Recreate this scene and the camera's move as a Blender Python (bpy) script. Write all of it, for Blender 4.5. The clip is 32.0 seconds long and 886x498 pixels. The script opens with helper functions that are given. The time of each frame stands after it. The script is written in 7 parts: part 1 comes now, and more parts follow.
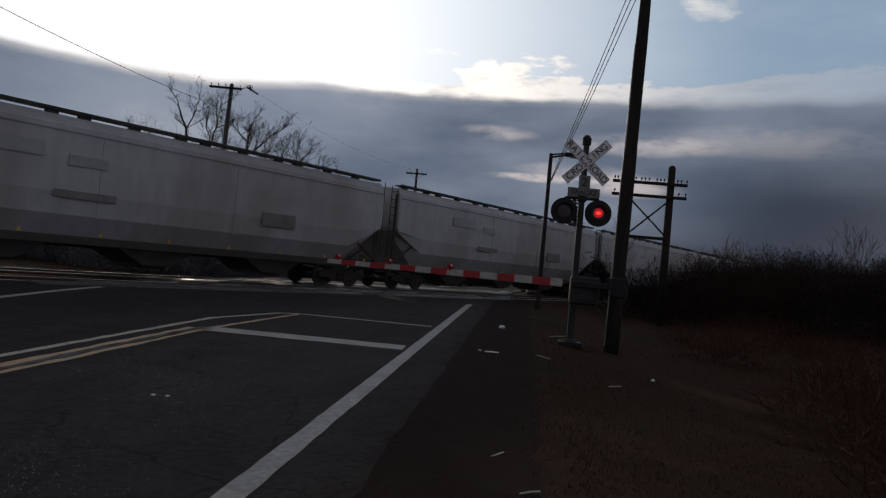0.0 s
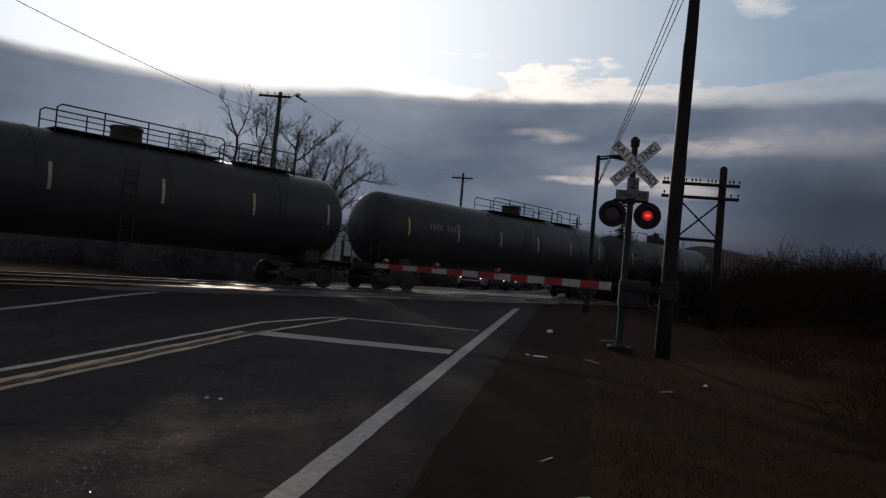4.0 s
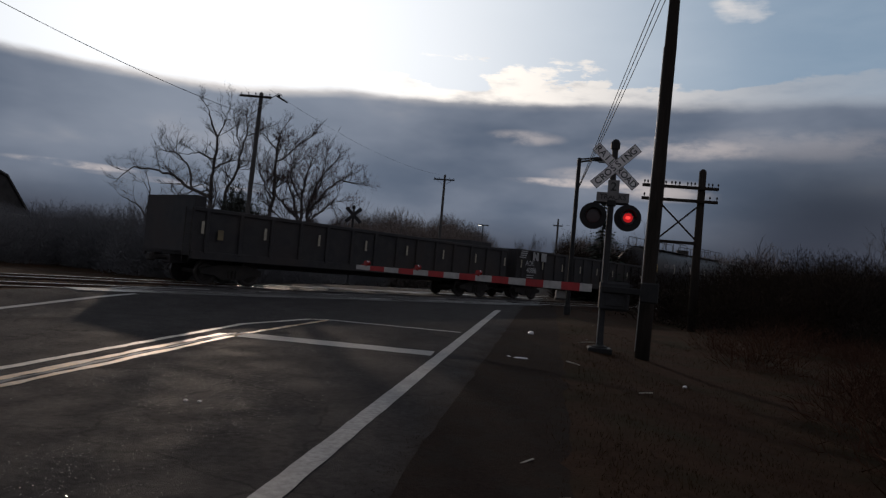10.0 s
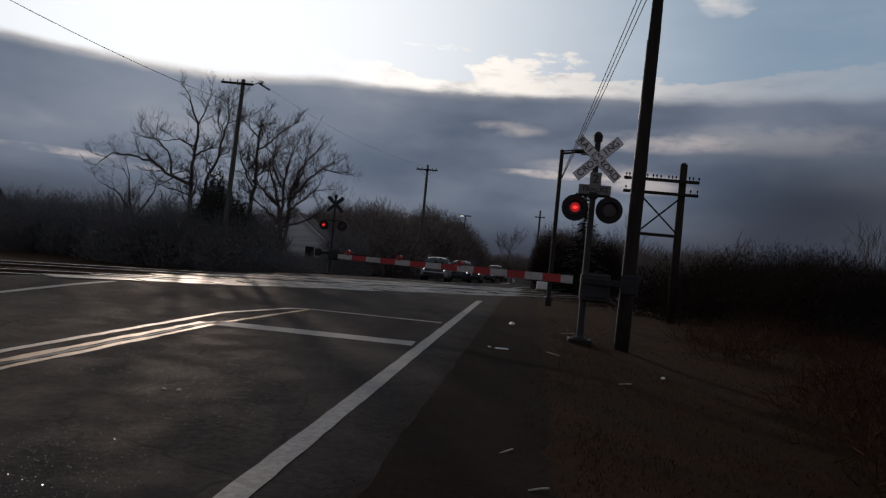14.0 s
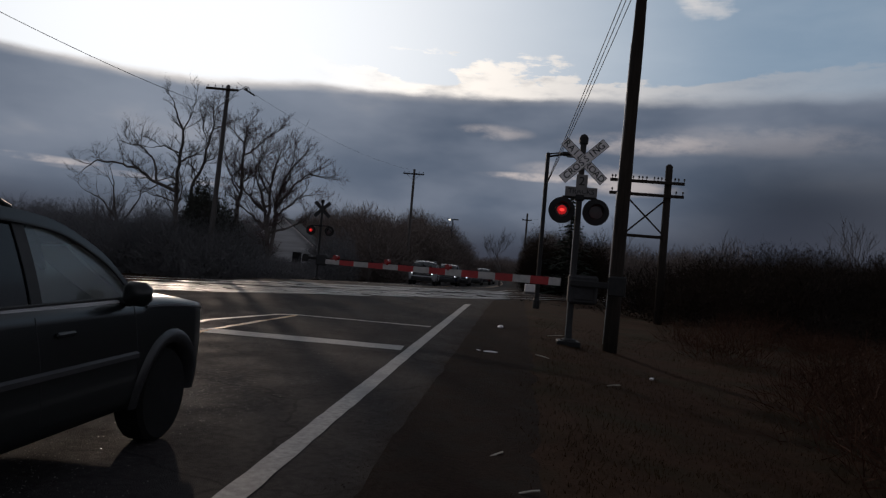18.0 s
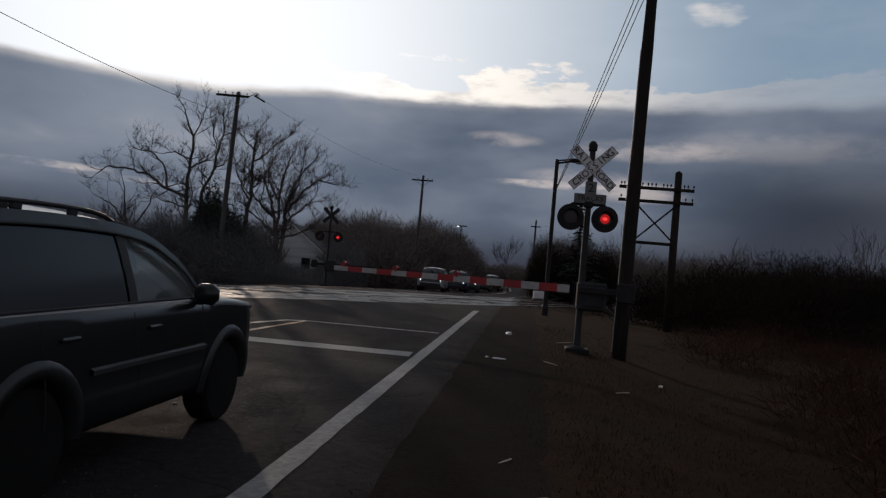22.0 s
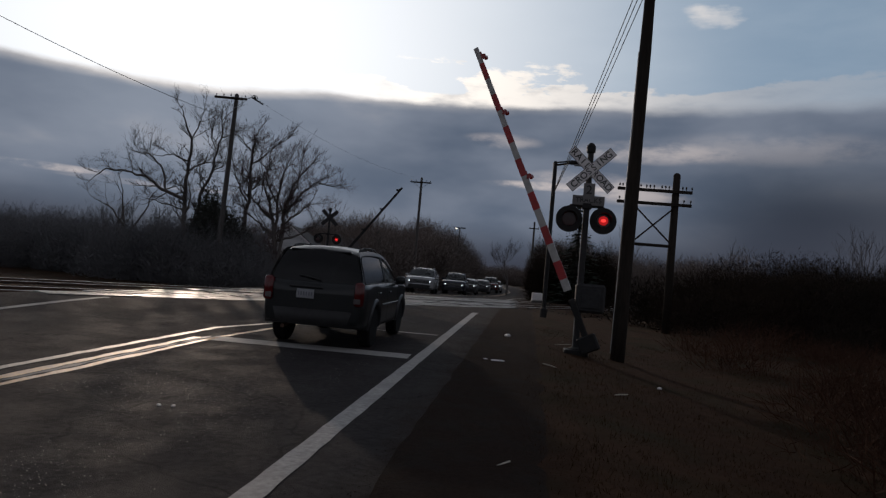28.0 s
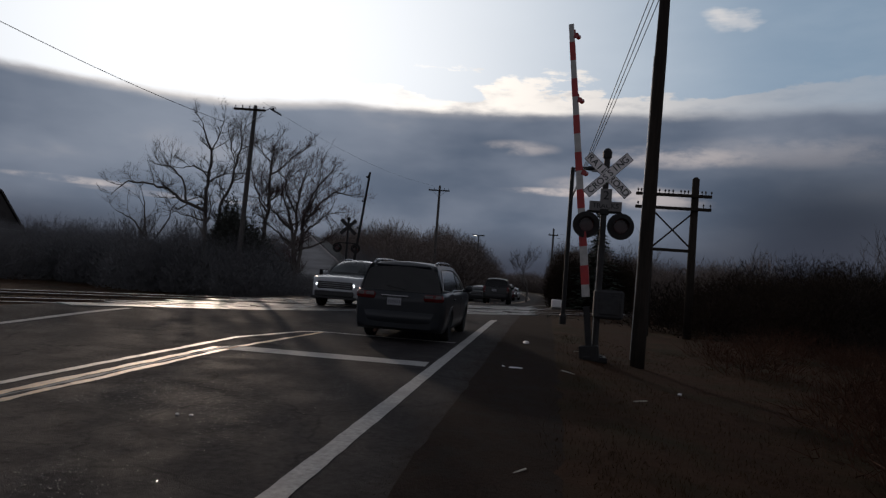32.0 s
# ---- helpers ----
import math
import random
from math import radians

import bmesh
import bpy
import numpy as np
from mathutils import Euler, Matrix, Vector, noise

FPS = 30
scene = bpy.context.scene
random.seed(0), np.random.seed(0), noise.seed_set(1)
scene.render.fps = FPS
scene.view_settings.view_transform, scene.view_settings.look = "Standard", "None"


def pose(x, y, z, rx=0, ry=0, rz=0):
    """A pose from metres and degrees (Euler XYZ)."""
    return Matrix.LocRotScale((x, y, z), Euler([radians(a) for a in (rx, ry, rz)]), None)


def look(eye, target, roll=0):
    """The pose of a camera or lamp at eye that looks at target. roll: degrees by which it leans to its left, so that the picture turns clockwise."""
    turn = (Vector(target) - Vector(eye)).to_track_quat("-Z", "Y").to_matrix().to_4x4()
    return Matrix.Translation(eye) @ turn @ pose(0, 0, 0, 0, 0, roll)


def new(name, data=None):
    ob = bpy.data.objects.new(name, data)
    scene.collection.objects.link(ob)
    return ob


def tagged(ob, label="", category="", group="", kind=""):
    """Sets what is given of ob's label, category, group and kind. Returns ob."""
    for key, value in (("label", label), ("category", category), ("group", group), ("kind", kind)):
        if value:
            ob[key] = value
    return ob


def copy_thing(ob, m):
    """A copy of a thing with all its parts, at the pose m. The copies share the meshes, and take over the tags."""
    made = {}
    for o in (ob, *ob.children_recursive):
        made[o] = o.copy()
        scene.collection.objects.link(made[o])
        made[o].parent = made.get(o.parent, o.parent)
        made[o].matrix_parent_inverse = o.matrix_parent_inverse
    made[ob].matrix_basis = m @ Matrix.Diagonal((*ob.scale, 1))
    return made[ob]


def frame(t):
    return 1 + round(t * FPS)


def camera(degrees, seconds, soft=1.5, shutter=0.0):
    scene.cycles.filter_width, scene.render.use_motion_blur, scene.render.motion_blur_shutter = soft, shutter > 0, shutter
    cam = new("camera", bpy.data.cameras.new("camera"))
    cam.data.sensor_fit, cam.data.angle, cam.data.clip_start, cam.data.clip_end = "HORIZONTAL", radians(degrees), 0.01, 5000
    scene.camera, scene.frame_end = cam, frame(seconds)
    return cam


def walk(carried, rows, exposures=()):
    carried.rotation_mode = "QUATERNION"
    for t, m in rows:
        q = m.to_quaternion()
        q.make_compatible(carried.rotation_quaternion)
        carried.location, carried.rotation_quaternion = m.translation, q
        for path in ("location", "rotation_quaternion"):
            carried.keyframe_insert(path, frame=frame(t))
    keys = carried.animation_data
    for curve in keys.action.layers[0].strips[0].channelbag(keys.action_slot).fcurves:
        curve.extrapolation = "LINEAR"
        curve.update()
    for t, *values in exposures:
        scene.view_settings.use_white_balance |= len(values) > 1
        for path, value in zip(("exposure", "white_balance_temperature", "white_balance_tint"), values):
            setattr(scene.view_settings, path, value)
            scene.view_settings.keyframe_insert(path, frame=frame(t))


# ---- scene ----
def rail_point(s, offset=0.0, z=0.0):
    """A point beside the main track: s metres along it, offset metres towards the road's near end."""
    return Vector((-TRACK_D * TN[0] + s * TU[0] + offset * TN[0], -TRACK_D * TN[1] + s * TU[1] + offset * TN[1], z))


# the railway's direction (horizontal unit vectors along it and across it), and its distance from the camera's foot
TRACK_YAW = 90 - 30.6
TU = (math.sin(radians(30.6)), math.cos(radians(30.6)))
TN = (TU[1], -TU[0])
TRACK_D = 23.22
RAIL_Z = 0.43
TRAIN_SPEED = 18.9

# ---- camera ----
EYE = (0.0, 0.0, 1.65)
DRIFT = {32: 0.055}  # the holder sways to the side at the very end
PATH = [
    (0, 6.107, 1.410, -5.211),
    (0.5, 6.067, 1.447, -5.031),
    (1, 6.341, 1.500, -4.990),
    (1.5, 6.798, 1.445, -4.957),
    (2, 7.938, 1.955, -5.156),
    (2.5, 9.008, 1.996, -5.291),
    (3, 9.235, 1.647, -5.033),
    (3.5, 9.614, 1.417, -4.988),
    (5.5, 10.020, 1.656, -4.712),
    (6, 10.052, 1.898, -4.546),
    (6.5, 8.993, 1.964, -4.844),
    (7, 7.926, 2.152, -5.060),
    (7.5, 7.627, 1.609, -5.173),
    (8, 7.996, 0.974, -5.134),
    (8.5, 8.516, 0.953, -5.127),
    (9, 8.569, 1.209, -5.136),
    (9.5, 8.866, 1.689, -4.918),
    (10, 8.324, 1.668, -4.982),
    (10.5, 8.143, 1.949, -4.860),
    (11, 8.162, 2.243, -4.917),
    (11.5, 8.532, 2.123, -4.667),
    (12, 8.738, 2.154, -4.542),
    (12.5, 7.496, 1.617, -5.116),
    (13, 7.244, 1.546, -5.139),
    (13.5, 7.101, 1.350, -5.143),
    (14, 6.906, 1.044, -5.529),
    (14.5, 7.085, 0.853, -5.319),
    (16.5, 6.194, 1.412, -5.498),
    (17, 5.769, 1.673, -4.917),
    (17.5, 5.734, 1.299, -4.873),
    (18, 5.955, 1.428, -4.809),
    (18.5, 6.049, 1.444, -4.937),
    (19, 6.393, 1.645, -4.960),
    (19.5, 6.329, 1.536, -5.161),
    (20, 6.402, 1.604, -5.100),
    (20.5, 6.369, 1.695, -5.009),
    (21, 6.378, 1.762, -4.998),
    (21.5, 6.628, 1.989, -4.983),
    (22, 6.620, 1.871, -5.028),
    (22.5, 6.681, 1.757, -5.077),
    (23, 6.909, 1.623, -5.200),
    (23.5, 7.211, 1.656, -5.235),
    (24, 6.808, 1.530, -4.735),
    (24.5, 6.093, 1.202, -4.765),
    (25, 6.511, 1.899, -4.363),
    (25.5, 6.782, 2.475, -3.962),
    (27.5, 6.432, 2.132, -4.739),
    (28, 6.508, 2.040, -4.934),
    (28.5, 6.577, 2.076, -4.976),
    (29, 6.117, 1.834, -5.076),
    (29.5, 6.166, 2.080, -5.152),
    (30, 6.719, 2.194, -5.197),
    (30.5, 6.815, 2.037, -5.253),
    (31, 7.231, 1.944, -5.621),
    (31.5, 6.858, 1.989, -5.695),
    (32, 8.055, 2.525, -4.304),
]
cam = camera(62.2, 32.0, soft=1.3)
walk(cam, [(t, pose(EYE[0] + DRIFT.get(t, 0.0), EYE[1], EYE[2], 90 + pitch, roll, yaw)) for t, yaw, pitch, roll in PATH], [(0, 0.16, 6300, 11), (3, 0.08, 6300, 11), (9, 0.06, 6300, 11), (14, -0.03, 6300, 11), (25, 0.0, 6300, 11), (28, 0.03, 6300, 11), (32, 0.02, 6300, 11)])

# ---- world and sun ----
SUN_AZ, SUN_EL = -26.0, 13.2
world = bpy.data.worlds.new("winter_sky")
scene.world = world
world.use_nodes = True
scene.view_settings.exposure = 0.0


def build_sky():
    nt = world.node_tree
    nt.nodes.clear()
    N, Lk = nt.nodes, nt.links

    def plug(sock, v):
        if isinstance(v, bpy.types.NodeSocket):
            Lk.new(v, sock)
        elif isinstance(v, (int, float)):
            sock.default_value = v
        else:
            sock.default_value = v if len(sock.default_value) == len(v) else (*v, 1)

    def m(op, a, b=0.0, c=0.0, clamp=False):
        n = N.new("ShaderNodeMath")
        n.operation, n.use_clamp = op, clamp
        for i, v in enumerate((a, b, c)):
            plug(n.inputs[i], v)
        return n.outputs[0]

    def ramp(v, lo, hi, smooth=True):
        n = N.new("ShaderNodeMapRange")
        n.interpolation_type = "SMOOTHSTEP" if smooth else "LINEAR"
        plug(n.inputs[0], v)
        plug(n.inputs[1], lo)
        plug(n.inputs[2], hi)
        return n.outputs[0]

    def mix(f, a, b, kind="MIX"):
        n = N.new("ShaderNodeMix")
        n.data_type, n.blend_type = "RGBA", kind
        plug(n.inputs[0], f)
        plug(n.inputs[6], a)
        plug(n.inputs[7], b)
        return n.outputs[2]

    def clouds(vec, scale, detail, rough=0.55):
        n = N.new("ShaderNodeTexNoise")
        plug(n.inputs["Vector"], vec)
        n.inputs["Scale"].default_value, n.inputs["Detail"].default_value = scale, detail
        n.inputs["Roughness"].default_value = rough
        return n.outputs[0]

    co = N.new("ShaderNodeTexCoord").outputs["Generated"]
    sep = N.new("ShaderNodeSeparateXYZ")
    Lk.new(co, sep.inputs[0])
    x, y, z = sep.outputs
    az = m("ARCTAN2", x, y)
    el = m("ARCSINE", z)
    flat = N.new("ShaderNodeCombineXYZ")
    plug(flat.inputs[0], m("MULTIPLY", az, 1.0))
    plug(flat.inputs[1], m("MULTIPLY", el, 3.2))
    flat = flat.outputs[0]
    sd = Vector((math.sin(radians(SUN_AZ)) * math.cos(radians(SUN_EL + 3)), math.cos(radians(SUN_AZ)) * math.cos(radians(SUN_EL + 3)), math.sin(radians(SUN_EL + 3))))
    dot = N.new("ShaderNodeVectorMath")
    dot.operation = "DOT_PRODUCT"
    Lk.new(co, dot.inputs[0])
    dot.inputs[1].default_value = sd
    ang = m("ARCCOSINE", m("MINIMUM", dot.outputs["Value"], 0.99999))

    sky = N.new("ShaderNodeTexSky")
    sky.sky_type, sky.sun_disc = "NISHITA", False
    sky.sun_elevation, sky.sun_rotation = radians(SUN_EL), radians(SUN_AZ)
    sky.dust_density, sky.ozone_density = 1.4, 1.6
    clear = mix(1.0, sky.outputs[0], (0.060, 0.060, 0.060), "MULTIPLY")
    # thin high veil that brightens towards the sun
    n_high = clouds(flat, 3.0, 6)
    veil = ramp(ang, 0.88, 0.06)
    high = mix(m("MULTIPLY", ramp(n_high, 0.35, 0.75), 0.4), mix(0.8, clear, (0.21, 0.30, 0.40)), (0.37, 0.44, 0.51))
    high = mix(m("POWER", veil, 1.5), high, (1.03, 1.04, 1.04))
    for a0, e0, wa, we in ((0.218, 0.349, 0.030, 0.014), (0.200, 0.357, 0.020, 0.008)):
        q = m("ADD", m("POWER", m("ABSOLUTE", m("DIVIDE", m("SUBTRACT", az, a0), wa)), 2.0), m("POWER", m("ABSOLUTE", m("DIVIDE", m("SUBTRACT", el, e0), we)), 2.0))
        q = m("ADD", q, m("MULTIPLY", m("SUBTRACT", clouds(flat, 22.0, 6), 0.5), 5.0))
        high = mix(m("MULTIPLY", ramp(q, 1.6, -0.4), 0.45), high, (0.80, 0.74, 0.68))
    # puffs that stand on the bank's upper edge
    n_edge = clouds(flat, 5.5, 8, 0.6)
    n_low = clouds(flat, 2.2, 5)
    edge = m("ADD", 0.220, m("ADD", m("MULTIPLY", m("SUBTRACT", n_edge, 0.5), 0.022), m("MULTIPLY", m("SUBTRACT", n_low, 0.5), 0.018)))
    edge = m("ADD", edge, m("ADD", m("MULTIPLY", ramp(az, -0.46, -0.27), 0.013), m("MULTIPLY", m("MAXIMUM", az, -0.10), 0.040)))
    above = m("SUBTRACT", el, edge)
    puff_h = m("ADD", 0.018, m("MULTIPLY", ramp(clouds(flat, 4.2, 7, 0.6), 0.43, 0.68), m("SUBTRACT", 0.065, m("MULTIPLY", ramp(az, 0.1, 0.3), 0.04))))
    puff = m("MULTIPLY", ramp(above, puff_h, m("MULTIPLY", puff_h, 0.72)), ramp(az, -0.35, -0.1))
    puff_col = mix(ramp(ang, 0.75, 0.2), (0.42, 0.42, 0.43), (1.25, 1.14, 1.0))
    puff_col = mix(m("MULTIPLY", ramp(clouds(flat, 13.0, 6), 0.45, 0.75), 0.55), puff_col, (0.26, 0.28, 0.32))
    col = mix(m("MULTIPLY", puff, ramp(ang, 1.1, 0.4)), high, puff_col)
    # the low grey bank, with streaks of light in it
    streak_v = N.new("ShaderNodeCombineXYZ")
    plug(streak_v.inputs[0], m("MULTIPLY", az, 2.3))
    plug(streak_v.inputs[1], m("MULTIPLY", el, 5.6))
    n_st = clouds(streak_v.outputs[0], 2.1, 4, 0.45)
    bank = mix(ramp(n_st, 0.30, 0.70), (0.094, 0.120, 0.166), (0.195, 0.220, 0.268))
    bank = mix(m("MULTIPLY", ramp(n_st, 0.60, 0.78), 0.5), bank, (0.40, 0.37, 0.36))
    # pale rifts in the bank, torn by noise
    torn = ramp(clouds(streak_v.outputs[0], 4.5, 6, 0.6), 0.36, 0.62)
    for a0, e0, wa, we, k in ((0.015, 0.131, 0.075, 0.0055, 0.95), (0.06, 0.142, 0.07, 0.012, 0.55), (0.13, 0.128, 0.08, 0.014, 0.65), (-0.05, 0.187, 0.05, 0.010, 0.45), (0.15, 0.182, 0.10, 0.014, 0.55), (-0.615, 0.0895, 0.075, 0.0045, 0.85), (-0.50, 0.083, 0.10, 0.004, 0.45), (0.30, 0.19, 0.14, 0.02, 0.22)):
        q = m("ADD", m("POWER", m("ABSOLUTE", m("DIVIDE", m("SUBTRACT", az, a0), wa)), 2.0), m("POWER", m("ABSOLUTE", m("DIVIDE", m("SUBTRACT", el, e0), we)), 2.0))
        bank = mix(m("MULTIPLY", m("MULTIPLY", ramp(q, 1.6, 0.0), torn), k), bank, (0.62, 0.54, 0.50))
    bank = mix(m("MULTIPLY", ramp(az, 0.10, 0.36), m("MULTIPLY", ramp(el, 0.225, 0.10), 0.97)), bank, (0.025, 0.032, 0.046))
    low = mix(ramp(el, 0.015, m("ADD", 0.09, m("MULTIPLY", ramp(az, 0.05, 0.35), 0.07))), (0.045, 0.050, 0.068), bank)
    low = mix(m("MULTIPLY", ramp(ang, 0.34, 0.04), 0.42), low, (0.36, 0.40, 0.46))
    low = mix(m("MULTIPLY", ramp(above, -0.014, 0.003), m("ADD", 0.10, m("MULTIPLY", ramp(ang, 0.40, 0.02), 0.55))), low, (1.1, 0.98, 0.85))
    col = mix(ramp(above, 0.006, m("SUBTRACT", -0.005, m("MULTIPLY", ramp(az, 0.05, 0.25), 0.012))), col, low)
    # away from the sun the cover is an even pale grey
    back = mix(ramp(n_low, 0.3, 0.7), (0.185, 0.188, 0.212), (0.270, 0.274, 0.305))
    col = mix(ramp(ang, 0.75, 1.5), col, back)
    col = mix(m("MULTIPLY", ramp(el, 0.36, 0.70), 0.95), col, (0.118, 0.121, 0.139))
    col = mix(ramp(el, 0.0, -0.03), col, (0.02, 0.02, 0.022))
    bg = N.new("ShaderNodeBackground")
    Lk.new(col, bg.inputs[0])
    bg.inputs[1].default_value = 1.0
    out = N.new("ShaderNodeOutputWorld")
    Lk.new(bg.outputs[0], out.inputs[0])


build_sky()
sun = new("sun", bpy.data.lights.new("sun", "SUN"))
sun.data.energy, sun.data.angle, sun.data.color = 0.85, radians(0.8), (1.0, 0.78, 0.60)
sun.matrix_world = look((0, 0, 60), Vector((0, 0, 60)) - Vector((math.sin(radians(SUN_AZ)) * math.cos(radians(SUN_EL)), math.cos(radians(SUN_AZ)) * math.cos(radians(SUN_EL)), math.sin(radians(SUN_EL)))))

# ---- materials ----


def material(name, c1, c2=None, rough=0.7, metal=0.0, scale=6.0, bump=0.0, bump_scale=None, c3=None, stain=0.6, rough2=None, emit=None, coat=0.0, stretch=(1, 1, 1), spread=0.0, spec=0.5):
    """Two-scale procedural surface: c1 to c2 by fine grain, c3 by broad stains; world-size noise."""
    mt = bpy.data.materials.new(name)
    mt.use_nodes = True
    nt = mt.node_tree
    N, Lk = nt.nodes, nt.links
    b = N["Principled BSDF"]
    c2 = c2 or tuple(v * 0.72 for v in c1)
    co = N.new("ShaderNodeTexCoord")
    mp = N.new("ShaderNodeMapping")
    mp.inputs["Scale"].default_value = stretch
    Lk.new(co.outputs["Object"], mp.inputs[0])
    n1 = N.new("ShaderNodeTexNoise")
    n1.inputs["Scale"].default_value, n1.inputs["Detail"].default_value = scale, 8
    Lk.new(mp.outputs[0], n1.inputs["Vector"])
    r1 = N.new("ShaderNodeMapRange")
    r1.inputs[1].default_value, r1.inputs[2].default_value = 0.32, 0.68
    Lk.new(n1.outputs[0], r1.inputs[0])
    mx = N.new("ShaderNodeMix")
    mx.data_type = "RGBA"
    mx.inputs[6].default_value, mx.inputs[7].default_value = (*c1, 1), (*c2, 1)
    Lk.new(r1.outputs[0], mx.inputs[0])
    col = mx.outputs[2]
    n2 = N.new("ShaderNodeTexNoise")
    n2.inputs["Scale"].default_value, n2.inputs["Detail"].default_value = scale * 0.13, 5
    Lk.new(mp.outputs[0], n2.inputs["Vector"])
    r2 = N.new("ShaderNodeMapRange")
    r2.inputs[1].default_value, r2.inputs[2].default_value, r2.inputs[4].default_value = 0.46, 0.66, stain
    Lk.new(n2.outputs[0], r2.inputs[0])
    m2 = N.new("ShaderNodeMix")
    m2.data_type = "RGBA"
    Lk.new(r2.outputs[0], m2.inputs[0])
    Lk.new(col, m2.inputs[6])
    m2.inputs[7].default_value = (*(c3 or tuple(v * 0.6 for v in c1)), 1)
    col = m2.outputs[2]
    if spread:
        oi = N.new("ShaderNodeObjectInfo")
        hs = N.new("ShaderNodeHueSaturation")
        mr = N.new("ShaderNodeMapRange")
        mr.inputs[3].default_value, mr.inputs[4].default_value = 1 - spread, 1 + spread
        Lk.new(oi.outputs["Random"], mr.inputs[0])
        Lk.new(mr.outputs[0], hs.inputs["Value"])
        Lk.new(col, hs.inputs["Color"])
        col = hs.outputs[0]
    Lk.new(col, b.inputs["Base Color"])
    rr = N.new("ShaderNodeMapRange")
    rr.inputs[3].default_value, rr.inputs[4].default_value = rough, rough if rough2 is None else rough2
    Lk.new(n2.outputs[0], rr.inputs[0])
    rr.inputs[1].default_value, rr.inputs[2].default_value = 0.4, 0.62
    Lk.new(rr.outputs[0], b.inputs["Roughness"])
    b.inputs["Metallic"].default_value = metal
    b.inputs["Coat Weight"].default_value = coat
    b.inputs["Specular IOR Level"].default_value = spec
    if emit:
        b.inputs["Emission Color"].default_value, b.inputs["Emission Strength"].default_value = (*emit[0], 1), emit[1]
    if bump:
        n3 = N.new("ShaderNodeTexNoise")
        n3.inputs["Scale"].default_value, n3.inputs["Detail"].default_value = bump_scale or scale * 4, 6
        Lk.new(mp.outputs[0], n3.inputs["Vector"])
        bp = N.new("ShaderNodeBump")
        bp.inputs["Strength"].default_value, bp.inputs["Distance"].default_value = bump, 0.02
        Lk.new(n3.outputs[0], bp.inputs["Height"])
        Lk.new(bp.outputs[0], b.inputs["Normal"])
    return mt


def glass(name, tint=(0.6, 0.65, 0.65), alpha=0.55):
    mt = bpy.data.materials.new(name)
    mt.use_nodes = True
    b = mt.node_tree.nodes["Principled BSDF"]
    b.inputs["Base Color"].default_value = (*tint, 1)
    b.inputs["Roughness"].default_value = 0.03 if alpha > 0.5 else 0.14
    b.inputs["Transmission Weight"].default_value = alpha
    b.inputs["IOR"].default_value = 1.45
    b.inputs["Specular IOR Level"].default_value = 0.5 if alpha > 0.5 else 0.40
    return mt


ASPHALT = material("asphalt", (0.0320, 0.0284, 0.0286), (0.055, 0.0492, 0.0488), rough=0.88, rough2=0.74, spec=0.045, scale=14, bump=0.55, bump_scale=90, c3=(0.033, 0.030, 0.029), stain=0.3)


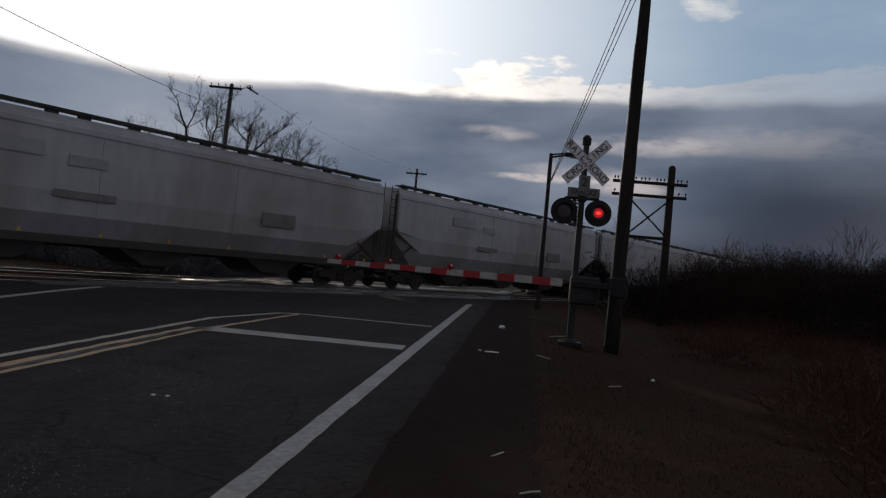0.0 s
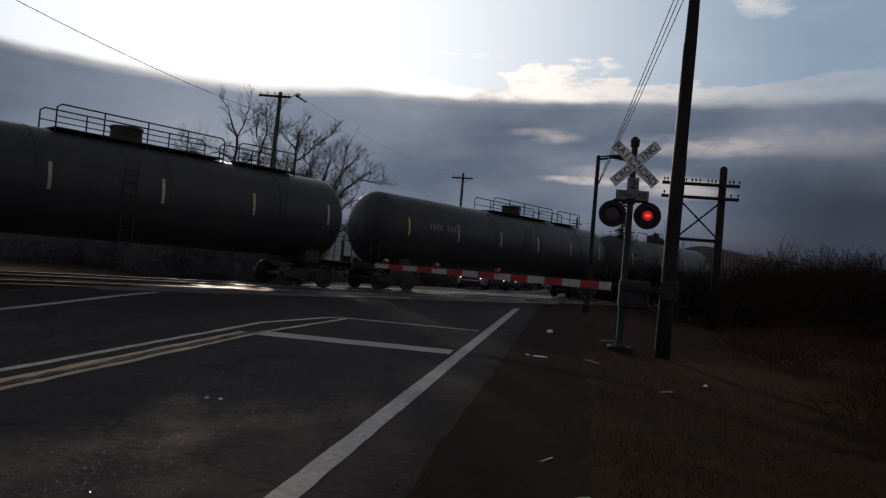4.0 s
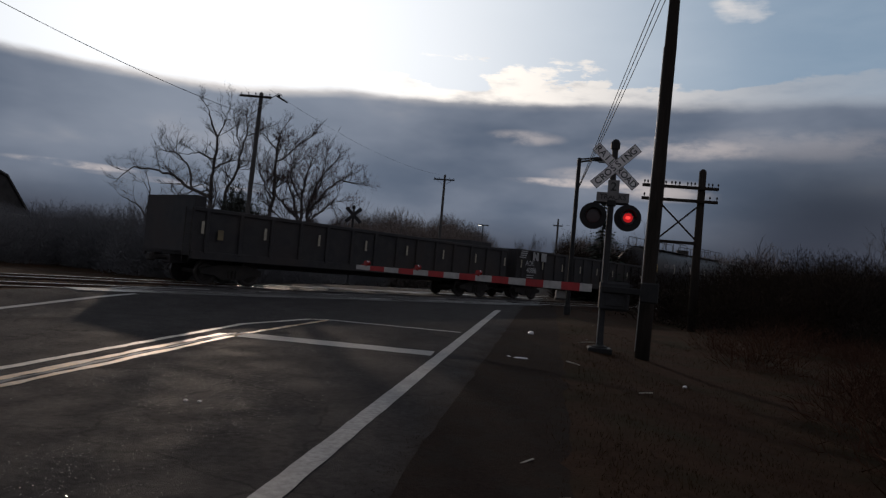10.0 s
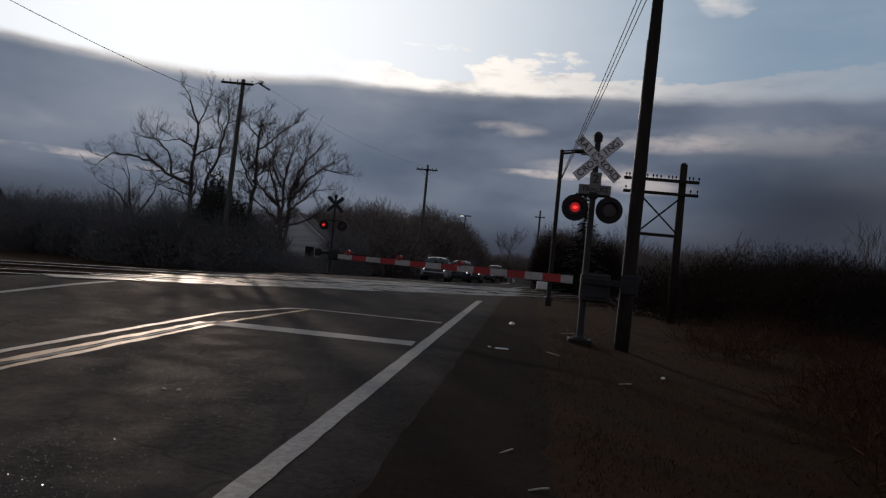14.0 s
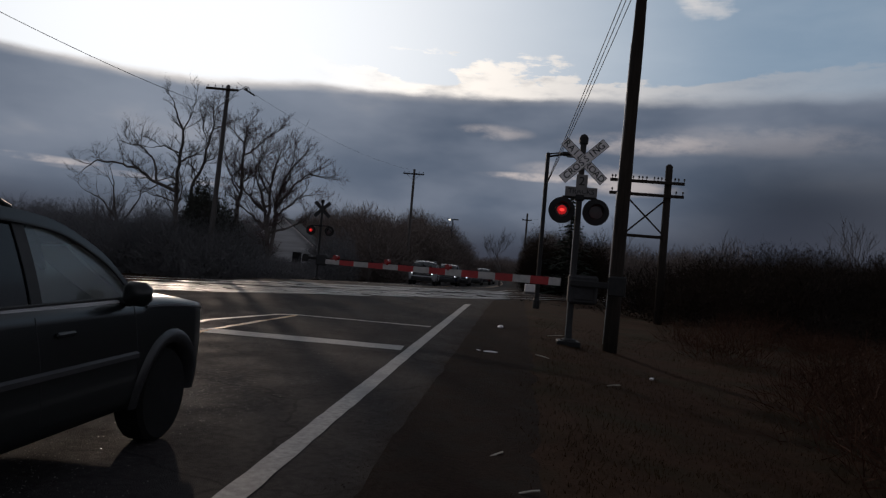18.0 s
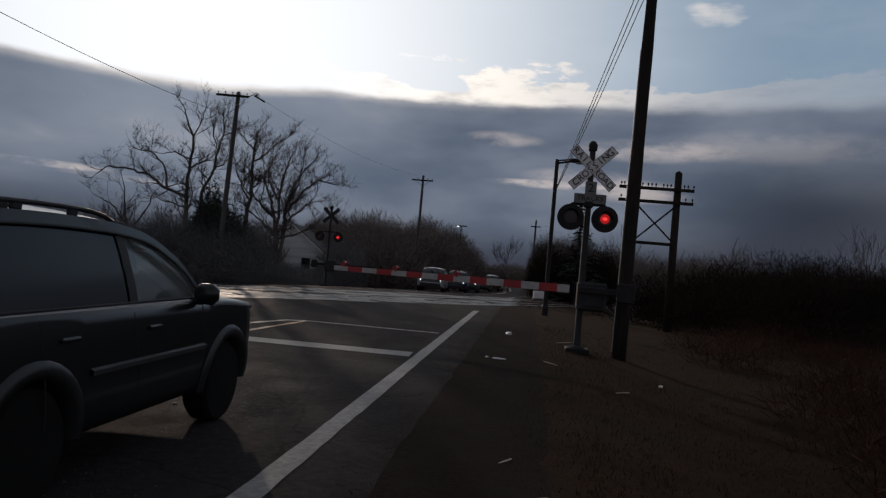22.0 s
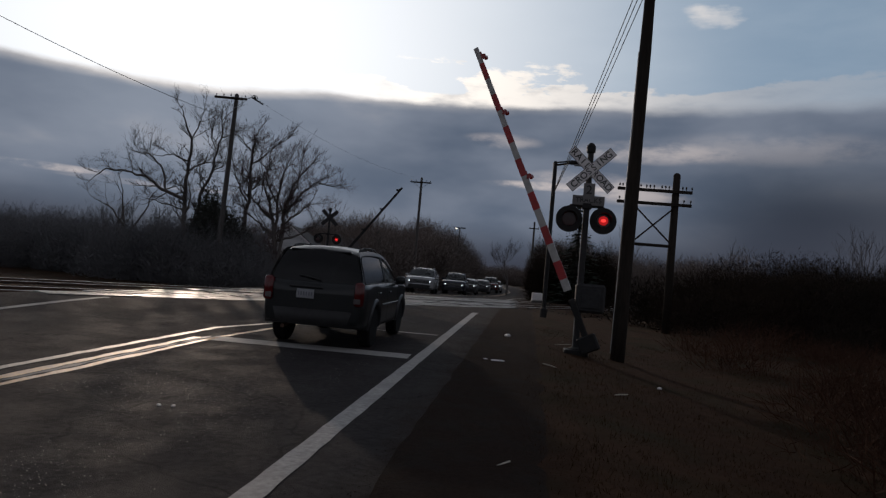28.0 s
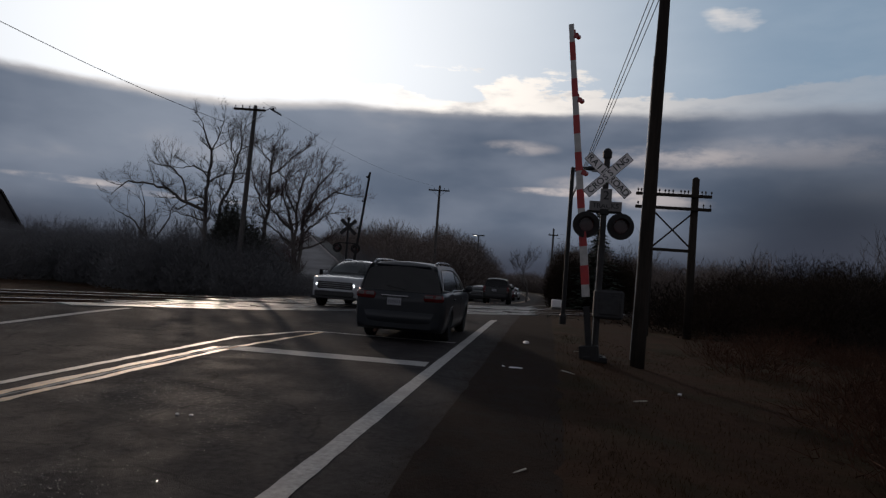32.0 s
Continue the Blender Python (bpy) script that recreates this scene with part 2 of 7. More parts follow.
def weather_asphalt(mt):
    """Pale aggregate flecks, fine cracks, drip-darkened lane middles and patches drawn out along the road."""
    nt = mt.node_tree
    N, Lk = nt.nodes, nt.links
    b = N["Principled BSDF"]
    src = b.inputs["Base Color"].links[0].from_socket
    co = N.new("ShaderNodeTexCoord").outputs["Object"]

    def tex(kind, scale, stretch=(1, 1, 1), **kw):
        mp = N.new("ShaderNodeMapping")
        mp.inputs["Scale"].default_value = stretch
        Lk.new(co, mp.inputs[0])
        n = N.new(kind)
        n.inputs["Scale"].default_value = scale
        Lk.new(mp.outputs[0], n.inputs["Vector"])
        return n

    def rng(sock, a, b2, c, d):
        n = N.new("ShaderNodeMapRange")
        for i, v in enumerate((a, b2, c, d)):
            n.inputs[i + 1].default_value = v
        Lk.new(sock, n.inputs[0])
        return n.outputs[0]

    def over(f, base, col, kind="MIX"):
        n = N.new("ShaderNodeMix")
        n.data_type, n.blend_type = "RGBA", kind
        Lk.new(f, n.inputs[0])
        Lk.new(base, n.inputs[6])
        n.inputs[7].default_value = (*col, 1)
        return n.outputs[2]

    flecks = tex("ShaderNodeTexVoronoi", 55)
    col = over(rng(flecks.outputs["Color"], 0.86, 0.98, 0.0, 0.45), src, (0.10, 0.094, 0.088))
    long = tex("ShaderNodeTexNoise", 1.0, (1.6, 0.16, 1))
    long.inputs["Detail"].default_value = 5
    col = over(rng(long.outputs[0], 0.44, 0.70, 0.0, 0.40), col, (0.024, 0.023, 0.024))
    warp = tex("ShaderNodeTexNoise", 1.3)
    crack = tex("ShaderNodeTexVoronoi", 0.42, (1.0, 0.7, 1))
    crack.feature = "DISTANCE_TO_EDGE"
    ad = N.new("ShaderNodeVectorMath")
    ad.operation = "MULTIPLY_ADD"
    Lk.new(warp.outputs["Color"], ad.inputs[0])
    ad.inputs[1].default_value = (0.8, 0.8, 0.0)
    Lk.new(crack.inputs["Vector"].links[0].from_socket, ad.inputs[2])
    Lk.new(ad.outputs[0], crack.inputs["Vector"])
    col = over(rng(crack.outputs["Distance"], 0.003, 0.009, 0.40, 0.0), col, (0.008, 0.008, 0.008))
    # dirt and fine gravel creep in from the shoulder
    sep = N.new("ShaderNodeSeparateXYZ")
    Lk.new(co, sep.inputs[0])
    creep = tex("ShaderNodeTexNoise", 2.6, (1, 0.6, 1))
    creep.inputs["Detail"].default_value = 8
    ad2 = N.new("ShaderNodeMath")
    ad2.operation = "MULTIPLY_ADD"
    Lk.new(creep.outputs[0], ad2.inputs[0])
    ad2.inputs[1].default_value = 1.1
    Lk.new(sep.outputs[0], ad2.inputs[2])
    col = over(rng(ad2.outputs[0], -0.72, -0.22, 0.0, 0.95), col, (0.0260, 0.0170, 0.0130))
    Lk.new(col, b.inputs["Base Color"])


weather_asphalt(ASPHALT)
SEALER = material("crack_sealer", (0.018, 0.018, 0.02), rough=0.55, scale=20, spec=0.3)
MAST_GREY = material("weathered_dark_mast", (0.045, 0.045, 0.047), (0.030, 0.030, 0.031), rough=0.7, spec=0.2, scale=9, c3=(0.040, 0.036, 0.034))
WHITE_PAINT = material("road_paint_white", (0.47, 0.455, 0.43), (0.29, 0.28, 0.265), rough=0.7, spec=0.25, scale=18, bump=0.3, bump_scale=90, c3=(0.28, 0.27, 0.26), stain=0.7)
# sun glare on one worn centre line, painted as a pale colour
GLARE_PAINT = material("worn_pale_centre_paint", (0.48, 0.41, 0.31), (0.32, 0.27, 0.20), rough=0.45, scale=18, bump=0.3, bump_scale=90, c3=(0.20, 0.17, 0.13), stain=0.7)
YELLOW_PAINT = material("road_paint_yellow", (0.50, 0.27, 0.075), (0.33, 0.18, 0.06), rough=0.45, scale=18, bump=0.3, bump_scale=90, c3=(0.24, 0.18, 0.10), stain=0.7)
GRASS = material("winter_turf", (0.0330, 0.0170, 0.0098), (0.0500, 0.0265, 0.0150), rough=0.98, spec=0.05, scale=5, bump=0.9, bump_scale=30, c3=(0.0220, 0.0200, 0.0095), stain=0.8)
GRASS_BLADE = material("grass_blades", (0.046, 0.027, 0.013), (0.064, 0.039, 0.020), rough=0.9, scale=3, c3=(0.032, 0.025, 0.016), spec=0.1)
GRAVEL = material("shoulder_gravel", (0.0180, 0.0108, 0.0080), (0.0290, 0.0178, 0.0132), rough=0.95, spec=0.05, scale=22, bump=0.9, bump_scale=60, c3=(0.024, 0.021, 0.018))
BALLAST = material("ballast", (0.030, 0.028, 0.027), (0.055, 0.051, 0.048), rough=0.95, spec=0.1, scale=9, bump=1.0, bump_scale=18, c3=(0.025, 0.023, 0.022))
PANEL = material("crossing_panel", (0.115, 0.104, 0.096), (0.062, 0.057, 0.053), rough=0.55, rough2=0.30, scale=5, bump=0.5, bump_scale=30, c3=(0.055, 0.053, 0.051), stain=0.85, spread=0.4, spec=0.30)
STEEL = material("rail_steel", (0.62, 0.60, 0.58), (0.50, 0.48, 0.46), rough=0.42, metal=1.0, scale=4, c3=(0.30, 0.26, 0.23))
RUST = material("rusty_rail_web", (0.11, 0.055, 0.032), (0.065, 0.036, 0.026), rough=0.85, scale=8)
SLEEPER = material("sleeper_wood", (0.055, 0.044, 0.035), (0.035, 0.029, 0.025), rough=0.9, scale=7, bump=0.5, stretch=(1, 6, 1), spread=0.2)
POLE_WOOD = material("weathered_pole", (0.105, 0.098, 0.092), (0.070, 0.064, 0.060), rough=0.85, scale=5, bump=0.5, bump_scale=18, stretch=(5, 5, 0.5), c3=(0.055, 0.050, 0.046))
DARK_WOOD = material("creosoted_wood", (0.042, 0.034, 0.028), (0.026, 0.022, 0.019), rough=0.9, spec=0.12, scale=5, bump=0.4, stretch=(5, 5, 0.5))
GALV = material("galvanised_steel", (0.42, 0.43, 0.44), (0.32, 0.33, 0.34), rough=0.45, metal=0.9, scale=9, c3=(0.26, 0.26, 0.26))
BLACK_METAL = material("black_painted_metal", (0.016, 0.016, 0.017), (0.024, 0.023, 0.022), rough=0.6, spec=0.25, scale=10)
# much darker white than the crossbuck's boards
SIGN_DULL = material("sign_dirty_white", (0.20, 0.19, 0.185), (0.14, 0.133, 0.13), rough=0.6, scale=6)
SIGN_WHITE = material("sign_white", (0.86, 0.83, 0.82), (0.76, 0.73, 0.72), rough=0.4, scale=5, c3=(0.66, 0.63, 0.61))
SIGN_BLACK = material("sign_black_letter", (0.02, 0.02, 0.02), rough=0.5)
GATE_RED = material("gate_red", (0.42, 0.020, 0.022), (0.32, 0.018, 0.02), rough=0.35, scale=9)
GATE_WHITE = material("gate_white", (0.50, 0.48, 0.45), (0.38, 0.365, 0.35), rough=0.35, scale=9)
RED_LENS = material("red_lens", (0.035, 0.003, 0.004), rough=0.25, scale=30)
RED_LIT = material("lit_red_lens", (0.3, 0.02, 0.02), rough=0.3, emit=((1.0, 0.012, 0.014), 0.34))
ARM_LAMP = material("arm_lamp_red", (0.12, 0.010, 0.012), rough=0.2, emit=((1.0, 0.05, 0.04), 0.018))
RED_HOT = material("lit_red_core", (0.6, 0.05, 0.04), rough=0.3, emit=((1.0, 0.05, 0.04), 1.1))
BARK = material("bark", (0.14, 0.125, 0.115), (0.095, 0.084, 0.078), rough=0.9, scale=6, bump=0.7, stretch=(3, 3, 0.6))
TWIG = material("twigs", (0.075, 0.064, 0.060), (0.095, 0.080, 0.074), rough=0.9, scale=2)
# twigs reddened in colour to carry the pink tint of lens flare
TWIG_FLARE = material("reddish_twigs", (0.105, 0.066, 0.066), (0.080, 0.054, 0.054), rough=0.9, scale=2)
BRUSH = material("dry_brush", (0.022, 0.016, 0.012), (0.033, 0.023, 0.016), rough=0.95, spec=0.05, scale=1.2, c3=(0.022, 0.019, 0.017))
# paler, bluish copy of the brush: glare haze put into its colour
BRUSH_HAZED = material("grey_brush", (0.13, 0.135, 0.145), (0.16, 0.16, 0.165), rough=0.95, scale=1.2, c3=(0.14, 0.137, 0.137))
# far woods lightened in colour to imitate haze in front of them
BRUSH_FAR_HAZED = material("far_brush", (0.15, 0.122, 0.108), (0.19, 0.155, 0.135), rough=0.95, scale=0.5, c3=(0.07, 0.06, 0.055))
IVY = material("ivy_leaves", (0.045, 0.050, 0.042), (0.065, 0.066, 0.055), rough=0.7, scale=3)
NEEDLE = material("spruce_needles", (0.014, 0.024, 0.014), (0.022, 0.033, 0.019), rough=0.85, scale=4)

# ---- mesh helpers ----


def mesh_object(name, bm, mats, parent=None, smooth=False):
    me = bpy.data.meshes.new(name)
    bm.normal_update()
    bm.to_mesh(me)
    bm.free()
    for mt in (mats if isinstance(mats, (list, tuple)) else [mats]):
        me.materials.append(mt)
    if smooth:
        for p in me.polygons:
            p.use_smooth = True
    ob = new(name, me)
    if parent is not None:
        ob.parent = parent
    return ob


def part(name, bm, mat, parent, label="", smooth=False):
    ob = mesh_object(name, bm, mat, parent, smooth)
    if label:
        ob["label"] = label
    return ob


def thing(name, m, label, category, group="", kind=""):
    ob = new(name)
    ob.empty_display_size = 0.2
    ob.matrix_basis = m
    return tagged(ob, label, category, group, kind)


def raw(name, verts, faces, mat, parent=None, smooth=False):
    me = bpy.data.meshes.new(name)
    me.from_pydata(verts, [], faces)
    for mt in (mat if isinstance(mat, (list, tuple)) else [mat]):
        me.materials.append(mt)
    if smooth:
        me.polygons.foreach_set("use_smooth", [True] * len(me.polygons))
    me.update()
    ob = new(name, me)
    if parent is not None:
        ob.parent = parent
    return ob


def box(bm, cx, cy, cz, sx, sy, sz, bev=0.0, m=None):
    """A box with chamfered edges, by its centre and its full sizes."""
    geo = bmesh.ops.create_cube(bm, size=1.0)
    vs = geo["verts"]
    for v in vs:
        v.co = Vector((v.co.x * sx, v.co.y * sy, v.co.z * sz))
    if bev:
        es = list({e for v in vs for e in v.link_edges})
        made = bmesh.ops.bevel(bm, geom=es, offset=bev, segments=1, affect="EDGES")
        vs = list({v for f in made["faces"] for v in f.verts} | {v for v in vs if v.is_valid})
    t = Matrix.Translation((cx, cy, cz))
    if m is not None:
        t = t @ m
    bmesh.ops.transform(bm, matrix=t, verts=[v for v in vs if v.is_valid])
    return vs


def tube(bm, a, b, r1, r2=None, n=8, caps=True):
    """A tapered round bar from a to b."""
    a, b = Vector(a), Vector(b)
    r2 = r1 if r2 is None else r2
    d = b - a
    q = d.to_track_quat("Z", "Y").to_matrix()
    ra, rb = [], []
    for i in range(n):
        c = q @ Vector((math.cos(2 * math.pi * i / n), math.sin(2 * math.pi * i / n), 0))
        ra.append(bm.verts.new(a + c * r1))
        rb.append(bm.verts.new(b + c * r2))
    for i in range(n):
        bm.faces.new((ra[i], ra[(i + 1) % n], rb[(i + 1) % n], rb[i]))
    if caps:
        bm.faces.new(ra[::-1])
        bm.faces.new(rb)


def pipe(bm, pts, r, n=6):
    """One bent round bar through the points, capped at both ends."""
    pts = [Vector(p) for p in pts]
    ways = [(b - a).normalized() for a, b in zip(pts, pts[1:])]
    ref = Vector((0.31, 0.17, 0.94))
    rings = []
    for i, p in enumerate(pts):
        d = ways[max(0, i - 1)] + ways[min(len(ways) - 1, i)]
        d = d.normalized() if d.length > 0.1 else ways[min(len(ways) - 1, i)]
        u = d.cross(ref if abs(d.dot(ref)) < 0.93 else Vector((1, 0, 0))).normalized()
        w = d.cross(u)
        rings.append([bm.verts.new(p + (u * math.cos(2 * math.pi * k / n) + w * math.sin(2 * math.pi * k / n)) * r) for k in range(n)])
    made = []
    for a, b in zip(rings, rings[1:]):
        # join each ring to the next with the least twist
        turn = min(range(n), key=lambda q: sum((a[k].co - b[(k + q) % n].co).length for k in range(n)))
        made += [bm.faces.new((a[k], a[(k + 1) % n], b[(k + 1 + turn) % n], b[(k + turn) % n])) for k in range(n)]
    made += [bm.faces.new(rings[0]), bm.faces.new(rings[-1])]
    bmesh.ops.recalc_face_normals(bm, faces=made)


def lathe(bm, prof, axis="Y", n=20, at=(0, 0, 0)):
    """Turn a profile of (radius, distance along the axis)."""
    at = Vector(at)
    rings = []
    for r, d in prof:
        ring = []
        for i in range(n):
            a = 2 * math.pi * i / n
            c, s = r * math.cos(a), r * math.sin(a)
            p = {"X": (d, c, s), "Y": (c, d, s), "Z": (c, s, d)}[axis]
            ring.append(bm.verts.new(at + Vector(p)))
        rings.append(ring)
    for p, q in zip(rings, rings[1:]):
        for i in range(n):
            bm.faces.new((p[i], p[(i + 1) % n], q[(i + 1) % n], q[i]))
    bm.faces.new(rings[0][::-1])
    bm.faces.new(rings[-1])
    bmesh.ops.recalc_face_normals(bm, faces=bm.faces[:])


def prism(bm, outline, d0, d1, axis="X"):
    """Extrude an outline of (u, v) from d0 to d1 along the axis."""
    def at(u, v, d):
        return {"X": (d, u, v), "Y": (u, d, v), "Z": (u, v, d)}[axis]
    a = [bm.verts.new(at(u, v, d0)) for u, v in outline]
    b = [bm.verts.new(at(u, v, d1)) for u, v in outline]
    n = len(outline)
    fs = [bm.faces.new(a), bm.faces.new(b[::-1])]
    for i in range(n):
        fs.append(bm.faces.new((a[i], b[i], b[(i + 1) % n], a[(i + 1) % n])))
    bmesh.ops.recalc_face_normals(bm, faces=fs)


def repeat(src, places):
    """More objects on src's mesh, under the same parent; places: locations."""
    for p in places:
        o = new(src.name.split(".")[0], src.data)
        o.parent = src.parent
        o.location = p


def text_part(name, body, size, m, mat, parent, depth=0.003, label=""):
    cu = bpy.data.curves.new(name, "FONT")
    cu.body, cu.size, cu.extrude, cu.offset = body, size, depth, size * 0.012
    cu.align_x, cu.align_y = "CENTER", "CENTER"
    tmp = bpy.data.objects.new(name, cu)
    scene.collection.objects.link(tmp)
    dg = bpy.context.evaluated_depsgraph_get()
    me = bpy.data.meshes.new_from_object(tmp.evaluated_get(dg))
    bpy.data.objects.remove(tmp)
    bpy.data.curves.remove(cu)
    me.materials.clear()
    me.materials.append(mat)
    ob = new(name, me)
    ob.parent = parent
    ob.matrix_basis = m
    if label:
        ob["label"] = label
    return ob


# ---- ground, road, railway ----


def smooth01(v):
    v = min(1.0, max(0.0, v))
    return v * v * (3 - 2 * v)


def track_q(x, y):
    """Distance from the main track's near rail, positive on the near side."""
    return x * TN[0] + y * TN[1] + 22.5


def road_z(x, y):
    """Height of the road's surface: it climbs gently to the level crossing and falls away behind it."""
    q = track_q(x, y)
    near = min(0.0168 * max(y, -15.0), 0.42)
    z = near + (0.42 - near) * smooth01((8.0 - q) / 3.5)
    return z + (0.06 - z) * smooth01((-3.0 - q) / 15.0)


def bend(y):
    """Sideways shift of the road beyond the crossing."""
    return float(np.interp(y, [38, 50, 60, 80, 100, 150, 200, 700], [0, 0.8, 2.0, 3.3, 3.4, 1.6, -1.5, -42.0]))


def ground_z(x, y):
    z = road_z(x, y) - 0.03
    xr = x - bend(y)
    z -= 0.28 * smooth01((xr - 0.6) / 3.0) if xr > 0 else 0.28 * smooth01((-11.9 - xr) / 3.0)
    z -= 0.10 * smooth01(-xr) * smooth01(xr + 12.0)
    # the railway's bank
    c = track_q(x, y) - 1.3
    bank = 0.36 - max(0.0, abs(c) - 3.9) * 0.45
    off_road = max(smooth01((xr + 0.9) / 1.5), smooth01((-11.4 - xr) / 1.5))
    if bank > z and off_road > 0:
        z += (bank - z) * off_road
    far = math.hypot(x, y)
    if far < 90 and off_road:
        z += 0.035 * off_road * noise.noise((x * 0.7, y * 0.7, 0.0)) + 0.02 * off_road * noise.noise((x * 2.3, y * 2.3, 3.0))
    return z


def spaced(lo, hi, fine_lo, fine_hi, step, grow=1.28):
    v = list(np.arange(fine_lo, fine_hi + 1e-6, step))
    d = step
    while v[-1] < hi:
        d *= grow
        v.append(v[-1] + d)
    d = step
    while v[0] > lo:
        d *= grow
        v.insert(0, v[0] - d)
    return v


def sheet(name, xs, ys, fn, mat, shift=None):
    verts = []
    for y in ys:
        for x in xs:
            xx = x + (shift(y) if shift else 0)
            verts.append((xx, y, fn(xx, y)))
    w = len(xs)
    faces = [(j * w + i, j * w + i + 1, (j + 1) * w + i + 1, (j + 1) * w + i) for j in range(len(ys) - 1) for i in range(w - 1)]
    return raw(name, verts, faces, mat, smooth=True)


def build_ground():
    g = sheet("ground", spaced(-2500, 2500, -34, 30, 0.5), spaced(-2500, 2500, -8, 62, 0.55), ground_z, GRASS)
    tagged(g, "dark winter turf and bare earth beside the road", "ground", kind="structure")
    road_ys = spaced(-120, 700, -8, 62, 0.5, 1.2)
    r = sheet("road", list(np.linspace(-11.7, -0.95, 24)), road_ys, road_z, ASPHALT, bend)
    tagged(r, "worn dark asphalt two-lane road with glossy patches", "road", kind="structure")
    for name, x0, x1 in (("shoulder", -0.98, 0.7), ("shoulder", -13.2, -11.66)):
        def sz(x, y, inner=(x0 if x0 > -5 else x1), outer=(x1 if x0 > -5 else x0)):
            u = (x - bend(y) - inner) / (outer - inner)
            a, b = road_z(x, y) + 0.005, ground_z(x, y) + 0.004 - 0.06 * smooth01((u - 0.75) * 4)
            return a + (b - a) * smooth01(u)
        ragged = lambda y, k=x0: bend(y) + 0.07 * noise.noise((k, y * 1.3, 2.0)) + 0.03 * noise.noise((k, y * 5.0, 4.0))
        s = sheet(name, list(np.linspace(x0, x1, 9)), [y for y in road_ys if track_q((x0 + x1) / 2, y) > 6 or track_q((x0 + x1) / 2, y) < -4], sz, GRAVEL, ragged)
        tagged(s, "narrow shoulder of dirt and fine gravel", "road shoulder", kind="structure")


def stripe(name, pts, width, mat, label, lift=0.006, ragged=0.006, gap=False):
    """A painted band along a line of (x, y), laid on the road, with slightly worn edges."""
    verts, faces = [], []
    fine = []
    for (x0, y0), (x1, y1) in zip(pts, pts[1:]):
        k = max(2, int(math.hypot(x1 - x0, y1 - y0) / 0.25))
        fine += [(x0 + (x1 - x0) * i / k, y0 + (y1 - y0) * i / k) for i in range(k)]
    fine.append(pts[-1])
    for i, (x, y) in enumerate(fine):
        a, b = fine[max(0, i - 1)], fine[min(len(fine) - 1, i + 1)]
        d = Vector((b[0] - a[0], b[1] - a[1])).normalized()
        for side in (-1, 1):
            w = width / 2 + random.uniform(-ragged, ragged)
            px, py = x - d.y * w * side, y + d.x * w * side
            verts.append((px, py, road_z(px, py) + lift))
    for i in range(len(fine) - 1):
        faces.append((2 * i, 2 * i + 2, 2 * i + 3, 2 * i + 1))
    ob = raw(name, verts, faces, mat)
    return tagged(ob, label, "road marking", kind="structure")


def build_markings():
    far = [(y, bend(y)) for y in range(46, 200, 6)]
    stripe("edge_line", [(-1.72, -40), (-1.70, 25.9)], 0.20, WHITE_PAINT, "solid white edge line on the asphalt")
    stripe("edge_line", [(-10.08, -40), (-10.12, 17.0)], 0.16, WHITE_PAINT, "solid white edge line on the far side of the road")
    stripe("stop_line", [(-5.40, 12.36), (-1.88, 12.50)], 0.60, WHITE_PAINT, "broad white stop line before the crossing", ragged=0.015)
    stripe("pavement_joint", [(-4.95, 16.5), (-1.9, 16.6)], 0.15, WHITE_PAINT, "thin pale transverse line across the lane", ragged=0.03)
    stripe("centre_line", [(-5.97, -40), (-5.99, 6.0), (-5.98, 14.0), (-5.35, 16.2), (-4.95, 16.5)], 0.13, GLARE_PAINT, "worn centre line, paled with painted glare, that closes at the crossing", ragged=0.014)
    stripe("centre_line", [(-5.60, -40), (-5.60, 12.3)], 0.13, YELLOW_PAINT, "worn yellow centre line", ragged=0.022)
    stripe("centre_line", [(-5.33, -40), (-5.33, 12.6), (-4.97, 16.4)], 0.11, YELLOW_PAINT, "worn yellow centre line", ragged=0.022)
    stripe("crack_seal", [(-5.46, -12), (-5.47, 12.6)], 0.06, SEALER, "dark sealed crack between the centre lines", ragged=0.03)
    for x, label in ((-5.55, "worn yellow centre line beyond the crossing"), (-5.85, "worn yellow centre line beyond the crossing")):
        stripe("centre_line", [(x + b, y) for y, b in far], 0.12, YELLOW_PAINT, label)
    stripe("edge_line", [(-1.75 + b, y) for y, b in far], 0.16, WHITE_PAINT, "white edge line beyond the crossing")
    stripe("edge_line", [(-10.4 + b, y) for y, b in far], 0.16, WHITE_PAINT, "white edge line beyond the crossing")
    stripe("stop_line", [(-10.2 + bend(44), 44), (-6.2 + bend(44), 44)], 0.6, WHITE_PAINT, "white stop line beyond the crossing")


def rail_profile():
    return [(-0.075, 0), (0.075, 0), (0.075, 0.012), (0.012, 0.03), (0.012, 0.125), (0.036, 0.135), (0.036, 0.166), (0.028, 0.172), (-0.028, 0.172), (-0.036, 0.166), (-0.036, 0.135), (-0.012, 0.125), (-0.012, 0.03), (-0.075, 0.012)]


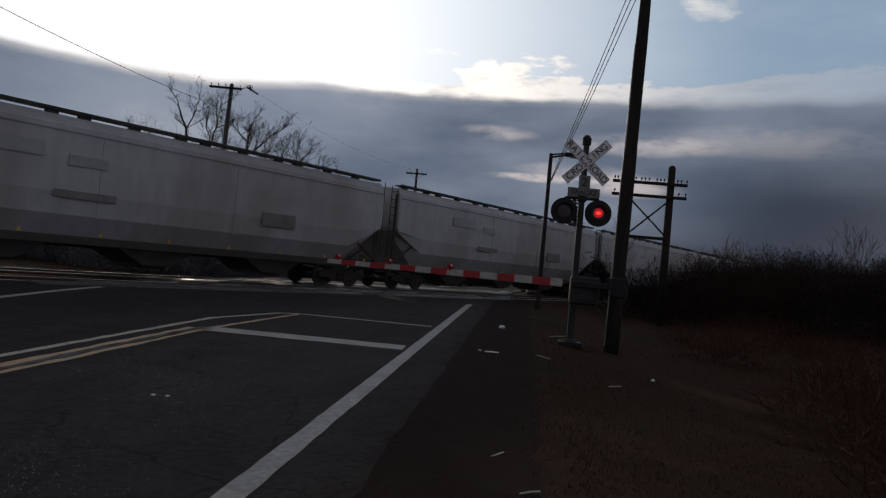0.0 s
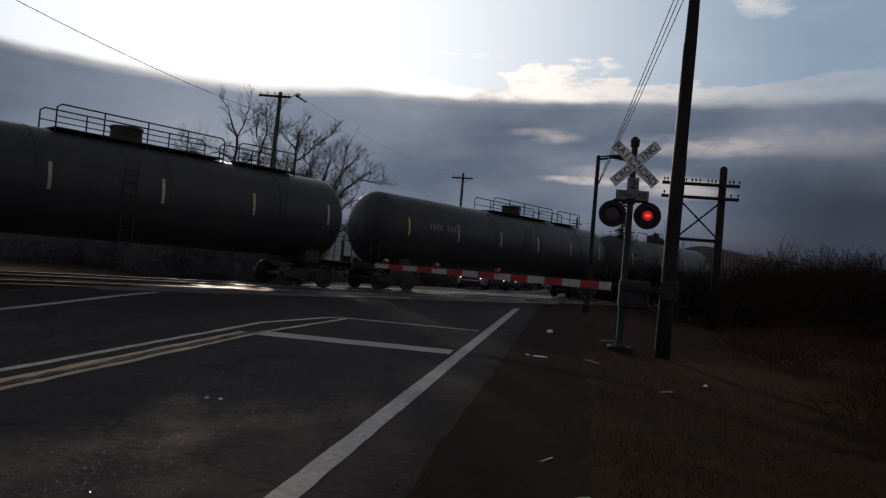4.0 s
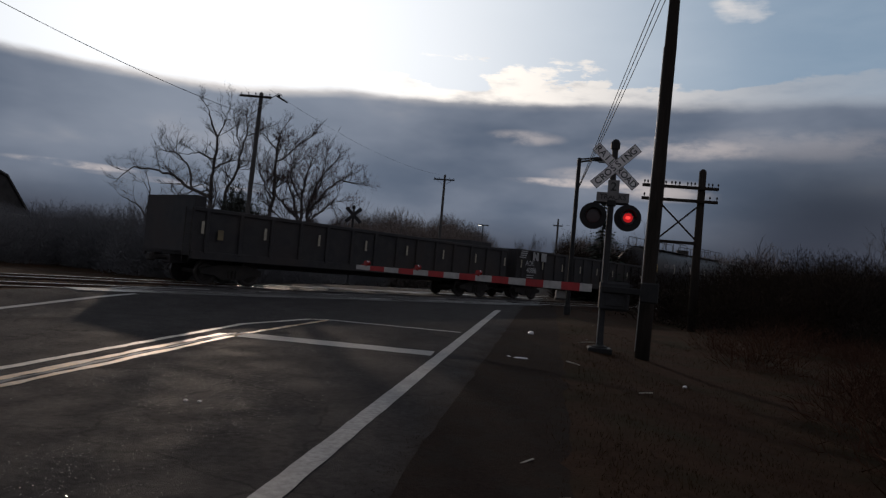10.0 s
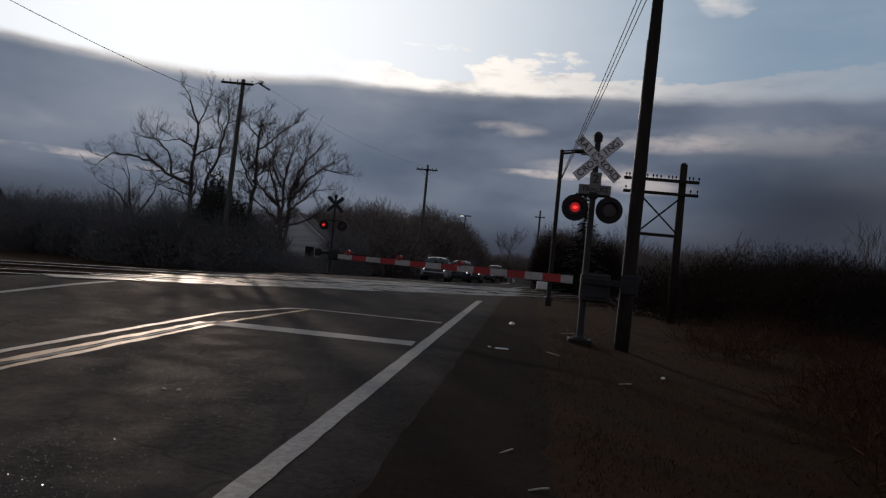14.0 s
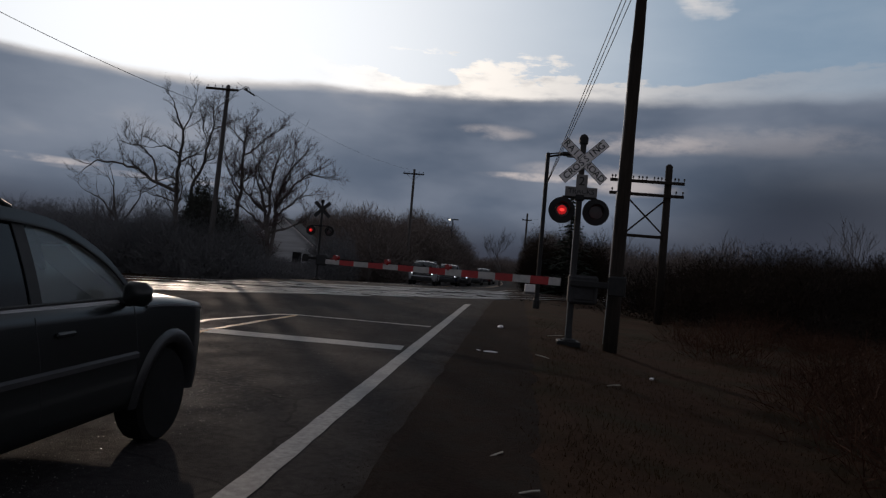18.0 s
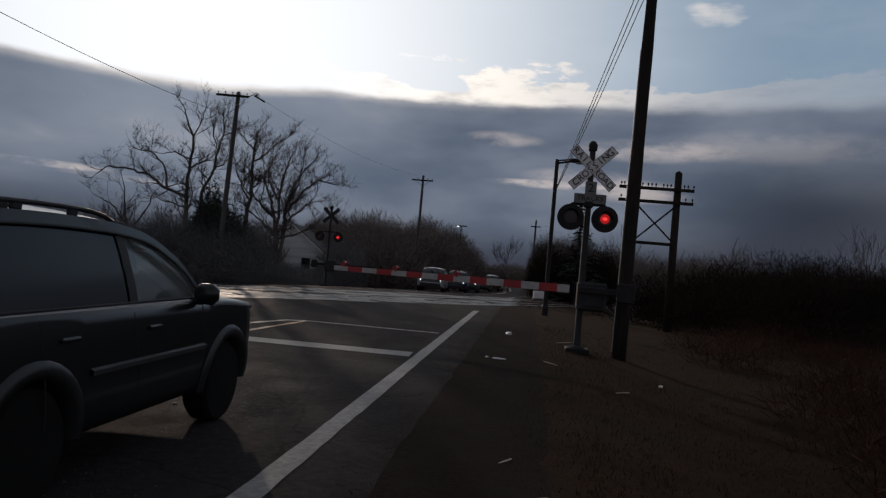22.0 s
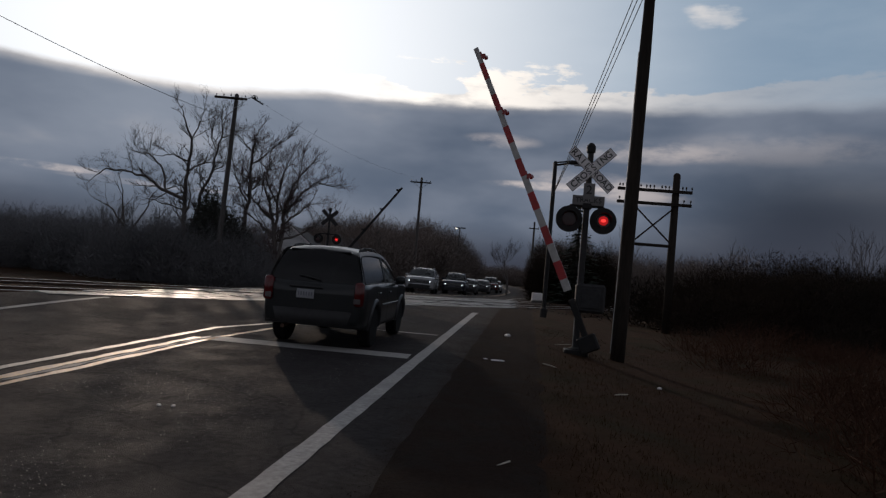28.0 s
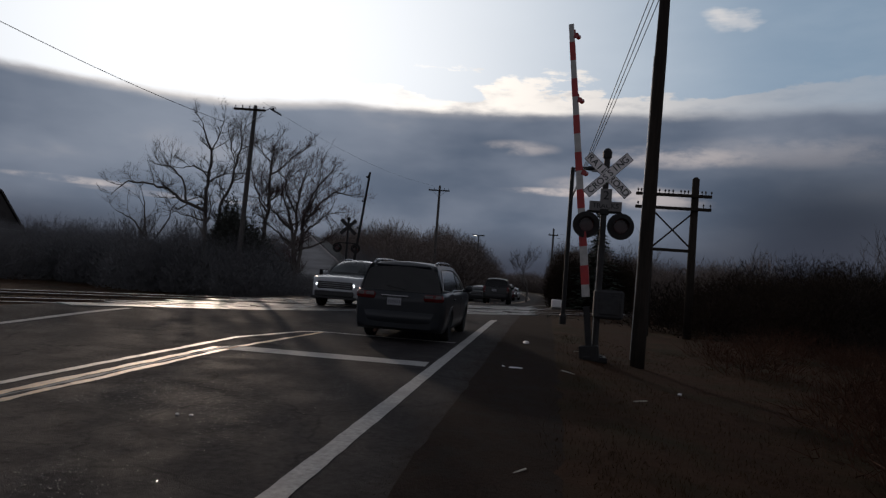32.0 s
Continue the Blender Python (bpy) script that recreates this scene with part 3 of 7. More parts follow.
def build_tracks():
    m = Matrix.Translation((0, 0, 0)) @ pose(*rail_point(0, 0, 0), 0, 0, TRACK_YAW)
    # local axes: x along the railway, -y towards the near side
    for centre, label in ((0.0, "main track"), (-4.0, "near track")):
        tr = thing("railway_track", m @ Matrix.Translation((0, centre, 0)), "straight steel-railed " + label + " on timber sleepers", "railway track", "tracks at the crossing", "structure")
        for off in (-0.7535, 0.7535):
            prof = rail_profile()
            bm = bmesh.new()
            prism(bm, [(off + u, RAIL_Z - 0.172 + v) for u, v in prof], -220, 620)
            web = part("rail", bm, RUST, tr)
            bm = bmesh.new()
            prism(bm, [(off - 0.034, RAIL_Z - 0.006), (off + 0.034, RAIL_Z - 0.006), (off + 0.030, RAIL_Z + 0.004), (off - 0.030, RAIL_Z + 0.004)], -220, 620)
            part("rail_head", bm, STEEL, tr, "polished running surface")
        bm = bmesh.new()
        box(bm, 0, 0, 0, 0.22, 2.6, 0.16, 0.012)
        base = part("sleeper", bm, SLEEPER, tr)
        base.location = (-60, 0, RAIL_Z - 0.255)
        spots = [s for s in np.arange(-59.45, 100, 0.55) if not (6.0 < s - 0.0 < 41.5)]
        spots = spots[:230]
        for s in spots:
            o = new("sleeper", base.data)
            o.parent = tr
            o.location = (s, random.uniform(-0.03, 0.03), RAIL_Z - 0.255 + random.uniform(-0.012, 0.01))
    # concrete crossing panels: between the rails and outside them, across the road
    deck = thing("crossing_deck", m, "worn pale concrete crossing panels set between the rails", "level crossing", kind="structure")
    shapes = {}
    for tc in (0.0, -4.0):
        for y0, y1 in ((-1.72, -0.82), (-0.66, 0.0), (0.0, 0.66), (0.82, 1.72)):
            yc = tc + (y0 + y1) / 2
            # the panels span the road: find where the road's edges meet this line
            def s_at(x, yl=yc):
                p0 = rail_point(0, -yl)
                return (x - p0.x) / TU[0]
            s0, s1 = s_at(-11.35), s_at(-0.6)
            n = 9
            ln = (s1 - s0) / n
            for i in range(n):
                key = round(y1 - y0, 2)
                if key not in shapes:
                    bm = bmesh.new()
                    box(bm, 0, 0, 0, ln - 0.14, y1 - y0 - 0.09, 0.14, 0.02)
                    shapes[key] = part("panel", bm, PANEL, deck)
                    o = shapes[key]
                else:
                    o = new("panel", shapes[key].data)
                    o.parent = deck
                o.location = (s0 + ln * (i + 0.5), yc, RAIL_Z - 0.062 + random.uniform(-0.012, 0.012))
                o.rotation_euler = (random.uniform(-0.034, 0.034), random.uniform(-0.012, 0.012), random.uniform(-0.006, 0.006))
    # ballast beside the road
    verts, faces = [], []
    rnd = random.Random(5)
    for k in range(9000):
        s = rnd.uniform(-26, 62)
        yl = rnd.uniform(-6.9, 2.9)
        p = rail_point(s, -yl)
        if -12.6 < p.x - bend(p.y) < 0.0:
            continue
        r = rnd.uniform(0.025, 0.06)
        z = ground_z(p.x, p.y) + r * 0.4
        b = len(verts)
        a0 = rnd.uniform(0, 6)
        for j in range(4):
            verts.append((p.x + r * math.cos(a0 + j * 1.57) * rnd.uniform(0.7, 1.2), p.y + r * math.sin(a0 + j * 1.57) * rnd.uniform(0.7, 1.2), z - r * 0.5))
        verts.append((p.x + rnd.uniform(-0.3, 0.3) * r, p.y, z + r * 0.5))
        faces += [(b, b + 1, b + 4), (b + 1, b + 2, b + 4), (b + 2, b + 3, b + 4), (b + 3, b, b + 4)]
    st = raw("ballast_stones", verts, faces, BALLAST)
    tagged(st, "grey crushed stone ballast along the tracks", "ballast", kind="stuff")


build_ground()
build_markings()
build_tracks()

# ---- the freight train ----
HOPPER_GREY = material("hopper_grey_paint", (0.50, 0.50, 0.51), (0.42, 0.42, 0.43), rough=0.55, scale=3, c3=(0.30, 0.275, 0.25), stain=0.7, stretch=(1, 1, 0.35))
BOX_BROWN = material("boxcar_brown_paint", (0.15, 0.115, 0.105), (0.115, 0.088, 0.08), rough=0.6, scale=3, c3=(0.085, 0.07, 0.065), stain=0.8, stretch=(1, 1, 0.35))
TANK_BLACK = material("tank_black_paint", (0.034, 0.034, 0.037), (0.048, 0.047, 0.049), rough=0.46, spec=0.28, scale=2.5, c3=(0.060, 0.056, 0.052), stain=0.5, stretch=(1, 1, 0.3))
GOND_BLACK = material("gondola_black_paint", (0.042, 0.041, 0.044), (0.058, 0.055, 0.054), rough=0.65, spec=0.2, scale=3, c3=(0.065, 0.052, 0.046), stain=0.7)
TRUCK_IRON = material("bogie_iron", (0.030, 0.027, 0.025), (0.045, 0.036, 0.030), rough=0.8, scale=8)
WHEEL_STEEL = material("wheel_steel", (0.10, 0.09, 0.085), (0.07, 0.06, 0.055), rough=0.5, metal=0.7, scale=8)
STENCIL = material("stencil_white", (0.50, 0.50, 0.50), (0.36, 0.36, 0.36), rough=0.6, scale=9)
REFLECTOR = material("reflector_yellow", (0.60, 0.40, 0.06), (0.5, 0.33, 0.05), rough=0.35)
REFLECTOR_W = material("reflector_pale", (0.55, 0.50, 0.38), rough=0.35)
FADED = material("faded_letter_paint", (0.21, 0.165, 0.085), (0.16, 0.125, 0.07), rough=0.6, scale=5)
# paints in shade under the hopper and at its ends; roof boards share it
HOPPER_SHADE = material("brake_dust_grime", (0.050, 0.044, 0.040), (0.075, 0.064, 0.056), rough=0.85, scale=4, c3=(0.035, 0.031, 0.029))
FADED_DARK = material("faded_dark_stencil", (0.35, 0.35, 0.355), (0.42, 0.42, 0.425), rough=0.6, scale=4)
GRAFFITI = material("faded_graffiti", (0.24, 0.225, 0.22), (0.17, 0.155, 0.155), rough=0.6, scale=2)
COAL = material("load_dark", (0.03, 0.027, 0.025), (0.05, 0.045, 0.04), rough=0.9, scale=4, bump=0.8)


def bogie(parent, x):
    """A two-axle truck as parts: side frames, bolster, wheels."""
    for sy in (-1, 1):
        bm = bmesh.new()
        prism(bm, [(x - 1.25, 0.40), (x - 1.25, 0.58), (x - 0.5, 0.74), (x + 0.5, 0.74), (x + 1.25, 0.58), (x + 1.25, 0.40), (x + 0.72, 0.36), (x + 0.42, 0.22), (x - 0.42, 0.22), (x - 0.72, 0.36)], sy * 0.92, sy * 1.06, "Y")
        for k in (-0.15, 0.0, 0.15):
            tube(bm, (x + k, sy * 1.09, 0.28), (x + k, sy * 1.09, 0.56), 0.055, n=6)
        part("side_frame", bm, TRUCK_IRON, parent)
    for k in (-0.89, 0.89):
        bm = bmesh.new()
        for sy in (-1, 1):
            lathe(bm, [(0.10, sy * 0.66), (0.38, sy * 0.68), (0.455, sy * 0.69), (0.455, sy * 0.80), (0.38, sy * 0.81), (0.30, sy * 0.76), (0.12, sy * 0.80), (0.08, sy * 0.98)], "Y", 18, (x + k, 0, 0.455))
        tube(bm, (x + k, -0.7, 0.455), (x + k, 0.7, 0.455), 0.08)
        part("wheelset", bm, WHEEL_STEEL, parent)
    bm = bmesh.new()
    box(bm, x, 0, 0.6, 0.45, 2.0, 0.25, 0.02)
    part("bolster", bm, TRUCK_IRON, parent)


def coupler(parent, x, sx):
    bm = bmesh.new()
    box(bm, x + sx * 0.28, 0, 0.85, 0.62, 0.16, 0.16, 0.03)
    box(bm, x + sx * 0.52, 0.03, 0.85, 0.22, 0.30, 0.28, 0.05)
    tube(bm, (x, -0.4, 0.7), (x + sx * 0.25, -0.42, 0.42), 0.03)
    tube(bm, (x + sx * 0.25, -0.42, 0.42), (x + sx * 0.5, -0.4, 0.55), 0.03)
    part("coupler", bm, TRUCK_IRON, parent)


def end_ladder(parent, x, y, z0, z1, axis="Y", mat=TRUCK_IRON):
    bm = bmesh.new()
    w = 0.40
    for k in (0, w):
        p = (x, y + k) if axis == "Y" else (x + k, y)
        tube(bm, (*p, z0), (*p, z1), 0.018, n=5)
    z = z0 + 0.2
    while z < z1:
        b = (x, y + w) if axis == "Y" else (x + w, y)
        tube(bm, (x, y, z), (*b, z), 0.014, n=5)
        z += 0.36
    part("ladder", bm, mat, parent)


def reflectors(parent, xs, y, z, h, mat, label):
    for x in xs:
        bm = bmesh.new()
        box(bm, x, y, z, 0.10, 0.012, h)
        part("reflector", bm, mat, parent, label)


def car_thing(kind, label):
    return thing(kind, Matrix.Identity(4), label, "rail car", "cars of the freight train")


def hopper_car(length):
    c = car_thing("covered_hopper_car", "grey steel covered hopper car with faded stencils")
    L = length - 1.1
    h = L / 2
    # rounded body shell, lofted along the car
    sec = [(-1.0, 1.05), (-1.48, 1.75), (-1.58, 2.4), (-1.60, 3.4), (-1.57, 4.32), (-1.36, 4.62), (-0.6, 4.675), (0.6, 4.675), (1.36, 4.62), (1.57, 4.32), (1.60, 3.4), (1.58, 2.4), (1.48, 1.75), (1.0, 1.05)]
    bm = bmesh.new()
    rings = []
    for x, lift, narrow in ((-h, 1.75, 0.985), (-h + 0.06, 1.6, 1.0), (-h + 1.9, 0.0, 1.0), (h - 1.9, 0.0, 1.0), (h - 0.06, 1.6, 1.0), (h, 1.75, 0.985)):
        rings.append([bm.verts.new((x, y * narrow, max(z, 1.05 + lift) if z < 3 else z)) for y, z in sec])
    for p, q in zip(rings, rings[1:]):
        for i in range(len(sec)):
            bm.faces.new((p[i], p[(i + 1) % len(sec)], q[(i + 1) % len(sec)], q[i]))
    bm.faces.new(rings[0])
    bm.faces.new(rings[-1][::-1])
    bmesh.ops.recalc_face_normals(bm, faces=bm.faces[:])
    part("hopper_body", bm, HOPPER_GREY, c)
    for k in range(3):
        x = (k - 1) * L * 0.24
        bm = bmesh.new()
        prism(bm, [(x - 1.9, 1.2), (x + 1.9, 1.2), (x + 0.5, 0.38), (x - 0.5, 0.38)], -1.0, 1.0, "Y")
        box(bm, x, 0, 0.36, 1.1, 1.5, 0.12, 0.02)
        part("discharge_hopper", bm, HOPPER_SHADE, c, "discharge hopper coloured dark for the shade beneath the car")
    bm = bmesh.new()
    for sy in (-1, 1):
        box(bm, 0, sy * 1.5, 1.02, L, 0.12, 0.26, 0.02)
    box(bm, 0, 0, 0.95, L, 0.4, 0.3, 0.03)
    part("sill", bm, HOPPER_SHADE, c)
    for k in range(7):
        bm = bmesh.new()
        x = -h + (k + 0.5) * L / 7
        box(bm, x, 0, 4.70, 1.6, 0.62, 0.06, 0.02)
        part("roof_hatch", bm, HOPPER_GREY, c)
    for sy in (-1, 1):
        bm = bmesh.new()
        box(bm, 0, sy * 1.22, 4.755, L - 0.3, 0.40, 0.05, 0.008)
        box(bm, 0, sy * 1.42, 4.765, L - 0.3, 0.03, 0.10, 0.006)
        part("roof_walk", bm, HOPPER_SHADE, c, "dark running board along the roof")
        bm = bmesh.new()
        box(bm, -h + 0.5, sy * 1.30, 4.68, 0.36, 0.16, 0.12, 0.01)
        repeat(part("walk_bracket", bm, HOPPER_SHADE, c), [(k * (L - 1) / 14 + (0.0, 0.25, -0.2)[k % 3], 0, 0) for k in range(1, 14)])
        bm = bmesh.new()
        box(bm, 0, sy * 1.585, 4.20, L - 0.2, 0.05, 0.10, 0.012)
        part("side_plate", bm, HOPPER_GREY, c)
        for x in (-L * 0.12, L * 0.12):
            bm = bmesh.new()
            box(bm, x, sy * 1.60, 2.95, 0.035, 0.02, 2.5)
            part("weld_seam", bm, HOPPER_GREY, c)
    for sx in (-1, 1):
        bm = bmesh.new()
        for sy in (-1.35, 1.35):
            tube(bm, (sx * (h + 0.02), sy, 1.1), (sx * (h + 0.02), sy, 4.35), 0.045, n=6)
            tube(bm, (sx * (h - 1.5), sy, 2.1), (sx * (h + 0.02), sy, 1.2), 0.045, n=6)
        box(bm, sx * h, 0, 1.0, 0.14, 2.9, 0.22, 0.02)
        part("end_frame", bm, HOPPER_SHADE, c)
        end_ladder(c, sx * (h + 0.08), -1.5, 1.0, 4.72)
        coupler(c, sx * h, sx)
        bogie(c, sx * (h - 1.75))
    for y, sgn in ((-1.635, 0), (1.635, 180)):
        for k, (x, z, w, hh) in enumerate(((-5.2, 3.55, 2.0, 0.42), (-2.9, 3.35, 1.2, 0.3), (-2.9, 2.35, 1.9, 0.22), (4.5, 2.4, 1.6, 0.5))):
            bm = bmesh.new()
            box(bm, x, y, z, w, 0.012, hh)
            part("stencil_bar", bm, FADED_DARK if k < 2 else GRAFFITI, c, "faded dark lettering, unreadable")
    reflectors(c, [(-h + 1 + k * (L - 2) / 8) for k in range(9)], -1.63, 1.22, 0.12, REFLECTOR, "small yellow reflector")
    return c


def box_car(length):
    c = car_thing("boxcar", "dark brown ribbed steel boxcar with faded graffiti")
    L = length - 1.1
    h = L / 2
    bm = bmesh.new()
    prism(bm, [(-1.55, 1.05), (1.55, 1.05), (1.55, 4.56), (0.8, 4.74), (0, 4.81), (-0.8, 4.74), (-1.55, 4.56)], -h, h)
    part("car_body", bm, BOX_BROWN, c)
    for sy in (-1, 1):
        for k in range(21):
            x = -h + 0.45 + k * (L - 0.9) / 20
            if abs(x) < 1.75:
                continue
            bm = bmesh.new()
            box(bm, x, sy * 1.585, 2.82, 0.10, 0.07, 3.34, 0.012)
            part("side_post", bm, BOX_BROWN, c)
        for k in (-0.8, 0.8):
            bm = bmesh.new()
            box(bm, k, sy * 1.60, 2.76, 1.55, 0.06, 3.25, 0.015)
            for j in range(5):
                box(bm, k, sy * 1.64, 1.5 + j * 0.62, 1.4, 0.03, 0.12, 0.01)
            part("sliding_door", bm, BOX_BROWN, c)
        bm = bmesh.new()
        box(bm, 0, sy * 1.50, 0.92, L, 0.10, 0.34, 0.02)
        part("side_sill", bm, BOX_BROWN, c)
    for k in range(16):
        bm = bmesh.new()
        prism(bm, [(-1.57, 4.57), (-0.8, 4.77), (0, 4.84), (0.8, 4.77), (1.57, 4.57), (1.57, 4.54), (0, 4.79), (-1.57, 4.54)], -h + 0.5 + k * (L - 1) / 15 - 0.05, -h + 0.5 + k * (L - 1) / 15 + 0.05)
        part("roof_rib", bm, BOX_BROWN, c)
    for sx in (-1, 1):
        for j in range(7):
            bm = bmesh.new()
            box(bm, sx * (h + 0.03), 0, 1.4 + j * 0.47, 0.07, 2.8, 0.16, 0.03)
            part("end_rib", bm, BOX_BROWN, c)
        end_ladder(c, sx * (h + 0.1), -1.52, 0.9, 2.6)
        coupler(c, sx * h, sx)
        bogie(c, sx * (h - 2.0))
    for x, z, w, hh, mt, lb in ((-5.6, 2.5, 1.2, 0.9, GRAFFITI, "pale graffiti patch"), (-4.5, 1.8, 0.7, 0.6, GRAFFITI, "pale graffiti patch"), (-3.0, 3.25, 0.34, 0.06, STENCIL, "pale stencil bar"), (-3.0, 3.05, 0.34, 0.06, STENCIL, "pale stencil bar"), (-3.0, 2.85, 0.30, 0.06, STENCIL, "pale stencil bar"), (-2.45, 3.05, 0.10, 0.42, STENCIL, "pale stencil bar"), (-1.7, 3.1, 0.28, 0.07, STENCIL, "pale stencil bar"), (-1.5, 2.92, 0.30, 0.07, STENCIL, "pale stencil bar"), (3.4, 1.45, 0.3, 0.28, STENCIL, "white panel"), (3.2, 3.3, 0.55, 0.7, FADED, "yellowed letter block, unreadable"), (4.1, 3.3, 0.55, 0.7, FADED, "yellowed letter block, unreadable"), (5.0, 3.3, 0.55, 0.7, FADED, "yellowed letter block, unreadable"), (-h + 1.0, 1.25, 0.55, 0.3, REFLECTOR, "yellow panel by the car's end"), (h - 1.0, 1.25, 0.55, 0.3, REFLECTOR, "yellow panel by the car's end")):
        bm = bmesh.new()
        if mt is GRAFFITI:
            ring = [(0.5 + 0.34 * noise.noise((3.1 * math.cos(a), 3.1 * math.sin(a), x * 1.7))) for a in np.arange(0, 6.28, 0.2)]
            prism(bm, [(x + w * q * math.cos(0.2 * i), z + hh * q * math.sin(0.2 * i)) for i, q in enumerate(ring)], -1.637, -1.623, "Y")
        else:
            box(bm, x, -1.63, z, w, 0.014, hh)
        part("marking", bm, mt, c, lb)
    return c


def tank_car(length, rail_kind, radius=1.53, marks=6, lettered=True):
    c = car_thing("tank_car", {"short": "black steel tank car with valves inside a small top rail", "fore": "black tank car with a manway inside its long top rail", "aft": "black tank car with two top rails, one round its manway", "long": "black tank car with a handrail along its whole top"}[rail_kind])
    L = length - 1.2
    h = L / 2
    zc = 2.72
    bm = bmesh.new()
    prof = [(0.02, -h + 0.35)]
    for a in (12, 28, 45, 62, 78, 90):
        prof.append((radius * math.sin(radians(a)), -h + 0.35 + 0.72 * (1 - math.cos(radians(a)))))
    prof += [(radius, -h * 0.33), (radius, h * 0.33)]
    for a in (90, 78, 62, 45, 28, 12):
        prof.append((radius * math.sin(radians(a)), h - 0.35 - 0.72 * (1 - math.cos(radians(a)))))
    prof.append((0.02, h - 0.35))
    lathe(bm, prof, "X", 40, (0, 0, zc))
    part("tank", bm, TANK_BLACK, c, smooth=True)
    for x in (-h * 0.62, -h * 0.2, h * 0.2, h * 0.62):
        bm = bmesh.new()
        lathe(bm, [(radius + 0.004, x - 0.04), (radius + 0.012, x - 0.04), (radius + 0.012, x + 0.04), (radius + 0.004, x + 0.04)], "X", 40, (0, 0, zc))
        part("weld_band", bm, TANK_BLACK, c)
    for sx in (-1, 1):
        bm = bmesh.new()
        box(bm, sx * (h - 1.0), 0, 0.92, 2.0, 0.6, 0.34, 0.03)
        box(bm, sx * (h - 1.9), 0, 1.18, 0.7, 2.5, 0.5, 0.05)
        box(bm, sx * h, 0, 1.0, 0.16, 2.9, 0.22, 0.02)
        box(bm, sx * (h - 0.35), 0, 1.08, 0.7, 2.9, 0.05)
        part("stub_sill", bm, TRUCK_IRON, c)
        for sy in (-1, 1):
            bm = bmesh.new()
            pipe(bm, [(sx * (h - 0.1), sy * 1.4, 1.1), (sx * (h - 0.1), sy * 1.4, 2.15), (sx * (h - 0.1), sy * 0.9, 2.2), (sx * (h - 0.1), sy * 0.9, 1.1)], 0.022, 5)
            pipe(bm, [(sx * (h - 0.7), sy * 1.46, 1.1), (sx * (h - 0.7), sy * 1.46, 1.95), (sx * (h - 0.1), sy * 1.46, 1.95)], 0.02, 5)
            part("end_handrail", bm, TRUCK_IRON, c)
        coupler(c, sx * h, sx)
        bogie(c, sx * (h - 1.75))
    zt = zc + radius
    if rail_kind == "short":
        for x, r, hh in ((-0.9, 0.24, 0.55), (0.0, 0.30, 0.75), (0.85, 0.2, 0.5), (1.3, 0.12, 0.4)):
            bm = bmesh.new()
            lathe(bm, [(r * 1.15, zt - 0.08), (r, zt), (r, zt + hh * 0.7), (r * 0.7, zt + hh * 0.92), (0.03, zt + hh)], "Z", 12, (x, 0, 0))
            part("valve", bm, TRUCK_IRON, c, smooth=True)
        spans = ((-1.75, -0.1), (0.5, 1.95))
        rail_h = 0.66
    elif rail_kind in ("fore", "aft"):
        mx = 1.1 if rail_kind == "fore" else 0.5
        bm = bmesh.new()
        lathe(bm, [(0.5, zt - 0.1), (0.48, zt + 0.42), (0.52, zt + 0.44), (0.50, zt + 0.52), (0.04, zt + 0.55)], "Z", 18, (mx, 0, 0))
        part("manway", bm, TRUCK_IRON, c)
        spans = ((-1.3, 4.3), (4.9, 7.4)) if rail_kind == "fore" else ((-4.5, -2.4), (-1.9, 2.6))
        rail_h = 0.72
    else:
        bm = bmesh.new()
        lathe(bm, [(0.5, zt - 0.1), (0.48, zt + 0.3), (0.50, zt + 0.38), (0.04, zt + 0.42)], "Z", 18, (0.3, 0, 0))
        part("manway", bm, TRUCK_IRON, c)
        spans = ((-h + 1.0, -0.4), (1.0, h - 1.6))
        rail_h = 0.75
    for x0, x1 in spans:
        for sy in (-0.62, 0.62):
            bm = bmesh.new()
            r = 0.024
            pipe(bm, [(x0, sy, zt - 0.14), (x0, sy, zt + rail_h - 0.1), (x0 + 0.12, sy, zt + rail_h), (x1 - 0.12, sy, zt + rail_h), (x1, sy, zt + rail_h - 0.1), (x1, sy, zt - 0.14)], r, 6)
            if rail_kind in ("fore", "aft"):
                tube(bm, (x0, sy, zt + rail_h * 0.5), (x1, sy, zt + rail_h * 0.5), 0.018, n=5)
            k = 1
            while x0 + 1.4 * k < x1 - 0.4:
                tube(bm, (x0 + 1.4 * k, sy, zt - 0.14), (x0 + 1.4 * k, sy, zt + rail_h), r, n=6)
                k += 1
            part("top_rail", bm, TRUCK_IRON, c)
        if rail_kind != "short":
            bm = bmesh.new()
            box(bm, (x0 + x1) / 2, 0, zt + 0.03, x1 - x0, 1.3, 0.04)
            part("walkway", bm, TRUCK_IRON, c)
    end_ladder(c, h - 1.5 if rail_kind == "long" else 0.4, -radius - 0.05, 0.6, zc + 0.9, "X")
    ys = -math.sqrt(radius ** 2 - 0.3 ** 2)
    for k in range(marks):
        bm = bmesh.new()
        x = -h + 1.6 + k * (L - 3.2) / (marks - 1)
        for j in range(4):
            a = radians(-6 + j * 7)
            box(bm, x, -(radius + 0.012) * math.cos(a), zc + (radius + 0.012) * math.sin(a), 0.10, 0.014, 0.19, 0, Matrix.Rotation(-a, 4, "X"))
        part("reflector", bm, REFLECTOR_W if k else REFLECTOR, c, "upright pale reflective strip")
    if lettered:
        for k in range(9):
            if k == 4:
                continue
            bm = bmesh.new()
            box(bm, -h + 3.0 + k * 0.24, -radius * math.cos(0.12) - 0.006, zc + 0.28, 0.15, 0.012, 0.28)
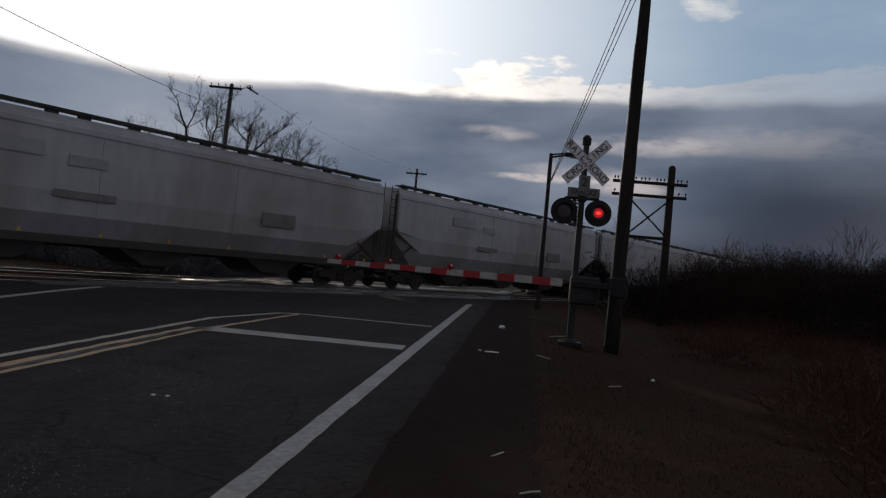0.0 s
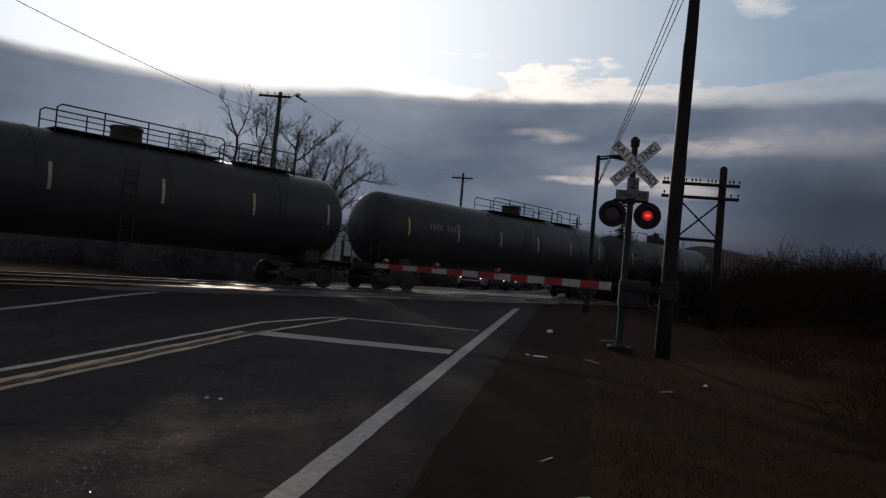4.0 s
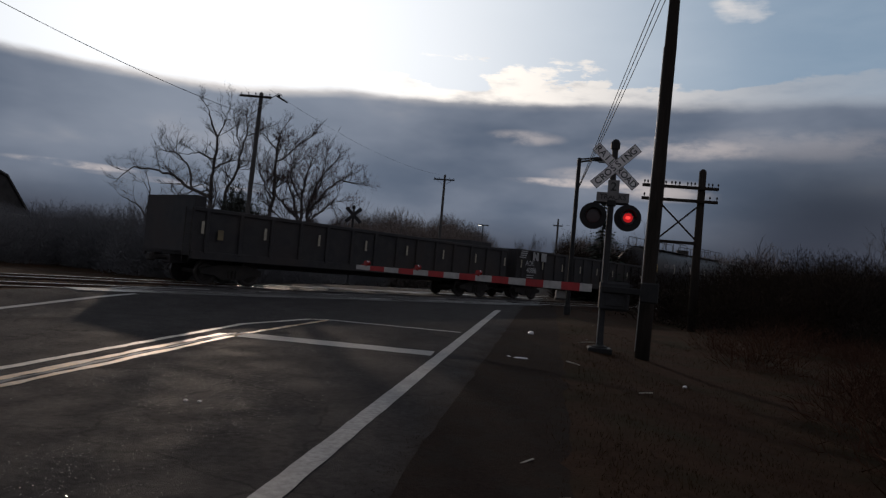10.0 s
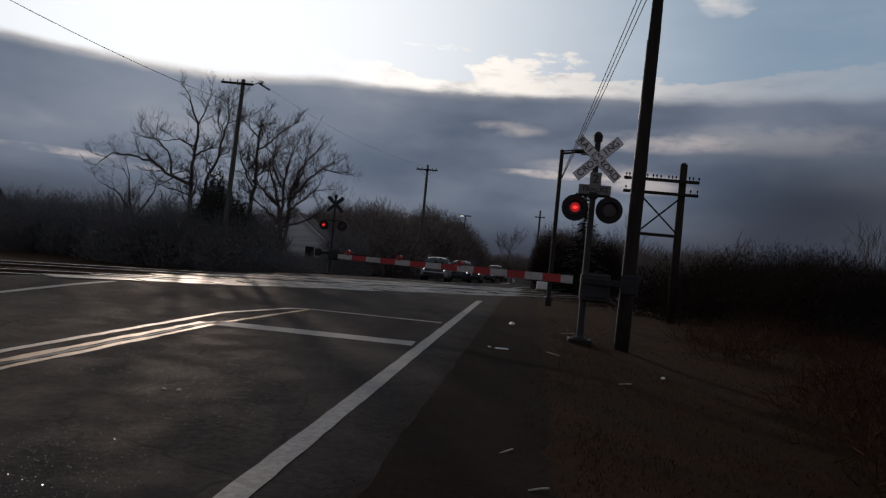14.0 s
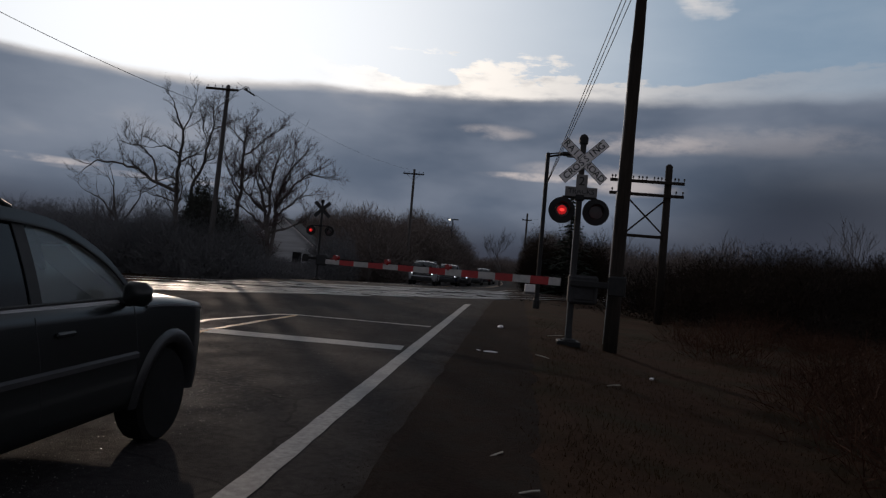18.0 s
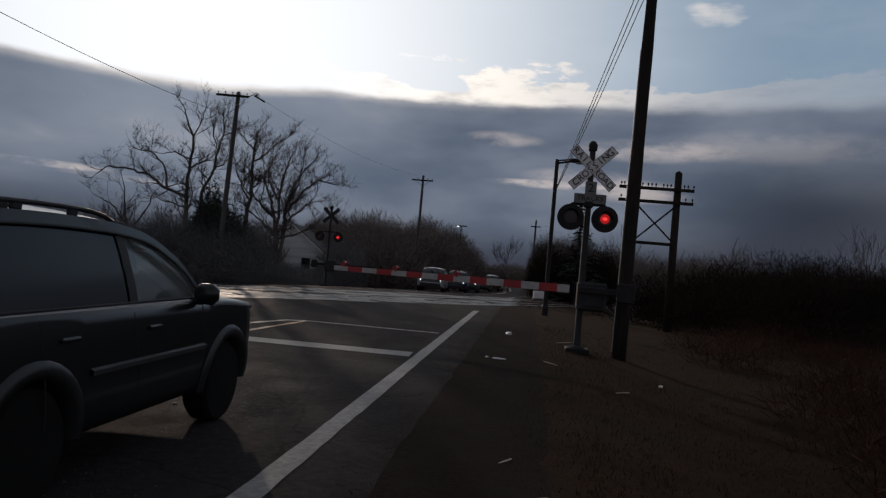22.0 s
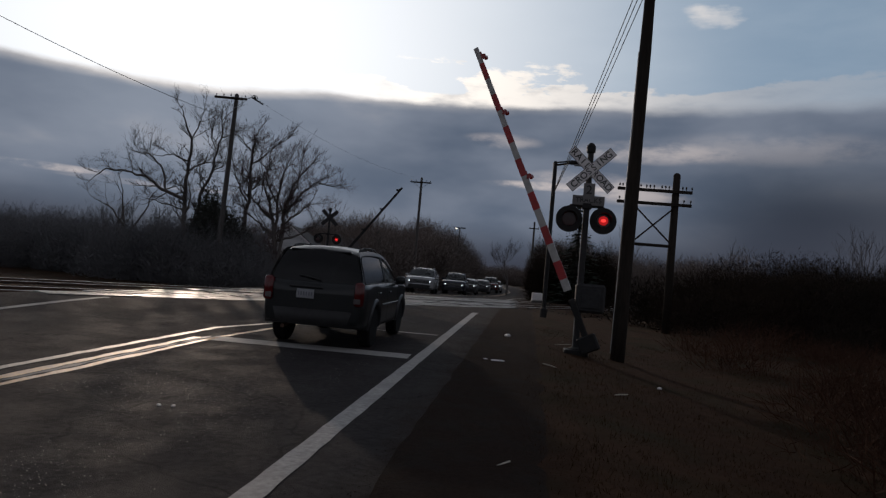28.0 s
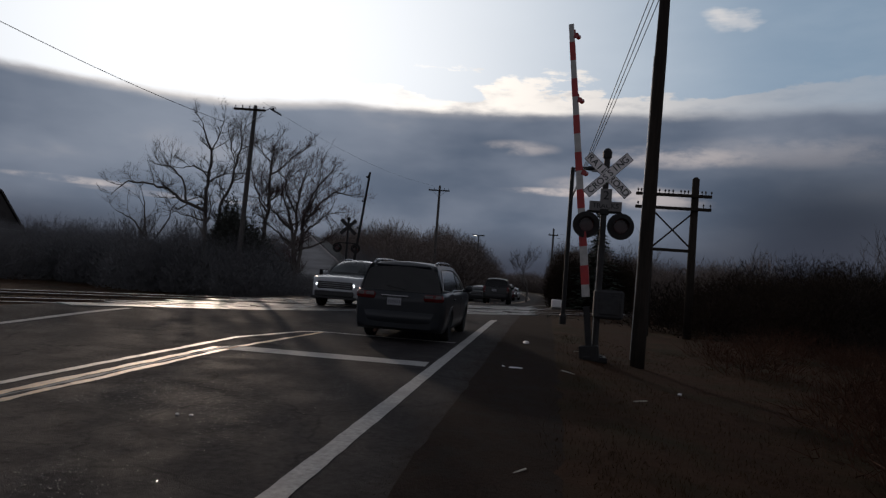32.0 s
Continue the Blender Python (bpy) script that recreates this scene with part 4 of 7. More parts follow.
            part("lettering_bar", bm, GRAFFITI, c, "dim reporting mark, unreadable")
    return c


def gondola_car(length, height, lettered, raised):
    c = car_thing("gondola_car", "black ribbed steel gondola car with white stencilled lettering" if lettered else "black ribbed steel gondola car with a raised end panel")
    L = length - 1.0
    h = L / 2
    for sy in (-1, 1):
        bm = bmesh.new()
        box(bm, 0, sy * 1.48, (1.0 + height) / 2, L, 0.06, height - 1.0)
        part("side_wall", bm, GOND_BLACK, c)
        bm = bmesh.new()
        box(bm, 0, sy * 1.50, height - 0.05, L, 0.16, 0.14, 0.02)
        part("top_chord", bm, GOND_BLACK, c)
        bm = bmesh.new()
        box(bm, 0, sy * 1.50, 1.02, L, 0.16, 0.28, 0.02)
        part("side_sill", bm, GOND_BLACK, c)
    for sx in (-1, 1):
        bm = bmesh.new()
        box(bm, sx * (h - 0.04), 0, (1.0 + height) / 2, 0.08, 2.96, height - 1.0)
        part("end_wall", bm, GOND_BLACK, c)
    bm = bmesh.new()
    box(bm, 0, 0, 1.05, L, 2.9, 0.12)
    part("car_floor", bm, GOND_BLACK, c)
    bm = bmesh.new()
    box(bm, 0, 0, 0.82, L, 0.5, 0.30, 0.03)
    part("centre_sill", bm, GOND_BLACK, c)
    for sy in (-1, 1):
        for k in range(14):
            bm = bmesh.new()
            box(bm, -h + 0.5 + k * (L - 1) / 13, sy * 1.55, (1.05 + height) / 2, 0.14, 0.10, height - 1.1, 0.02)
            part("side_post", bm, GOND_BLACK, c)
    bm = bmesh.new()
    vs = []
    n = 18
    for i in range(n + 1):
        for j in range(5):
            z = height - 0.35 + 0.22 * noise.noise((i * 0.9, j * 0.9, length)) - 0.12 * abs(j - 2)
            vs.append(bm.verts.new((-h + 0.1 + i * (L - 0.2) / n, -1.44 + j * 0.72, z)))
    for i in range(n):
        for j in range(4):
            bm.faces.new((vs[i * 5 + j], vs[(i + 1) * 5 + j], vs[(i + 1) * 5 + j + 1], vs[i * 5 + j + 1]))
    part("load", bm, COAL, c, "dark scrap load below the rim")
    for x0, x1, hh in raised:
        bm = bmesh.new()
        for sy in (-1, 1):
            box(bm, (x0 + x1) / 2, sy * 1.49, height + hh / 2, x1 - x0, 0.07, hh, 0.015)
        box(bm, x0 + 0.04, 0, height + hh / 2, 0.08, 2.9, hh)
        box(bm, x1 - 0.04, 0, height + hh / 2, 0.08, 2.9, hh)
        part("raised_panel", bm, GOND_BLACK, c)
    for sx in (-1, 1):
        end_ladder(c, sx * (h + 0.06), -1.5, 0.8, height)
        coupler(c, sx * h, sx)
        bogie(c, sx * (h - 2.0))
    reflectors(c, [-h + 0.3 + k * (L - 0.6) / 7 for k in range(8)], -1.615, 1.95, 0.42, REFLECTOR_W, "upright pale reflective strip")
    if not lettered:
        bm = bmesh.new()
        box(bm, -h + 1.0, -1.625, 1.75, 0.22, 0.012, 0.34)
        part("placard", bm, FADED, c, "faded yellow placard")
    if lettered:
        m = Matrix.Translation((0, -1.62, 0)) @ pose(0, 0, 0, 90)
        x0 = -h + 1.05
        for j in range(4):
            bm = bmesh.new()
            box(bm, x0 - 0.65 + j * 0.05, -1.62, 2.30 + j * 0.11, 0.62, 0.012, 0.065)
            part("logo_bar", bm, STENCIL, c, "faded white emblem bars")
        for k, x in enumerate((0.1, 1.15)):
            bm = bmesh.new()
            box(bm, x0 + 0.35 + x, -1.62, 2.42, 0.18 if k == 0 else 0.55, 0.012, 0.46)
            if k == 0:
                box(bm, x0 + 0.85, -1.62, 2.42, 0.18, 0.012, 0.46)
                box(bm, x0 + 0.65, -1.622, 2.42, 0.5, 0.012, 0.16, 0, Matrix.Rotation(radians(38), 4, "Y"))
            part("logo_shape", bm, STENCIL, c, "faded white emblem shape")
        text_part("lettering", "AOK", 0.40, m @ pose(x0 + 0.1, 2.0, 0), STENCIL, c, label="white stencilled lettering AOK")
        text_part("lettering", "40886", 0.40, m @ pose(x0 + 0.3, 1.62, 0), STENCIL, c, label="white stencilled number 40886")
        for j in range(2):
            bm = bmesh.new()
            box(bm, x0 + 0.2, -1.62, 1.36 - j * 0.12, 0.7, 0.012, 0.05)
            part("stencil_bar", bm, STENCIL, c, "small faded stencil line")
    return c


def build_train():
    """The cars in running order; each entry: the car and its middle's place along the track at the clip's start."""
    cars = []
    first = hopper_car(21.8)
    cars.append((first, (24.8 + 3.0) / 2))
    for k in range(1, 6):
        cars.append((copy_thing(first, Matrix.Identity(4)), 13.9 + 21.8 * k))
    cars.append((box_car(18.8), (3.0 - 15.8) / 2))
    cars.append((tank_car(17.5, "short", 1.55, 4, False), (-15.8 - 33.3) / 2))
    a = tank_car(21.3, "fore", 1.58)
    b = tank_car(21.3, "aft", 1.58)
    cars.append((a, (-33.3 - 55.0) / 2))
    cars.append((copy_thing(a, Matrix.Identity(4)), (-55.0 - 76.2) / 2))
    cars.append((copy_thing(a, Matrix.Identity(4)), (-76.2 - 97.2) / 2))
    cars.append((b, (-97.2 - 118.4) / 2))
    cars.append((tank_car(21.0, "long", 1.50, 6), (-118.4 - 139.4) / 2))
    cars.append((gondola_car(17.0, 2.72, True, ()), (-139.4 - 156.4) / 2))
    cars.append((gondola_car(19.5, 2.60, False, ((-9.25, -8.85, 0.40), (6.05, 7.75, 0.22))), (-156.4 - 175.9) / 2))
    return cars


def train_pose(s):
    return pose(*rail_point(s, 0, RAIL_Z), 0, 0, TRACK_YAW)


TRAIN = build_train()

# ---- crossing signals ----


def striped_arm(parent, length, lamps, backlit=False):
    """A tapered gate arm along local +x, with red and white sheeting (on one face or both) and small lamps on its top
    edge. The far arm's shaded silhouette is painted black.
    """
    arm = thing("gate_arm", Matrix.Identity(4), "", "")
    for k in ("label", "category"):
        if k in arm:
            del arm[k]
    arm.parent = parent
    bm = bmesh.new()
    prism(bm, [(0, -0.085), (0, 0.085), (length, 0.055), (length, -0.055)], -0.016, 0.016, "Y")
    # far arm: black board stands in for its shade against the bright sky
    part("arm_board", bm, BLACK_METAL if backlit else GATE_WHITE, arm)
    n = int(length / 0.41)
    for k in range(n):
        x0, x1 = length - (k + 1) * 0.41, length - k * 0.41
        if k % 2 == 0:
            continue
        h0, h1 = 0.085 - 0.030 * x0 / length, 0.085 - 0.030 * x1 / length
        bm = bmesh.new()
        prism(bm, [(x0, -h0 - 0.003), (x0, h0 + 0.003), (x1, h1 + 0.003), (x1, -h1 - 0.003)], 0.012 if backlit else -0.02, 0.02, "Y")
        part("red_stripe", bm, GATE_RED, arm)
    for d in lamps:
        bm = bmesh.new()
        x = length - d
        tube(bm, (x, -0.055, 0.125), (x, 0.055, 0.125), 0.046, n=12)
        tube(bm, (x, -0.075, 0.125), (x, -0.05, 0.125), 0.056, 0.050, n=12)
        tube(bm, (x, 0.05, 0.125), (x, 0.075, 0.125), 0.050, 0.056, n=12)
        box(bm, x, 0, 0.075, 0.05, 0.06, 0.07, 0.008)
        box(bm, x + 0.09, 0, 0.072, 0.14, 0.035, 0.035, 0.006)
        # far arm's lamps are blackened with the same silhouette
        part("arm_lamp", bm, BLACK_METAL if backlit else ARM_LAMP, arm, "small lamp, darkened as a silhouette" if backlit else "small red lamp")
    return arm


def signal_lamp(parent, x, y, z, face):
    """One flasher: target disc, hood, lens, and an added turning plate that imitates the blinking. face: -1 towards the
    near road.
    """
    bm = bmesh.new()
    lathe(bm, [(0.27, y), (0.285, y + 0.006), (0.285, y + 0.02), (0.1, y + 0.03)], "Y", 28, (x, 0, z))
    part("target_disc", bm, BLACK_METAL, parent)
    bm = bmesh.new()
    lathe(bm, [(0.16, y + 0.02), (0.165, y + 0.10), (0.12, y + 0.24), (0.03, y + 0.26)], "Y", 20, (x, 0, z))
    part("lamp_housing", bm, BLACK_METAL, parent)
    # half-round visor in front
    bm = bmesh.new()
    n = 14
    rows = []
    for r in (0.158, 0.168):
        for yy, cut in ((y - 0.004, 205), (y - 0.26, 150)):
            rows.append([bm.verts.new((x + r * math.sin(radians(-cut / 2 + cut * i / n)), yy, z + r * math.cos(radians(-cut / 2 + cut * i / n)))) for i in range(n + 1)])
    a, b, c, d = rows
    for i in range(n):
        for p, q in ((a, b), (d, c), (b, d), (c, a)):
            bm.faces.new((p[i], p[i + 1], q[i + 1], q[i]))
    for i in (0, n):
        bm.faces.new((a[i], b[i], d[i], c[i]))
    bmesh.ops.recalc_face_normals(bm, faces=bm.faces[:])
    part("visor", bm, BLACK_METAL, parent)
    bm = bmesh.new()
    lathe(bm, [(0.15, y - 0.002), (0.15, y - 0.012), (0.02, y - 0.014)], "Y", 24, (x, 0, z))
    part("lens_rim", bm, RED_LENS, parent, "dark red lens")
    # added plate that turns to imitate blinking: one side glows, the other is dark
    plate = thing("lamp_plate", pose(x, y - 0.06, z), "", "")
    for k in ("label", "category"):
        if k in plate:
            del plate[k]
    plate.parent = parent
    bm = bmesh.new()
    lathe(bm, [(0.135, 0.002), (0.135, 0.012), (0.01, 0.014)], "Y", 20)
    part("dark_side", bm, RED_LENS, plate)
    bm = bmesh.new()
    lathe(bm, [(0.02, -0.008), (0.10, -0.006), (0.10, 0.0)], "Y", 20)
    part("lit_side", bm, RED_LIT, plate, "glowing red lens")
    bm = bmesh.new()
    lathe(bm, [(0.012, -0.012), (0.036, -0.010), (0.036, -0.007)], "Y", 14)
    for v in bm.verts:
        v.co.x *= 1.5
    part("lit_core", bm, RED_HOT, plate, "bright core of the lamp")
    return plate


def crossing_signal(m, arm_yaw, arm_length, label, second_sign=True, cb_z=3.9, lamp_z=2.82, sp=0.36, cb_face=0):
    s = thing("crossing_signal", m, label, "railroad signal", "signals at the crossing")
    top = cb_z + 0.36
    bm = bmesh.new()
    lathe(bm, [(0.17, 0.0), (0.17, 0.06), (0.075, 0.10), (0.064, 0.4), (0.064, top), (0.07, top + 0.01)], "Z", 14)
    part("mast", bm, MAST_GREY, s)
    # foundation painted black to stand in for the shade that hides it
    bm = bmesh.new()
    box(bm, 0, 0, -0.02, 0.5, 0.5, 0.12, 0.02)
    part("foundation", bm, BLACK_METAL, s)
    bm = bmesh.new()
    pipe(bm, [(-0.072, -0.03, 0.12), (-0.075, -0.03, 1.2), (-0.07, -0.03, 2.4)], 0.008, 5)
    part("conduit", bm, GALV, s, "thin bright conduit")
    bm = bmesh.new()
    lathe(bm, [(0.05, top), (0.095, top + 0.03), (0.10, top + 0.16), (0.06, top + 0.22), (0.02, top + 0.24)], "Z", 14)
    part("bell", bm, BLACK_METAL, s)
    for ang, words, dy in ((-43, "RAILROAD", -0.092), (44, "CROSSING", -0.115)):
        bm = bmesh.new()
        box(bm, 0, 0, 0, 1.22, 0.014, 0.212, 0.004)
        blade = part("crossbuck_blade", bm, SIGN_WHITE if second_sign else MAST_GREY, s, "white board with black lettering" if second_sign else "bare dark back of the sign board")
        blade.matrix_basis = pose(0.03, dy, cb_z) @ pose(0, 0, 0, 0, -ang, cb_face)
        bm = bmesh.new()
        for bx, bz, sx, sz in ((0, 0.099, 1.21, 0.009), (0, -0.099, 1.21, 0.009), (0.602, 0, 0.009, 0.19), (-0.602, 0, 0.009, 0.19)):
            box(bm, bx, -0.0085, bz, sx, 0.003, sz)
        part("blade_border", bm, SIGN_BLACK, blade)
        k = len(words)
        for i, ch in enumerate(words if second_sign else ""):
            gap = 0.136 * (i - (k - 1) / 2) + (0.048 if i >= k / 2 else -0.048) * (1 if words[0] == "R" else 0)
            text_part("lettering", ch, 0.195, pose(gap, -0.009, 0, 90), SIGN_BLACK, blade, 0.002)
    if second_sign:
        bm = bmesh.new()
        box(bm, 0.02, -0.09, cb_z - 0.46, 0.24, 0.012, 0.34, 0.003)
        plate = part("count_plate", bm, SIGN_DULL, s, "small dull white plate reading 2")
        text_part("lettering", "2", 0.26, pose(0.02, -0.098, cb_z - 0.44, 90), SIGN_BLACK, plate, 0.002)
        bm = bmesh.new()
        box(bm, 0.02, -0.085, cb_z - 0.66, 0.68, 0.012, 0.20, 0.003)
        plate = part("tracks_plate", bm, SIGN_DULL, s, "dull white plate reading TRACKS")
        text_part("lettering", "TRACKS", 0.15, pose(0.02, -0.093, cb_z - 0.66, 90), SIGN_BLACK, plate, 0.002)
    bm = bmesh.new()
    tube(bm, (-sp, 0, lamp_z + 0.30), (sp, 0, lamp_z + 0.30), 0.03, n=8)
    for k in (-sp, sp):
        tube(bm, (k, 0, lamp_z + 0.30), (k, 0.12, lamp_z + 0.1), 0.025, n=6)
    box(bm, 0, 0, lamp_z + 0.30, 0.2, 0.2, 0.14, 0.02)
    part("lamp_crossarm", bm, BLACK_METAL, s)
    plates = [signal_lamp(s, k, -0.10, lamp_z, -1) for k in (-sp, sp)]
    bm = bmesh.new()
    box(bm, 0.22, 0.05, 1.15, 0.62, 0.46, 0.62, 0.05)
    box(bm, 0.22, -0.19, 1.15, 0.40, 0.03, 0.42, 0.01)
    part("gate_mechanism", bm, MAST_GREY, s, "grey steel gate motor box")
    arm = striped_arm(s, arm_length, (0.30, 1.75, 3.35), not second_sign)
    bm = bmesh.new()
    box(bm, -0.75, 0.0, 0.0, 1.1, 0.05, 0.14, 0.02)
    box(bm, -1.2, 0.0, 0.0, 0.36, 0.12, 0.42, 0.03)
    part("counterweight", bm, BLACK_METAL, arm)
    return s, arm, plates


def ground_at(x, y):
    return ground_z(x, y)


NEAR_M = pose(1.15, 16.0, 0.27)
near_signal, near_arm, near_plates = crossing_signal(NEAR_M, 0, 6.0, "galvanised crossing signal with crossbuck, red flashers and gate beside the road")
FAR_M = pose(-11.75, 42.0, 0.33)
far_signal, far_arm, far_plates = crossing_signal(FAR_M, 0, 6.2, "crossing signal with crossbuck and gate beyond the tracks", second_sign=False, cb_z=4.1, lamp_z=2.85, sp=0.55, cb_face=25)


def arm_pose(origin, flat, angle):
    """The arm's pose in its signal's space: hinge, horizontal direction (degrees from +x), lift (degrees)."""
    return pose(*origin, 0, 0, flat) @ pose(0, 0, 0, 0, -angle, 0)


# ---- poles, lamps and wires ----


def insulator(parent, x, y, z):
    bm = bmesh.new()
    lathe(bm, [(0.012, z), (0.012, z + 0.06), (0.032, z + 0.07), (0.036, z + 0.115), (0.022, z + 0.15), (0.010, z + 0.16)], "Z", 8, (x, y, 0))
    part("insulator", bm, BLACK_METAL, parent)


def wooden_pole(x, y, height, r0, r1, label, lean=(0, 0), mat=POLE_WOOD):
    z = ground_at(x, y)
    p = thing("utility_pole", pose(x, y, z - 0.15, lean[0], lean[1], 0), label, "utility pole", "poles along the road")
    bm = bmesh.new()
    prof = [(r0 + (r1 - r0) * k / 12 + 0.006 * math.sin(k * 2.1), height * k / 12) for k in range(13)]
    lathe(bm, prof + [(r1 * 0.5, height + 0.06)], "Z", 14)
    part("shaft", bm, mat, p, smooth=True)
    return p


def crossarm(p, z, x0, x1, mat=DARK_WOOD, braces=True, pins=(), y=-0.16):
    bm = bmesh.new()
    box(bm, (x0 + x1) / 2, y, z, x1 - x0, 0.10, 0.13, 0.01)
    part("crossarm", bm, mat, p)
    if braces:
        bm = bmesh.new()
        for k in (0.72, -0.72):
            tube(bm, (k, y, z - 0.04), (0, y, z - 0.6), 0.016, n=5)
        part("brace", bm, GALV, p)
    for x in pins:
        insulator(p, x, y, z + 0.065)


def wire(name, a, b, sag, r, label):
    cu = bpy.data.curves.new(name, "CURVE")
    cu.dimensions, cu.bevel_depth, cu.bevel_resolution = "3D", r, 1
    sp = cu.splines.new("POLY")
    n = 24
    sp.points.add(n)
    for i in range(n + 1):
        t = i / n
        p = Vector(a).lerp(Vector(b), t)
        sp.points[i].co = (p.x, p.y, p.z - sag * 4 * t * (1 - t), 1)
    ob = new(name, cu)
    cu.materials.append(BLACK_METAL)
    return tagged(ob, label, "overhead wire", "overhead wires")


def build_poles():
    big = wooden_pole(2.10, 16.5, 12.0, 0.158, 0.105, "tall dark weathered wooden utility pole beside the signal", (0, 0.75), DARK_WOOD)
    crossarm(big, 11.4, -1.2, 1.2, pins=(-1.1, -0.6, 0.6, 1.1))
    bm = bmesh.new()
    tube(bm, (-0.164, -0.02, 0.3), (-0.140, -0.02, 7.0), 0.010, n=5)
    part("ground_wire", bm, GALV, big, "bright ground wire stapled to the pole")
    # the railway's double line pole
    z = ground_at(4.8, 30)
    hf = thing("telegraph_frame", pose(4.8, 30, z - 0.1), "dark two-pole telegraph frame with braced crossarms and insulators", "telegraph pole")
    for x in (-0.84, 0.80):
        bm = bmesh.new()
        lathe(bm, [(0.17, 0), (0.155, 3), (0.14, 6.42), (0.06, 6.5)], "Z", 12, (x, 0, 0))
        part("shaft", bm, DARK_WOOD, hf, smooth=True)
    for zz in (5.72, 5.20):
        bm = bmesh.new()
        box(bm, -0.05, -0.2, zz, 2.9, 0.10, 0.12, 0.01)
        part("crossarm", bm, DARK_WOOD, hf)
        xs = [-1.42, -1.3, -0.72, -0.6, -0.38, -0.24, -0.08, 0.22, 0.36, 0.5, 1.02, 1.16, 1.38] if zz > 5.5 else [-1.4, 1.1, 1.36]
        for x in xs:
            insulator(hf, x, -0.2, zz + 0.06)
    bm = bmesh.new()
    tube(bm, (-0.8, -0.1, 5.1), (0.78, -0.1, 3.6), 0.035, n=5)
    tube(bm, (0.78, -0.1, 5.1), (-0.8, -0.1, 3.6), 0.035, n=5)
    part("cross_brace", bm, DARK_WOOD, hf)
    bm = bmesh.new()
    box(bm, 0, -0.1, 3.55, 1.7, 0.09, 0.12, 0.01)
    part("tie_beam", bm, DARK_WOOD, hf)
    # beyond the tracks
    left = wooden_pole(-18.45, 42, 11.75, 0.17, 0.12, "tall wooden utility pole with a crossarm among bare trees", (0, 1.5))
    crossarm(left, 11.5, -1.30, 0.72, pins=(-1.2, -0.75, -0.3, 0.6))
    bm = bmesh.new()
    pipe(bm, [(0.7, -0.16, 11.5), (0.95, -0.16, 11.62), (1.12, -0.16, 11.78), (1.32, -0.16, 11.74), (1.38, -0.16, 11.58)], 0.022)
    tube(bm, (1.05, -0.16, 11.62), (1.75, -0.16, 11.28), 0.055, 0.045, n=10)
    tube(bm, (1.20, -0.16, 11.70), (1.20, -0.16, 11.52), 0.07, n=10)
    part("cutout", bm, BLACK_METAL, left)
    mid = wooden_pole(-10.85, 70, 11.1, 0.16, 0.11, "wooden utility pole with one crossarm far along the road")
    crossarm(mid, 10.65, -1.05, 1.0, pins=(-0.95, -0.5, 0.5, 0.9))
    bm = bmesh.new()
    pipe(bm, [(0.1, 0, 6.2), (0.9, -0.1, 6.5), (1.6, -0.15, 6.45)], 0.03)
    part("lamp_bracket", bm, GALV, mid)
    tail = wooden_pole(0.4, 92, 9.4, 0.15, 0.11, "distant wooden utility pole behind the trees")
    crossarm(tail, 8.6, -0.6, 0.6, braces=False, pins=(-0.5, 0.5))
    # street lamps
    def street_lamp(x, y, h, arm, label, lit, both=False):
        s = thing("street_lamp", pose(x, y, ground_at(x, y)), label, "street lamp", "street lamps")
        bm = bmesh.new()
        lathe(bm, [(0.13, 0), (0.13, 0.3), (0.085, 0.4), (0.075, h), (0.03, h + 0.04)], "Z", 12)
        part("post", bm, BLACK_METAL, s)
        for sg in ((1, -1) if both else (1,)):
            bm = bmesh.new()
            tube(bm, (0, 0, h - 0.12), (sg * arm, 0, h), 0.04, n=8)
            tube(bm, (0, 0, h - 0.02), (sg * arm * 0.9, 0, h + 0.06), 0.03, n=8)
            part("arm", bm, BLACK_METAL, s)
            bm = bmesh.new()
            box(bm, sg * (arm + 0.28), 0, h + 0.02, 0.75, 0.3, 0.14, 0.04)
            part("lamp_head", bm, BLACK_METAL, s)
            bm = bmesh.new()
            box(bm, sg * (arm + 0.3), 0, h - 0.07, 0.42, 0.22, 0.05, 0.02)
            part("diffuser", bm, LAMP_GLOW if lit and sg < 0 else GALV, s, "glowing lamp glass" if lit and sg < 0 else "")
        return s
    street_lamp(0.72, 28, 5.9, 0.62, "black steel post with a short horizontal arm behind the signal", False)
    street_lamp(-10.6, 110, 9.1, 0.22, "distant double-armed street lamp with one head lit", True, True)
    # wires
    for k, x in enumerate((2.03, 2.12, 2.22)):
        wire("overhead_wire", (x, 16.35, 8.75 - 0.05 * k), (0.66 + 0.05 * k, 28.0, 4.9 + 0.12 * k), 0.02 + 0.05 * k, 0.011, "thin dark service wire from the pole to the lamp post")
    wire("overhead_wire", (-18.9, 41.84, 10.0), (-22.5, 9.0, 11.6), 0.75, 0.014, "thin dark overhead wire above the tracks")
    wire("overhead_wire", (-17.6, 41.84, 11.6), (-11.4, 69.8, 10.8), 0.7, 0.006, "thin dark overhead wire beyond the crossing")


LAMP_GLOW = material("street_lamp_glow", (0.9, 0.85, 0.75), rough=0.3, emit=((1.0, 0.9, 0.75), 3.0))
build_poles()

